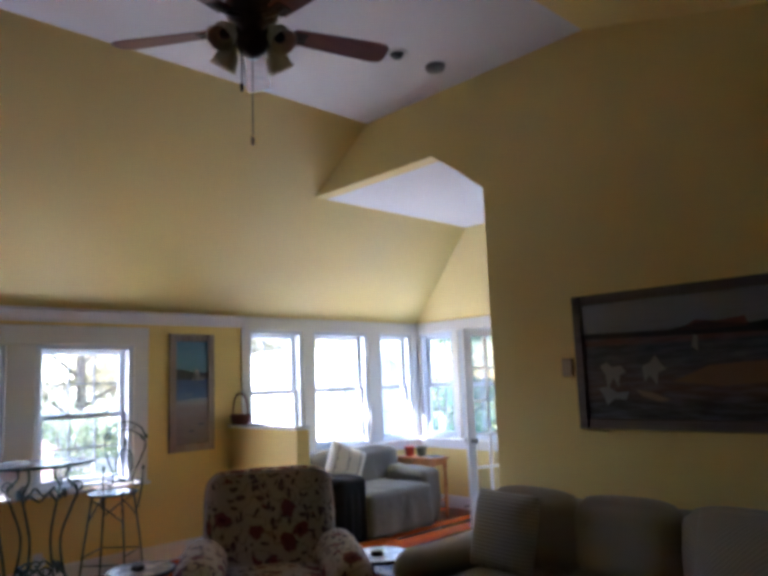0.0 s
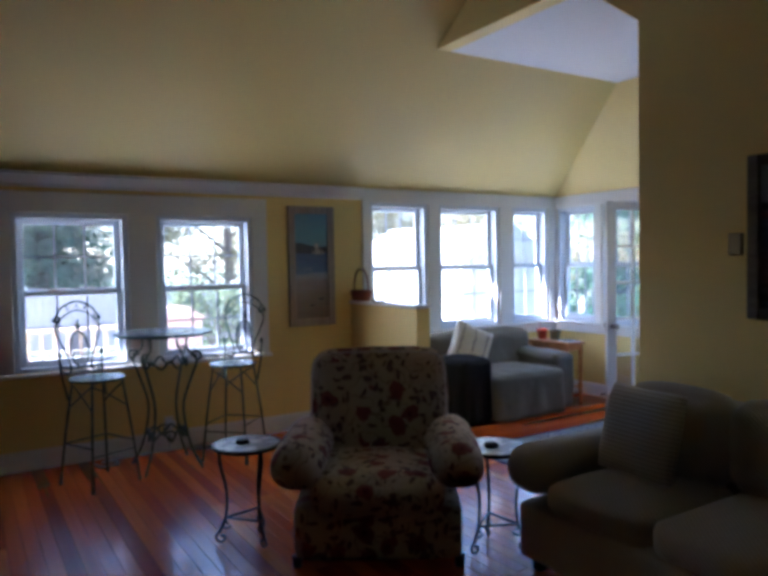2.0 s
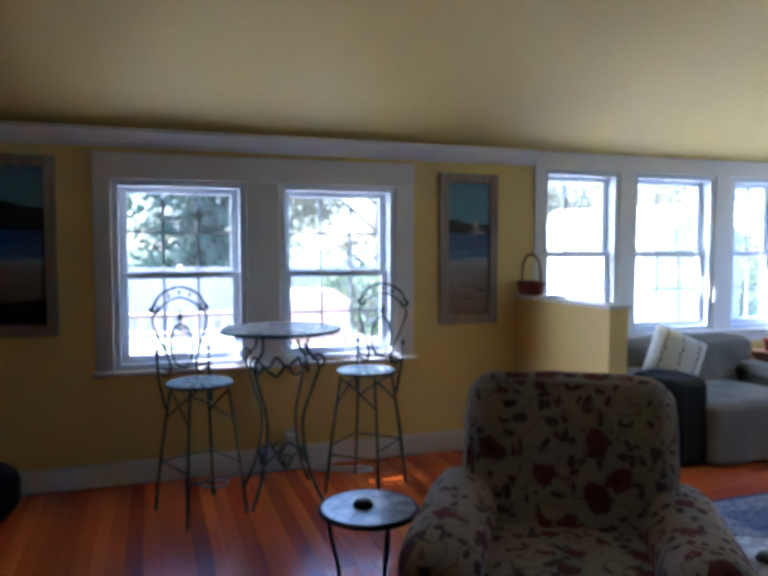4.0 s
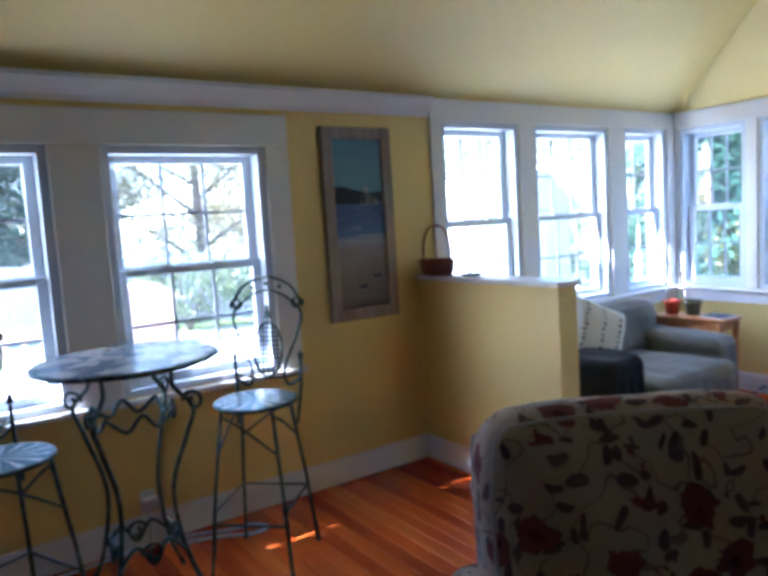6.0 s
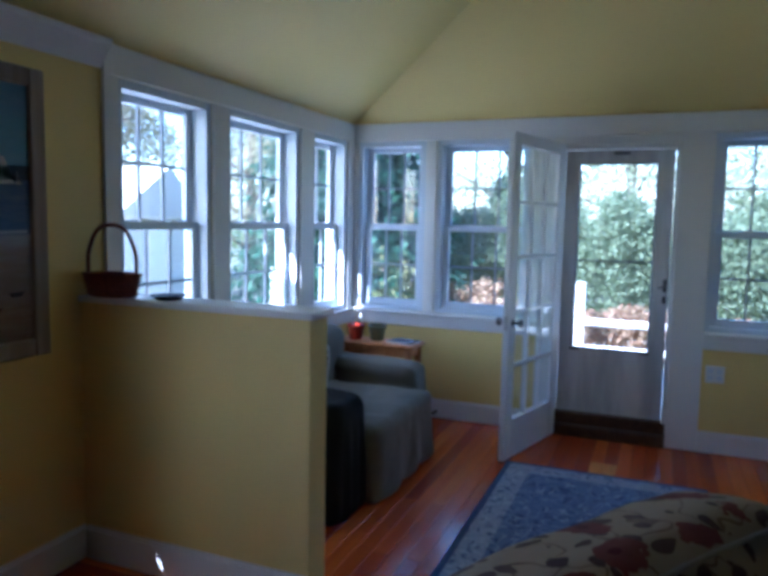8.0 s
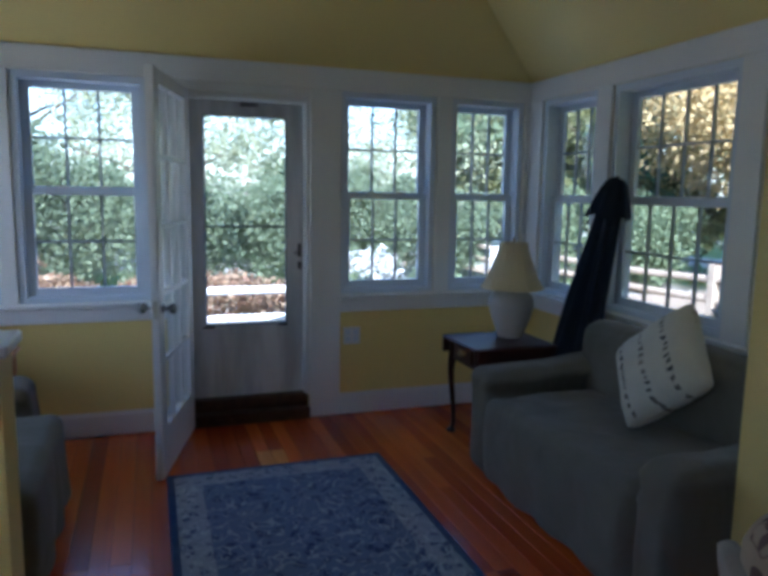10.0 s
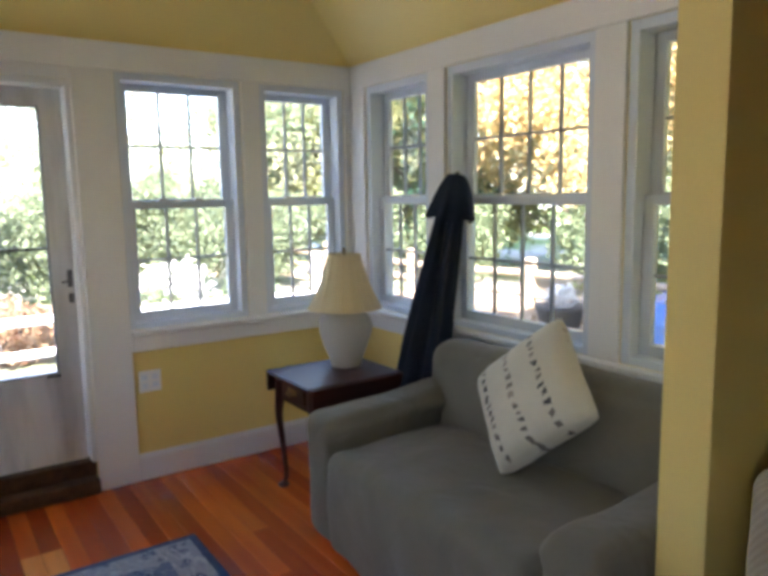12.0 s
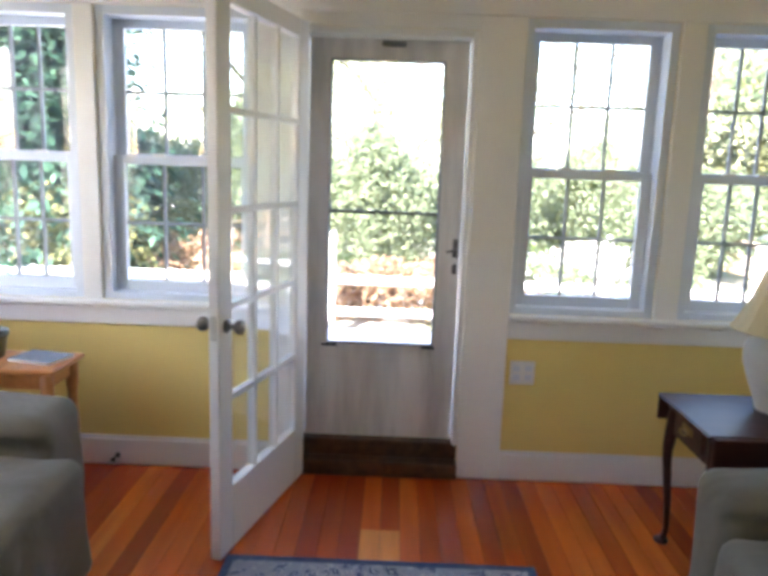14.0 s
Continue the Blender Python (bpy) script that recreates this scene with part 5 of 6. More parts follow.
    for i in range(5):
        bm = bmesh.new()
        x = -0.048 + i * 0.024
        hz = 0.13 * math.sqrt(1 - (x / 0.072) ** 2)
        tube(bm, [(x, yb + 0.025 - hz * 0.15, sz + 0.19 - hz), (x, yb + 0.025 + hz * 0.15, sz + 0.19 + hz)], 0.0035, 5)
        part("splat_wire", bm, VERDI, c, "", True)
    # leaf finial over the splat, and a cross bar between the posts
    bm = bmesh.new()
    for dz, w in ((0.345, 0.026), (0.37, 0.020), (0.392, 0.012)):
        lathe(bm, [(0.0, sz + dz - 0.006), (w, sz + dz), (0.004, sz + dz + 0.018)], 8, (0, yb + 0.047), 0.35)
    part("leaf_finial", bm, VERDI, c, "", True)
    bm = bmesh.new()
    tube(bm, curve_pts([(-0.165, yb, sz + 0.075), (-0.07, yb + 0.008, sz + 0.055), (0.07, yb + 0.008, sz + 0.055), (0.165, yb, sz + 0.075)], 6), 0.006, 6)
    part("cross_bar", bm, VERDI, c, "", True)
    return c


bistro_chair(pose(-5.31, -0.63, 0, 0, 0, 24), "tall wrought-iron chair with a round mosaic seat")
bistro_chair(pose(-4.26, -0.56, 0, 0, 0, -45), "tall wrought-iron chair with a round mosaic seat beside a painting")

# paintings
FRAME1 = wood("weathered pale wood frame", (0.26, 0.21, 0.17), (0.42, 0.36, 0.30), 0.7, 2)


def framed(name, m, w, h, fw, art, frame_mat, label, shapes=()):
    """Hangs in the plane y = 0 with its face towards -y; origin at the middle."""
    o = thing(name, m, label, "painting")
    part("frame", boxes((-w / 2, -w / 2 + fw, -0.035, -0.002, -h / 2, h / 2), (w / 2 - fw, w / 2, -0.035, -0.002, -h / 2, h / 2), (-w / 2 + fw, w / 2 - fw, -0.034, -0.002, h / 2 - fw, h / 2), (-w / 2 + fw, w / 2 - fw, -0.034, -0.002, -h / 2, -h / 2 + fw), bevel=0.006), frame_mat, o)
    part("canvas", boxes((-w / 2 + fw, w / 2 - fw, -0.018, -0.004, -h / 2 + fw, h / 2 - fw)), art, o)
    for nm, poly, mat in shapes:
        bm = bmesh.new()
        prism(bm, poly, 0.0015, Matrix.Translation((0, -0.0197, 0)))
        part(nm, bm, mat, o)
    return o


def flat(name, c):
    return paint(name, c, 0.6, 0.25, 30, 0.1, False)


SEA = gradient_art("beach picture paint", [(0.0, (0.15, 0.10, 0.085)), (0.22, (0.20, 0.15, 0.13)), (0.36, (0.25, 0.22, 0.21)), (0.405, (0.32, 0.35, 0.42)), (0.435, (0.05, 0.13, 0.30)), (0.55, (0.025, 0.08, 0.24)), (0.64, (0.03, 0.08, 0.20)), (0.68, (0.13, 0.30, 0.36)), (0.85, (0.12, 0.29, 0.36)), (1.0, (0.08, 0.22, 0.31))], -0.5, 0.5)
DARKP, WHITEP, TANP = flat("dark paint strokes", (0.015, 0.022, 0.035)), flat("off-white paint strokes", (0.62, 0.60, 0.56)), flat("tan paint strokes", (0.22, 0.12, 0.06))
GREYBLUE = flat("pale blue paint strokes", (0.38, 0.46, 0.58))
framed("painting", pose(-3.272, 0, 1.546), 0.486, 1.142, 0.072, SEA, FRAME1, "tall beach painting with a sailing boat, pale wood frame", [
    ("headland", [(-0.17, 0.125), (-0.17, 0.225), (-0.10, 0.222), (-0.02, 0.200), (0.05, 0.185), (0.17, 0.19), (0.17, 0.135), (0.0, 0.120)], DARKP),
    ("sail", [(0.0, 0.118), (0.032, 0.115), (0.028, 0.205)], WHITEP), ("sail", [(0.038, 0.115), (0.105, 0.118), (0.062, 0.215), (0.04, 0.222)], WHITEP), ("sail", [(0.11, 0.117), (0.135, 0.117), (0.112, 0.165)], WHITEP),
    ("surf_line", [(-0.10, -0.026), (0.01, -0.022), (0.0, -0.030)], GREYBLUE), ("surf_line", [(-0.06, -0.068), (0.16, -0.062), (0.15, -0.074), (0.0, -0.076)], GREYBLUE),
    ("beach_boat", [(-0.03, -0.385), (0.015, -0.385), (0.035, -0.362), (-0.04, -0.368)], DARKP), ("beach_boat", [(0.075, -0.325), (0.12, -0.325), (0.135, -0.305), (0.065, -0.308)], DARKP)])
framed("painting", pose(-6.36, 0, 1.565), 0.486, 1.13, 0.072, SEA, FRAME1, "tall dark beach painting in a pale wood frame", [
    ("headland", [(-0.17, 0.10), (-0.17, 0.27), (-0.05, 0.28), (0.05, 0.25), (0.17, 0.24), (0.17, 0.10)], DARKP),
    ("shore", [(-0.17, -0.36), (-0.17, -0.48), (0.17, -0.48), (0.17, -0.33)], DARKP)])
RACE = gradient_art("stormy field picture paint", [(0.0, (0.02, 0.015, 0.012)), (0.12, (0.03, 0.02, 0.015)), (0.24, (0.10, 0.05, 0.03)), (0.36, (0.07, 0.05, 0.045)), (0.50, (0.045, 0.05, 0.055)), (0.62, (0.035, 0.04, 0.045)), (0.66, (0.14, 0.055, 0.04)), (0.71, (0.05, 0.04, 0.045)), (0.76, (0.22, 0.22, 0.23)), (1.0, (0.27, 0.27, 0.285))], -0.33, 0.33)
FRAME2 = wood("dark bronze-brown wood frame", (0.10, 0.075, 0.06), (0.19, 0.15, 0.12), 0.5, 0)
GREYP = flat("grey-white paint strokes", (0.26, 0.245, 0.22))
ang_bp = pose(XW, -4.705, 1.66, 0, 0, -90)
framed("painting", ang_bp, 1.37, 0.80, 0.06, RACE, FRAME2, "wide dark landscape painting with pale animals, brown frame", [
    ("dark_band", [(-0.62, 0.135), (-0.62, 0.165), (-0.1, 0.155), (0.1, 0.19), (0.3, 0.16), (0.62, 0.19), (0.62, 0.11), (0.0, 0.12)], flat("dark treeline", (0.03, 0.02, 0.02))),
    ("animal_patch", [(-0.53, -0.03), (-0.49, -0.01), (-0.45, -0.04), (-0.40, -0.03), (-0.37, -0.07), (-0.41, -0.09), (-0.42, -0.16), (-0.45, -0.10), (-0.49, -0.17), (-0.50, -0.08)], GREYP),
    ("animal_patch", [(-0.27, -0.04), (-0.22, -0.02), (-0.19, 0.02), (-0.16, -0.03), (-0.13, -0.06), (-0.18, -0.08), (-0.19, -0.15), (-0.23, -0.09), (-0.26, -0.13)], GREYP),
    ("animal_patch", [(-0.55, -0.16), (-0.49, -0.15), (-0.43, -0.19), (-0.36, -0.18), (-0.38, -0.23), (-0.45, -0.22), (-0.50, -0.26), (-0.52, -0.20)], GREYP),
    ("animal_patch", [(-0.32, -0.17), (-0.22, -0.19), (-0.12, -0.23), (-0.18, -0.24), (-0.28, -0.21)], flat("pale brown paint strokes", (0.26, 0.17, 0.11))),
    ("figure_stroke", [(0.02, 0.06), (0.035, 0.12), (0.055, 0.11), (0.05, 0.03)], GREYP),
    ("roof_stroke", [(-0.04, 0.15), (0.05, 0.20), (0.16, 0.185), (0.30, 0.20), (0.32, 0.15), (0.1, 0.14)], flat("dull red paint strokes", (0.20, 0.07, 0.05))),
    ("field_stroke", [(-0.10, -0.13), (0.10, -0.05), (0.62, -0.02), (0.62, -0.13), (0.15, -0.16)], TANP)])
tm = thing("thermostat", pose(XW, -3.955, 1.63, 0, 0, -90), "small beige thermostat beside a painting", "thermostat")
part("body", boxes((-0.035, 0.035, -0.028, -0.002, -0.055, 0.055), bevel=0.006), paint("beige plastic", (0.45, 0.38, 0.26), 0.5), tm)

# on the half wall
HTOP = HALF_Z + 0.028
WICKER = wood("red-brown wicker", (0.14, 0.035, 0.022), (0.30, 0.09, 0.05), 0.6, 0, 2.0)
bk = thing("basket", pose(-2.805, -0.15, HTOP), "small red-brown wicker basket with a hoop handle", "basket")
bm = bmesh.new()
for i in range(7):
    f = i / 6
    tube(bm, [((0.062 + 0.016 * f) * math.cos(k * math.tau / 24) * (1 + 0.03 * (-1) ** (k + i)), (0.115 + 0.02 * f) * math.sin(k * math.tau / 24) * (1 + 0.03 * (-1) ** (k + i)), 0.010 + f * 0.085) for k in range(24)], 0.0085, 6, True)
part("weave", bm, WICKER, bk, "", True)
bm = bmesh.new()
lathe(bm, [(0.0, 0.0), (0.060, 0.0), (0.060, 0.010), (0.0, 0.010)], 20, (0, 0), 1.8)
part("bottom", bm, WICKER, bk)
bm = bmesh.new()
tube(bm, curve_pts([(0, -0.135, 0.09), (0, -0.13, 0.19), (0, -0.08, 0.285), (0, 0.0, 0.31), (0, 0.08, 0.285), (0, 0.13, 0.19), (0, 0.135, 0.09)], 6), 0.008, 8)
part("handle", bm, WICKER, bk, "bent wicker hoop handle", True)
di = thing("dish", pose(-2.765, -0.42, HTOP), "flat dark dish on the half wall", "dish")
bm = bmesh.new()
lathe(bm, [(0.0, 0.0), (0.045, 0.0), (0.075, 0.014), (0.078, 0.018), (0.070, 0.017), (0.042, 0.008), (0.0, 0.007)], 24)
part("bowl", bm, paint("dark glazed clay", (0.02, 0.02, 0.024), 0.5), di, "", True)

# white extension cord and plug along the window wall
cd = thing("extension_cord", pose(0, 0, 0), "white extension cord lying in loops along the baseboard", "cord")
bm = bmesh.new()
tube(bm, curve_pts([(-5.28, -0.16, 0.009), (-5.24, -0.26, 0.009), (-5.13, -0.25, 0.009), (-5.12, -0.17, 0.009), (-5.22, -0.14, 0.009), (-5.10, -0.09, 0.009), (-4.90, -0.07, 0.009), (-4.68, -0.06, 0.009), (-4.45, -0.09, 0.009), (-4.30, -0.16, 0.009), (-4.18, -0.18, 0.009), (-4.12, -0.26, 0.009), (-4.22, -0.28, 0.009), (-4.36, -0.20, 0.009), (-4.52, -0.14, 0.009)], 6), 0.0085, 6)
tube(bm, curve_pts([(-4.66, -0.055, 0.20), (-4.66, -0.085, 0.12), (-4.67, -0.06, 0.02), (-4.70, -0.06, 0.009)], 5), 0.0075, 6)
part("cable", bm, VINYL, cd, "", True)
part("plug", boxes((-4.69, -4.61, -0.075, -0.02, 0.19, 0.25), bevel=0.008), VINYL, cd)
wall_plate("outlet", pose(-4.65, 0, 0.22), 0.075, 0.118, "white wall outlet above the baseboard", "outlet", [(0, 0.022)])

# dark bag with a white roll on the floor
bg = thing("bag", pose(-6.52, -0.33, 0), "black cloth bag with a white roll on the floor", "bag")
bm = bmesh.new()
soft_box(bm, 0, 0, 0.16, 0.36, 0.28, 0.32, 0.12, 10, 0.02, 0.03, 4)
part("body", bm, cloth("black nylon", (0.012, 0.012, 0.014)), bg, "", True)
bm = bmesh.new()
lathe(bm, [(0.0, 0.0), (0.032, 0.0), (0.036, 0.02), (0.036, 0.25), (0.0, 0.26)], 16, (0.02, -0.185))
part("roll", bm, TRIM, bg, "white paper roll", True)

# ceiling fan
BLADE = wood("red-brown fan blade veneer", (0.12, 0.035, 0.02), (0.24, 0.08, 0.045), 0.35, 0)
BRONZE = metal("dark bronze", (0.05, 0.035, 0.025), 0.35)
FROST = paint("frosted cream glass", (0.55, 0.50, 0.36), 0.25, 0.1, 60, 0.1, False)
fan = thing("ceiling_fan", pose(-4.95, -3.72, LIV_CEIL), "dark bronze ceiling fan with red-brown blades and glass lights", "ceiling fan")
bm = bmesh.new()
lathe(bm, [(0.0, 0.0), (0.078, 0.0), (0.074, -0.03), (0.030, -0.075), (0.0, -0.075)], 24)
part("canopy", bm, BRONZE, fan, "", True)
bm = bmesh.new()
lathe(bm, [(0.0, -0.06), (0.013, -0.06), (0.013, -0.35), (0.0, -0.35)], 12)
part("downrod", bm, BRONZE, fan, "", True)
FZ = -0.215
bm = bmesh.new()
lathe(bm, [(0.0, FZ - 0.11), (0.030, FZ - 0.11), (0.10, FZ - 0.135), (0.122, FZ - 0.17), (0.124, FZ - 0.23), (0.115, FZ - 0.245), (0.122, FZ - 0.26), (0.10, FZ - 0.29), (0.065, FZ - 0.31), (0.055, FZ - 0.335), (0.075, FZ - 0.35), (0.080, FZ - 0.39), (0.060, FZ - 0.43), (0.03, FZ - 0.46), (0.0, FZ - 0.465)], 28)
part("motor", bm, BRONZE, fan, "", True)
for k in range(5):
    an = -18 + 72 * k
    m = Matrix.Rotation(radians(an), 4, "Z") @ Matrix.Translation((0, 0, FZ - 0.315)) @ Matrix.Rotation(radians(-12), 4, "X")
    bm = bmesh.new()
    prism(bm, [(0.20, -0.048), (0.62, -0.070), (0.665, -0.064), (0.685, -0.045), (0.69, 0.0), (0.685, 0.045), (0.665, 0.064), (0.62, 0.070), (0.20, 0.048)], 0.007, m @ Matrix.Rotation(radians(-90), 4, "X"))
    bl = part("blade", bm, BLADE, fan)
    bm = bmesh.new()
    tube(bm, curve_pts([(0.09, 0, 0.02), (0.14, 0, 0.005), (0.19, 0, -0.008), (0.25, 0, -0.008)], 4), 0.011, 8)
    box(bm, 0.185, 0.265, -0.038, 0.038, -0.012, -0.001, 0.003)
    bmesh.ops.transform(bm, matrix=m, verts=bm.verts)
    part("bracket", bm, BRONZE, bl)
for k in range(4):
    an = radians(12 + 90 * k)
    ux = Vector((math.cos(an), math.sin(an), 0))
    bm = bmesh.new()
    tube(bm, curve_pts([ux * 0.06 + Vector((0, 0, FZ - 0.38)), ux * 0.10 + Vector((0, 0, FZ - 0.355)), ux * 0.125 + Vector((0, 0, FZ - 0.37))], 5), 0.010, 8)
    arm = part("light_arm", bm, BRONZE, fan, "", True)
    turn = Matrix.Translation(ux * 0.125 + Vector((0, 0, FZ - 0.36))) @ Matrix.Rotation(radians(38), 4, Vector((0, 0, 1)).cross(ux) * -1)
    bm = bmesh.new()
    lathe(bm, [(0.022, 0.0), (0.028, -0.018), (0.052, -0.05), (0.058, -0.09), (0.066, -0.115), (0.062, -0.115), (0.053, -0.088), (0.046, -0.05), (0.0, -0.025)], 18)
    bmesh.ops.transform(bm, matrix=turn, verts=bm.verts)
    part("glass_shade", bm, FROST, fan, "unlit frosted glass shade", True)
    bm = bmesh.new()
    lathe(bm, [(0.0, -0.03), (0.018, -0.03), (0.026, -0.06), (0.022, -0.085), (0.0, -0.095)], 14)
    bmesh.ops.transform(bm, matrix=turn, verts=bm.verts)
    part("bulb", bm, BLACKISH, fan, "unlit bulb dark inside its shade", True)
for x, zl in ((0.0, -1.06), (-0.055, -0.82)):
    bm = bmesh.new()
    tube(bm, [(x, 0.0, FZ - 0.40), (x, 0.0, zl)], 0.003, 5)
    lathe(bm, [(0.0, zl + 0.012), (0.010, zl), (0.008, zl - 0.03), (0.0, zl - 0.035)], 8, (x, 0.0))
    part("pull_chain", bm, BRONZE, fan, "", True)
sp = thing("recessed_light", pose(-3.50, -3.24, LIV_CEIL), "dark trimmed eyeball ceiling light", "light")
bm = bmesh.new()
lathe(bm, [(0.075, 0.0), (0.075, -0.008), (0.055, -0.012), (0.050, 0.0)], 24)
part("trim_ring", bm, TRIM, sp, "", True)
bm = bmesh.new()
lathe(bm, [(0.0, -0.035), (0.035, -0.03), (0.050, 0.0), (0.0, 0.0)], 20)
part("eyeball", bm, BLACKISH, sp, "", True)
sm = thing("smoke_detector", pose(-3.16, -3.28, LIV_CEIL), "round beige smoke detector on the ceiling", "smoke detector")
bm = bmesh.new()
lathe(bm, [(0.0, 0.0), (0.068, 0.0), (0.068, -0.02), (0.058, -0.034), (0.0, -0.038)], 24)
part("housing", bm, paint("aged white plastic", (0.42, 0.40, 0.36), 0.5), sm, "", True)

# ---------------------------------------------------------------- outside
def ground_mat():
    m, nt, b = nodes_of("lawn and pale gravel", 0.95, spec=0.1)
    v = coords(nt, world_space=True)
    big = noise_fac(nt, v, 0.22, 3)
    fine = noise_fac(nt, v, 14, 4)
    grass = mixed(nt, fine, (0.05, 0.09, 0.02), (0.16, 0.22, 0.06))
    grav = mixed(nt, fine, (0.32, 0.29, 0.24), (0.46, 0.43, 0.38))
    c = mixed(nt, ramp(nt, big, [(0.46, 0.0), (0.56, 1.0)]), grass, grav)
    nt.links.new(c, b.inputs["Base Color"])
    bump(nt, b, fine, 0.5, 0.03)
    return m


tagged(part("ground", boxes((-400, 400, -400, 400, -0.62, -0.34)), ground_mat()), "pale gravel and grass yard in sunlight", "ground", kind="structure")
PALE = paint("pale sunlit paving", (0.66, 0.63, 0.58), 0.85, 0.15, 12, 0.4)
tagged(part("patio", boxes((0.17, 3.7, -6.5, 4.5, -0.34, -0.16)), PALE), "pale stone patio in full sun", "patio", kind="structure")
tagged(part("patio_south", boxes((-2.6, 5.5, -12.0, -4.6, -0.34, -0.20)), paint("sandy ground with leaves", (0.29, 0.225, 0.16), 0.95, 0.35, 9, 0.5)), "sandy yard strewn with leaves", "ground", kind="structure")
# Overhangs not seen from inside; depths set to limit light through the windows
tagged(part("eave_bay", boxes((-2.77, 0.45, 0.004, 0.56, 2.335, 2.45)), TRIM), "unseen white roof overhang", "roof", kind="structure")
tagged(part("eave_north", boxes((-8.9, -2.77, 0.004, 0.83, 2.335, 2.45)), TRIM), "unseen white roof overhang", "roof", kind="structure")
tagged(part("eave_east", boxes((0.004, 0.30, -4.5, 0.0, 2.335, 2.45)), TRIM), "unseen white roof overhang", "roof", kind="structure")
tagged(part("eave_south", boxes((-2.695, 0.0, -5.00, -4.245, 2.335, 2.45)), TRIM), "unseen white roof overhang", "roof", kind="structure")

# deck with white railing
DECKR = wood("weathered pinkish railing wood", (0.36, 0.29, 0.26), (0.52, 0.43, 0.39), 0.8, 0)
DECKM = wood("weathered pale deck boards", (0.50, 0.48, 0.44), (0.68, 0.66, 0.62), 0.8, 0)
dk = thing("deck", pose(0, 0, 0), "weathered pale board deck outside the windows", "deck")
bm = bmesh.new()
for i in range(17):
    y = 0.18 + i * 0.145
    box(bm, -9.0, -0.2, y, y + 0.139, -0.17, -0.14)
tagged(part("deck_boards", bm, DECKM, dk), kind="stuff")
part("joists", boxes((-9.0, -0.2, 0.2, 2.6, -0.34, -0.172)), DECKM, dk)
rl = thing("deck_railing", pose(0, 2.52, -0.14), "weathered pinkish deck railing with square balusters", "railing")
part("top_rail", boxes((-9.0, -4.5, -0.06, 0.06, 0.99, 1.03), bevel=0.006), DECKR, rl)
part("bottom_rail", boxes((-9.0, -4.5, -0.02, 0.02, 0.10, 0.15)), DECKR, rl)
bal = part("baluster", boxes((-0.016, 0.016, -0.016, 0.016, 0.15, 0.99)), DECKR, rl)
bal.location.x = -8.9
for i in range(1, 33):
    o = new("baluster", bal.data)
    o.parent = rl
    o.location.x = -8.9 + i * 0.135
for x in (-9.0, -7.5, -6.0, -4.5):
    part("post", boxes((x - 0.045, x + 0.045, -0.045, 0.045, 0.0, 1.10), (x - 0.06, x + 0.06, -0.06, 0.06, 1.10, 1.125), bevel=0.004), DECKR, rl)
tagged(part("patio_north", boxes((-9.5, 3.0, 2.62, 7.4, -0.34, -0.22)), PALE), "pale stone yard in full sun", "patio", kind="structure")
cb = thing("cedar_box", pose(-2.6, 8.2, -0.34), "red cedar storage box with a hipped lid", "storage box")
CEDAR = wood("faded red cedar", (0.38, 0.23, 0.18), (0.54, 0.36, 0.30), 0.6, 2)
part("box_body", boxes((-0.6, 0.6, -0.45, 0.45, 0.0, 0.85), bevel=0.01), CEDAR, cb)
bm = bmesh.new()
prism(bm, [(-0.68, 0.85), (0.68, 0.85), (0.35, 1.08), (-0.35, 1.08)], 1.0, Matrix.Translation((0, -0.5, 0)))
part("lid", bm, CEDAR, cb)

# white board fence beyond the yard
wf = thing("board_fence", pose(-6.0, 11.0, -0.34), "white board fence across the yard", "fence")
bm = bmesh.new()
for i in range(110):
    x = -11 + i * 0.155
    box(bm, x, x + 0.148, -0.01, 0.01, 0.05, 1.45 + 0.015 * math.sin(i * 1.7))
# board colour set well below white so the shaded side stays dim
tagged(part("boards", bm, paint("white fence paint darkened for shade", (0.36, 0.34, 0.36), 0.8, 0.2, 12), wf), kind="stuff")
for i in range(8):
    part("post", boxes((-11 + i * 2.4, -10.9 + i * 2.4, 0.012, 0.11, 0.0, 1.5)), TRIM, wf)
part("rail", boxes((-11, 6, -0.03, -0.012, 1.30, 1.38)), TRIM, wf)

# white shed
sh = thing("shed", pose(3.9, 7.2, -0.34, 0, 0, 20), "low white clapboard shed with a pale roof", "shed")
CLAP = paint("white clapboard", (0.72, 0.72, 0.70), 0.7, 0.1, 20)
part("wall", boxes((-1.9, 1.9, -1.5, 1.5, 0.0, 1.95)), CLAP, sh)
bm = bmesh.new()
for i in range(13):
    z = 0.03 + i * 0.147
    box(bm, -1.93, 1.93, -1.53, -1.502, z, z + 0.135)
part("clapboards", bm, CLAP, sh)
bm = bmesh.new()
prism(bm, [(-2.15, 1.9), (2.15, 1.9), (0, 2.75)], 3.5, Matrix.Translation((0, -1.75, 0)))
part("roof", bm, paint("pale shingles", (0.58, 0.57, 0.55), 0.85, 0.15, 25), sh)
part("shed_door", boxes((-0.5, 0.5, -1.56, -1.534, 0.05, 1.75), bevel=0.01), TRIM, sh)


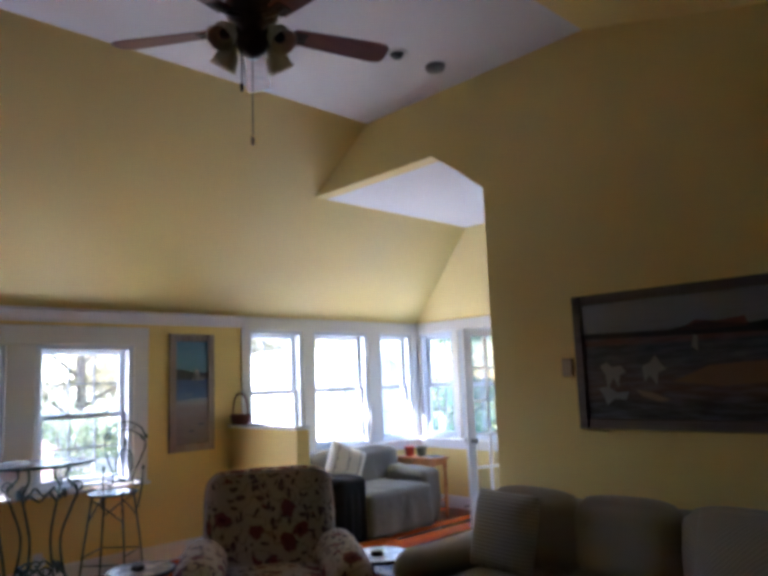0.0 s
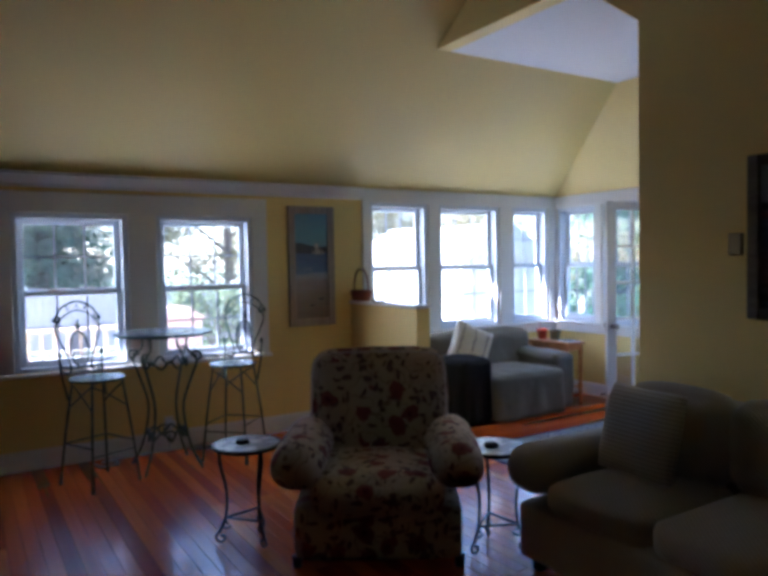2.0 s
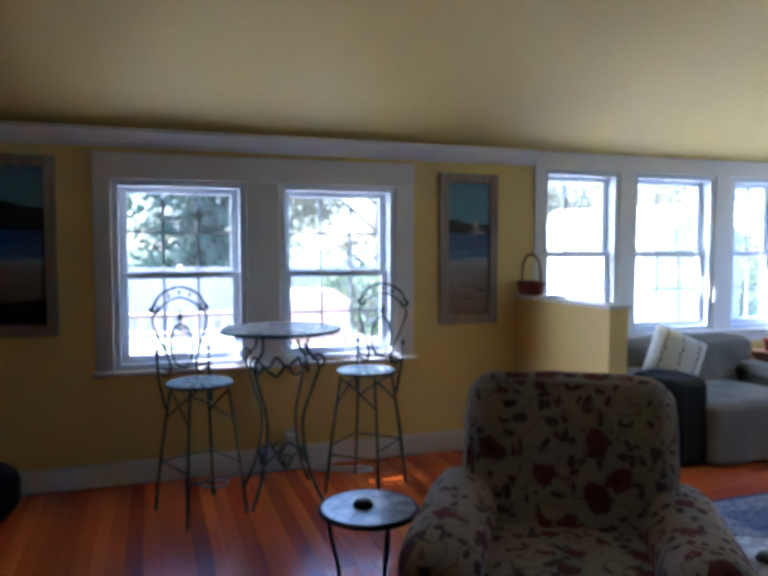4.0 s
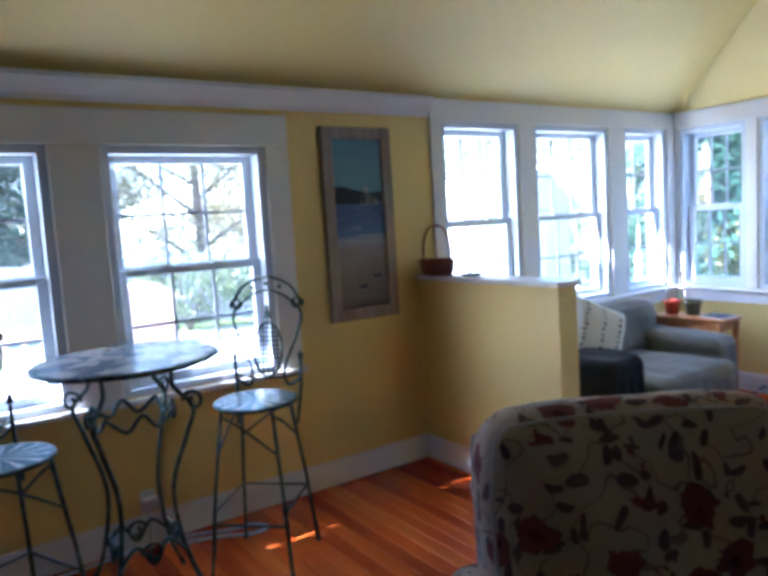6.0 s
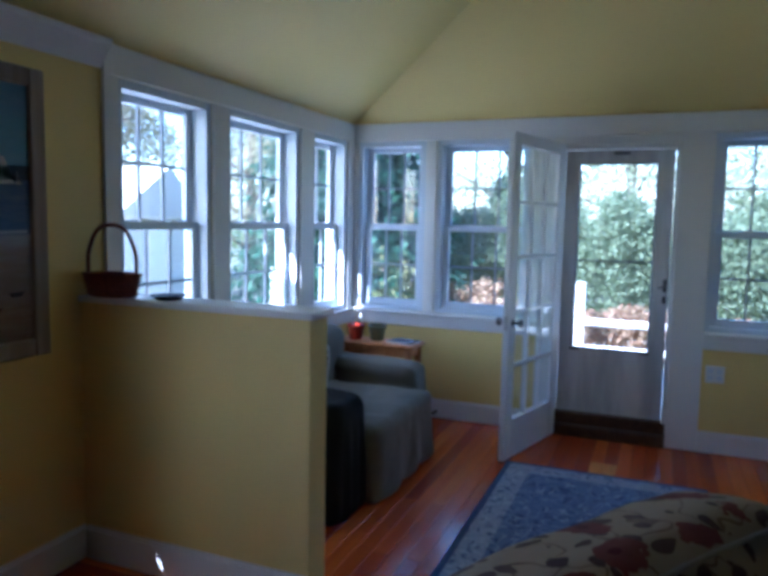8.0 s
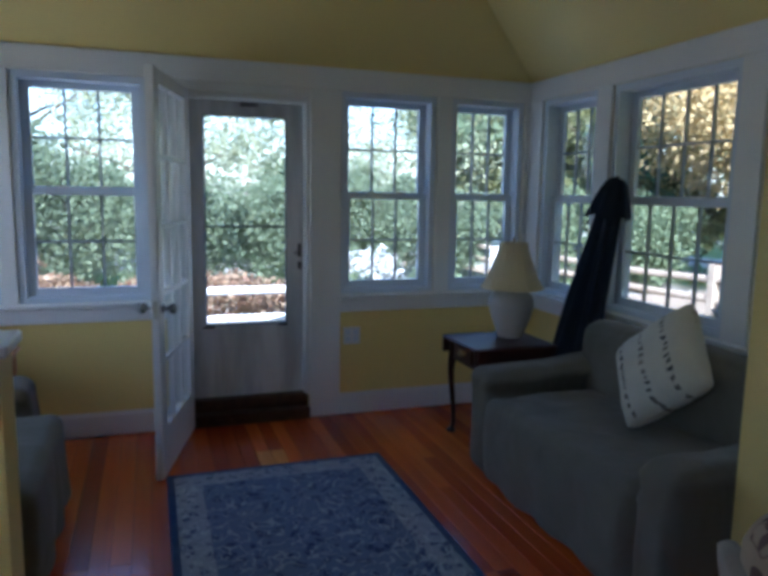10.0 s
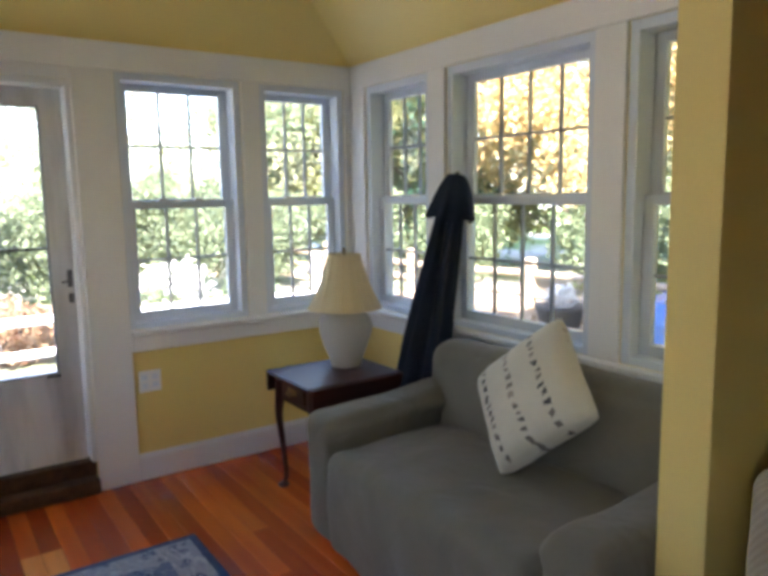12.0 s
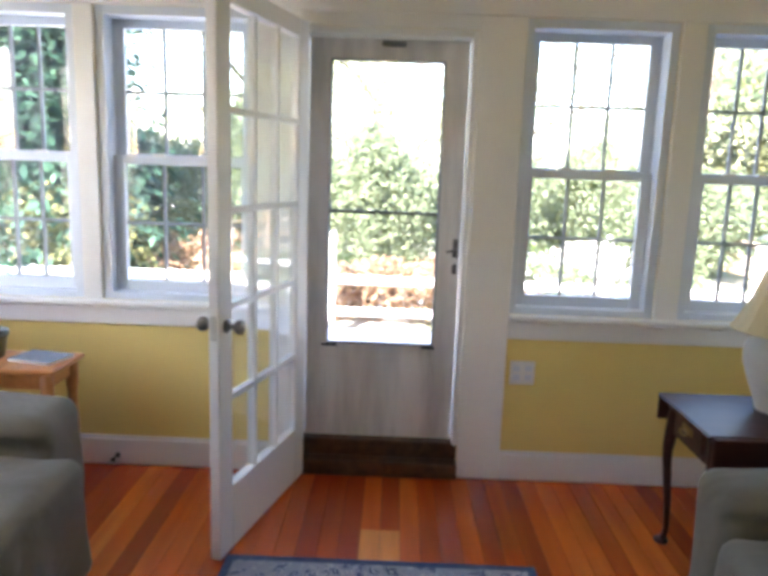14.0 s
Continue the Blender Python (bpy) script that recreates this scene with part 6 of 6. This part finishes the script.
# ---- plants
def leaves(bm, n, center, radii, size, rng, droop=0.0, hollow=0.45):
    cx, cy, cz = center
    for _ in range(n):
        d = Vector((rng.gauss(0, 1), rng.gauss(0, 1), rng.gauss(0, 1))).normalized()
        r = hollow + (1 - hollow) * rng.random() ** 0.5
        lump = 0.78 + 0.34 * noise.noise(d * 2.3 + Vector((cx, cy, cz)))
        p = Vector((cx + d.x * radii[0] * r * lump, cy + d.y * radii[1] * r * lump, cz + d.z * radii[2] * r * lump))
        a = Vector((rng.gauss(0, 1), rng.gauss(0, 1), rng.gauss(0, 0.6) - droop)).normalized()
        b = a.cross(Vector((rng.gauss(0, 1), rng.gauss(0, 1), rng.gauss(0, 1)))).normalized()
        s = size * (0.6 + 0.8 * rng.random())
        v = [bm.verts.new(p), bm.verts.new(p + a * s * 0.5 + b * s * 0.28), bm.verts.new(p + a * s), bm.verts.new(p + a * s * 0.5 - b * s * 0.28)]
        bm.faces.new(v)


BARK = wood("grey-brown bark", (0.07, 0.055, 0.045), (0.19, 0.15, 0.12), 0.9, 2)
GREEN = leafy("fresh green leaves", (0.13, 0.18, 0.10), (0.25, 0.30, 0.17))
YGREEN = leafy("yellow-green leaves", (0.11, 0.13, 0.05), (0.27, 0.27, 0.12))
GOLD = leafy("golden autumn leaves", (0.42, 0.33, 0.15), (0.66, 0.51, 0.26))
HEDGE = leafy("sunlit hedge leaves", (0.13, 0.175, 0.10), (0.24, 0.285, 0.17))
STRAW = leafy("pale straw-yellow autumn leaves", (0.20, 0.185, 0.10), (0.38, 0.345, 0.21))
PALEG = leafy("pale grey-green leaves", (0.26, 0.29, 0.17), (0.46, 0.47, 0.30))
DEEP = leafy("dark conifer needles", (0.02, 0.065, 0.04), (0.075, 0.16, 0.10))
RUST = leafy("red and orange autumn leaves", (0.24, 0.13, 0.08), (0.46, 0.34, 0.21))
WHITEL = leafy("white blossom", (0.62, 0.62, 0.58), (0.80, 0.80, 0.78))
rng = random.Random(7)


def tree(x, y, h, spread, material, label, n=34000, size=0.19, z0=-0.34, crown_low=0.35):
    t = thing("tree", pose(x, y, z0), label, "tree")
    bm = bmesh.new()
    lean = Vector((rng.uniform(-0.3, 0.3), rng.uniform(-0.3, 0.3), 0))
    tube(bm, curve_pts([(0, 0, -0.05), lean * 0.3 + Vector((0, 0, h * 0.35)), lean + Vector((0, 0, h * 0.85))], 6), 0.028 * h, 8, False, lambda f: 1 - 0.8 * f)
    tips = []
    for k in range(9):
        an = k * 2.4 + rng.random()
        zz = h * (crown_low + 0.5 * k / 9)
        st_ = lean * (zz / h) + Vector((0, 0, zz))
        en = st_ + Vector((math.cos(an) * spread * 0.7, math.sin(an) * spread * 0.7, h * rng.uniform(0.08, 0.22)))
        tube(bm, curve_pts([st_, st_.lerp(en, 0.5) + Vector((0, 0, 0.1)), en], 4), 0.009 * h, 6, False, lambda f: 1 - 0.8 * f)
        tips.append(en)
    part("trunk", bm, BARK, t, "", True)
    bm = bmesh.new()
    for en in tips:
        for _ in range(3):
            q = en + Vector((rng.gauss(0, spread * 0.3), rng.gauss(0, spread * 0.3), rng.gauss(0, h * 0.08)))
            leaves(bm, n // 28, q, (spread * 0.45, spread * 0.45, h * 0.13), size, rng, 0.3, 0.1)
    leaves(bm, n // 5, lean + Vector((0, 0, h * 0.85)), (spread * 0.6, spread * 0.6, h * 0.2), size, rng, 0.3, 0.1)
    tagged(part("crown", bm, material, t), kind="stuff")
    return t


def conifer(x, y, h, spread, label, z0=-0.34, n=9000, low=0.06):
    t = thing("conifer", pose(x, y, z0), label, "tree")
    bm = bmesh.new()
    tube(bm, [(0, 0, -0.05), (0, 0, h)], 0.02 * h, 8, False, lambda f: 1 - 0.9 * f)
    part("trunk", bm, BARK, t, "", True)
    bm = bmesh.new()
    per = 26
    tiers = n // (per * 14)
    for i in range(tiers):
        f = i / tiers
        z = h * (low + (1 - low) * f)
        rad = spread * (1 - f) ** 0.8 * rng.uniform(0.8, 1.15)
        for k in range(per // 2):
            an = rng.random() * math.tau
            rr = rad * rng.uniform(0.6, 1.1)
            for j in range(28):
                g = rng.random() ** 0.6
                p = Vector((math.cos(an) * rr * g, math.sin(an) * rr * g, z - 0.28 * rr * g + rng.gauss(0, 0.06)))
                p += Vector((rng.gauss(0, 0.09), rng.gauss(0, 0.09), 0))
                a = Vector((math.cos(an) + rng.gauss(0, 0.5), math.sin(an) + rng.gauss(0, 0.5), -0.4 + rng.gauss(0, 0.3))).normalized()
                b = a.cross(Vector((0, 0, 1))).normalized()
                s = rng.uniform(0.12, 0.22)
                bm.faces.new([bm.verts.new(p), bm.verts.new(p + a * s * 0.5 + b * s * 0.22), bm.verts.new(p + a * s), bm.verts.new(p + a * s * 0.5 - b * s * 0.22)])
    tagged(part("crown", bm, DEEP, t), kind="stuff")
    return t


def bush(x, y, rx, ry, h, material, label, n=2600, size=0.10, z0=-0.34, name="shrub"):
    t = thing(name, pose(x, y, z0), label, "shrub")
    bm = bmesh.new()
    for k in range(6):
        an = k * 1.05
        tube(bm, curve_pts([(0.03 * math.cos(an), 0.03 * math.sin(an), 0), (rx * 0.25 * math.cos(an), ry * 0.25 * math.sin(an), h * 0.4), (rx * 0.5 * math.cos(an), ry * 0.5 * math.sin(an), h * 0.8)], 4), 0.02, 5)
    part("stems", bm, BARK, t, "", True)
    bm = bmesh.new()
    leaves(bm, n // 2, (0, 0, h * 0.5), (rx, ry, h * 0.55), size, rng, 0.2, 0.3)
    for k in range(7):
        an = rng.random() * math.tau
        leaves(bm, n // 14, (math.cos(an) * rx * 0.6, math.sin(an) * ry * 0.6, h * rng.uniform(0.4, 0.95)), (rx * 0.45, ry * 0.45, h * 0.25), size, rng, 0.2, 0.1)
    tagged(part("foliage", bm, material, t), kind="stuff")
    return t


# north: beyond the deck
conifer(-4.2, 15.0, 9.5, 3.4, "tall dark green conifer behind the fence", n=90000)
conifer(-1.2, 19.0, 10.0, 2.8, "tall dark green conifer in the distance", n=9000)
tree(-8.5, 17.0, 8.0, 2.6, YGREEN, "broad yellow-green tree beyond the fence")
tree(0.8, 14.0, 7.5, 3.2, STRAW, "thin straw-yellow tree beyond the yard", n=36000, size=0.10, crown_low=0.08)
tree(5.0, 14.5, 8.0, 3.2, STRAW, "thin pale yellow tree beyond the yard", n=36000, size=0.10, crown_low=0.08)
tree(8.5, 12.5, 7.5, 3.0, STRAW, "straw-yellow tree behind the shed", n=26000, size=0.10, crown_low=0.08)
tree(11.5, 8.5, 7.5, 3.0, STRAW, "straw-yellow tree beyond the shed", n=26000, size=0.10, crown_low=0.08)
for x, y in ((-1.2, 9.6), (0.6, 9.2), (7.5, 8.0)):
    bush(x, y, 1.1, 0.8, 1.5, GREEN, "rounded green shrub by the fence")
# north-east corner
conifer(5.7, 2.7, 7.0, 2.5, "dense blue-green conifer near the corner", n=80000)
bush(4.9, 1.5, 1.1, 1.0, 1.5, YGREEN, "loose yellow-green shrub near the patio", 3400)
# east: low autumn cover, hedge and trees
for i, (x, y, h) in enumerate(((5.0, -0.4, 0.75), (5.1, -1.5, 0.7), (5.0, -2.5, 0.75), (5.6, 0.6, 0.9), (5.4, -3.4, 0.6))):
    bush(x, y, 0.8, 0.75, h, RUST, "low red and orange autumn shrub behind the fence", 2600, 0.085)
for x, y, h in ((7.6, 1.6, 2.5), (7.9, -0.2, 2.6), (7.4, -1.9, 2.35), (8.0, -3.6, 2.3), (8.6, -5.6, 2.2), (9.2, -7.6, 2.2)):
    bush(x, y, 1.35, 1.25, h, HEDGE, "tall leafy green hedge shrub", 30000, 0.075)
bush(6.2, -4.75, 1.0, 0.8, 1.0, WHITEL, "white flowering shrub in full sun", 1500, 0.10)
bush(6.35, -4.7, 0.95, 0.8, 0.85, GREEN, "low green shrub under white blossom", 2600, 0.09)
bush(4.6, -5.2, 0.8, 0.7, 0.75, GREEN, "low green shrub beside the patio", 2400, 0.09)
tree(13.0, 1.5, 8.0, 3.0, PALEG, "green tree behind the hedge", n=12000, size=0.10, crown_low=0.12)
tree(12.0, -1.6, 7.0, 2.8, PALEG, "pale yellow-green tree behind the hedge", n=12000, size=0.10, crown_low=0.12)
tree(14.0, -5.0, 7.5, 3.0, PALEG, "yellow-green tree behind the hedge", n=12000, size=0.10, crown_low=0.12)
tree(13.0, -9.0, 7.0, 2.8, PALEG, "green tree behind the hedge", n=12000, size=0.10, crown_low=0.12)
# south: golden trees and shrubs
for x, y, h in ((5.5, -13.5, 8.0), (1.5, -15.0, 9.0), (-2.0, -14.0, 8.0)):
    tree(x, y, h, 3.0, GOLD, "golden autumn tree beyond the rail fence", 26000, 0.12, crown_low=0.12)
tree(4.0, -17.5, 9.0, 3.0, STRAW, "pale yellow tree beyond the rail fence", n=14000)
conifer(8.5, -12.0, 8.0, 2.2, "dark green conifer beyond the rail fence", n=8000)
for x, y in ((6.6, -10.6), (3.4, -11.4), (1.5, -11.6), (-2.4, -13.0), (8.6, -9.6)):
    bush(x, y, 1.3, 1.0, 1.9, GREEN, "green shrub behind the rail fence", 16000, 0.085)

for x, y, h, mat, txt in ((10.5, -12.5, 7.0, YGREEN, "yellow-green"), (7.2, -15.0, 8.0, PALEG, "pale grey-green"), (13.5, -12.0, 7.0, GREEN, "green")):
    tree(x, y, h, 3.0, mat, txt + " tree beyond the rail fence", n=20000, crown_low=0.05)

# rail fences
RAILW = wood("weathered split cedar", (0.27, 0.21, 0.15), (0.42, 0.34, 0.25), 0.85, 0)
RAILP = paint("sunlit white rail paint", (0.70, 0.69, 0.66), 0.7, 0.15, 20)


def rail_fence(m, bays, span, heights, material, label, top):
    f = thing("rail_fence", m, label, "fence")
    for i in range(bays + 1):
        bm = bmesh.new()
        box(bm, i * span - 0.06, i * span + 0.06, -0.06, 0.06, -0.1, top, 0.012)
        part("post", bm, material, f)
    for i in range(bays):
        for z in heights:
            bm = bmesh.new()
            tube(bm, [(i * span - 0.08, 0.0, z + rng.uniform(-0.02, 0.02)), ((i + 0.5) * span, rng.uniform(-0.02, 0.02), z + rng.uniform(-0.02, 0.02)), ((i + 1) * span + 0.08, 0.0, z + rng.uniform(-0.02, 0.02))], 0.05, 7)
            part("rail", bm, material, f)
    return f


rail_fence(pose(4.05, -6.02, -0.34, 0, 0, 90), 2, 4.6, (0.30, 0.62), RAILP, "pale two-rail fence along the garden bed", 1.15)
rail_fence(pose(0.15, -8.6, -0.34, 0, 0, 4), 5, 2.4, (0.28, 0.54, 0.80), RAILW, "weathered three-rail split cedar fence", 1.02)

# parked blue car beyond the south window
BLUE = paint("blue car paint", (0.04, 0.14, 0.42), 0.2, 0.05, 60, 0.0, False)
car = thing("car", pose(-1.05, -8.65, -0.2, 0, 0, 90), "blue car parked on the sandy yard", "car")
bm = bmesh.new()
prism(bm, [(-2.1, 0.30), (2.1, 0.30), (2.12, 0.62), (1.95, 0.80), (1.05, 0.92), (0.55, 1.36), (-0.95, 1.40), (-1.60, 0.95), (-2.08, 0.88)], 1.66, Matrix.Translation((0, -0.83, 0)))
bmesh.ops.bevel(bm, geom=list(bm.edges), offset=0.05, segments=2, affect="EDGES")
part("body", bm, BLUE, car, "", True)
CARGLASS = paint("dark car glass", (0.05, 0.08, 0.11), 0.05, 0.1, 10, 0.0, False)
for sg in (-1, 1):
    bm = bmesh.new()
    prism(bm, [(-1.42, 0.95), (0.90, 0.95), (0.50, 1.30), (-0.90, 1.33)], 0.012, Matrix.Translation((0, sg * 0.835 - 0.006, 0)))
    part("side_window", bm, CARGLASS, car)
    for x in (-1.35, 1.32):
        bm = bmesh.new()
        lathe(bm, [(0.0, -0.10), (0.30, -0.10), (0.33, -0.06), (0.33, 0.06), (0.30, 0.10), (0.0, 0.10)], 24)
        bmesh.ops.transform(bm, matrix=Matrix.Translation((x, sg * 0.76, 0.33)) @ Matrix.Rotation(radians(90), 4, "X"), verts=bm.verts)
        wh = part("wheel", bm, BLACKISH, car, "", True)
        bm = bmesh.new()
        lathe(bm, [(0.0, -0.115), (0.19, -0.115), (0.20, 0.115), (0.0, 0.115)], 20)
        bmesh.ops.transform(bm, matrix=Matrix.Translation((x, sg * 0.76, 0.33)) @ Matrix.Rotation(radians(90), 4, "X"), verts=bm.verts)
        part("rim", bm, CHROME, wh, "", True)
urn = thing("planter", pose(1.45, -7.75, -0.2), "dark planter with white flowers on the yard", "planter")
bm = bmesh.new()
lathe(bm, [(0.0, 0.0), (0.18, 0.0), (0.27, 0.40), (0.30, 0.46), (0.25, 0.46), (0.0, 0.42)], 20)
part("tub", bm, paint("dark clay tub", (0.05, 0.045, 0.04), 0.7), urn, "", True)
bm = bmesh.new()
leaves(bm, 260, (0, 0, 0.56), (0.22, 0.22, 0.18), 0.07, rng)
part("flowers", bm, WHITEL, urn)

# ---------------------------------------------------------------- floor boards
floor = bpy.data.objects["floor"]
BW = 0.083
rb = random.Random(3)
shapes = {}


def board(x, y, length, along_x, patch=None):
    key = (round(length, 2), along_x, patch is not None)
    if key not in shapes:
        bm = bmesh.new()
        a, c, g = length / 2 - 0.0008, BW / 2 - 0.0006, 0.0011
        lx, ly = (a, c) if along_x else (c, a)
        top = [bm.verts.new((sx * (lx - g), sy * (ly - g), 0.0)) for sx, sy in ((-1, -1), (1, -1), (1, 1), (-1, 1))]
        mid = [bm.verts.new((sx * lx, sy * ly, -g)) for sx, sy in ((-1, -1), (1, -1), (1, 1), (-1, 1))]
        low = [bm.verts.new((sx * lx, sy * ly, -0.013)) for sx, sy in ((-1, -1), (1, -1), (1, 1), (-1, 1))]
        bm.faces.new(top)
        for q, r in ((mid, top), (low, mid)):
            for i in range(4):
                bm.faces.new((q[i], q[(i + 1) % 4], r[(i + 1) % 4], r[i]))
        me = bpy.data.meshes.new("board")
        bm.normal_update()
        bm.to_mesh(me)
        bm.free()
        me.materials.append(patch or (FLOOR if along_x else FLOOR_Y))
        shapes[key] = me
    ob = new("board", shapes[key])
    ob.location = (x, y, 0.0)
    ob.parent = floor


FLOOR_Y = wood("orange fir floor boards lengthwise", (0.50, 0.076, 0.008), (0.68, 0.135, 0.014), 0.26, 1, 0.8, 1.0, 0.38)
CUTS = [(1.2, 1.6), (0.7, 2.1), (1.9, 0.9), (2.8,), (1.5, 1.3), (0.55, 2.25)]
PATCH = wood("pale replaced fir board", (0.66, 0.21, 0.035), (0.82, 0.32, 0.07), 0.26, 0, 0.8, 0.0, 0.2)
y, i = SOUTH_Y, 0
while y < 0.0:
    x = XW
    if -2.19 < y + BW / 2 < -1.97:
        # short pale boards let in later
        for ln, mat in ((2.00, None), (0.27, PATCH), (0.54, None)):
            board(x + ln / 2, y + BW / 2, ln, True, mat)
            x += ln
        y += BW
        continue
    for ln in CUTS[rb.randrange(len(CUTS))]:
        ln = min(ln, 0.0 - x)
        if ln > 0.05:
            board(x + ln / 2, y + BW / 2, ln, True)
            x += ln
    if x < -0.02:
        board(x / 2, y + BW / 2, -x, True)
    y += BW
x = XW - BW
BOARD_WEST, BOARD_REAR = -8.4, -7.2
while x > BOARD_WEST:
    y = 0.0
    while y > BOARD_REAR + 0.05:
        ln = min(rb.choice((1.6, 2.2, 2.8, 3.4)), y - BOARD_REAR)
        if y - ln - BOARD_REAR < 0.3:
            ln = y - BOARD_REAR
        board(x + BW / 2, y - ln / 2, ln, False)
        y -= ln
    x -= BW
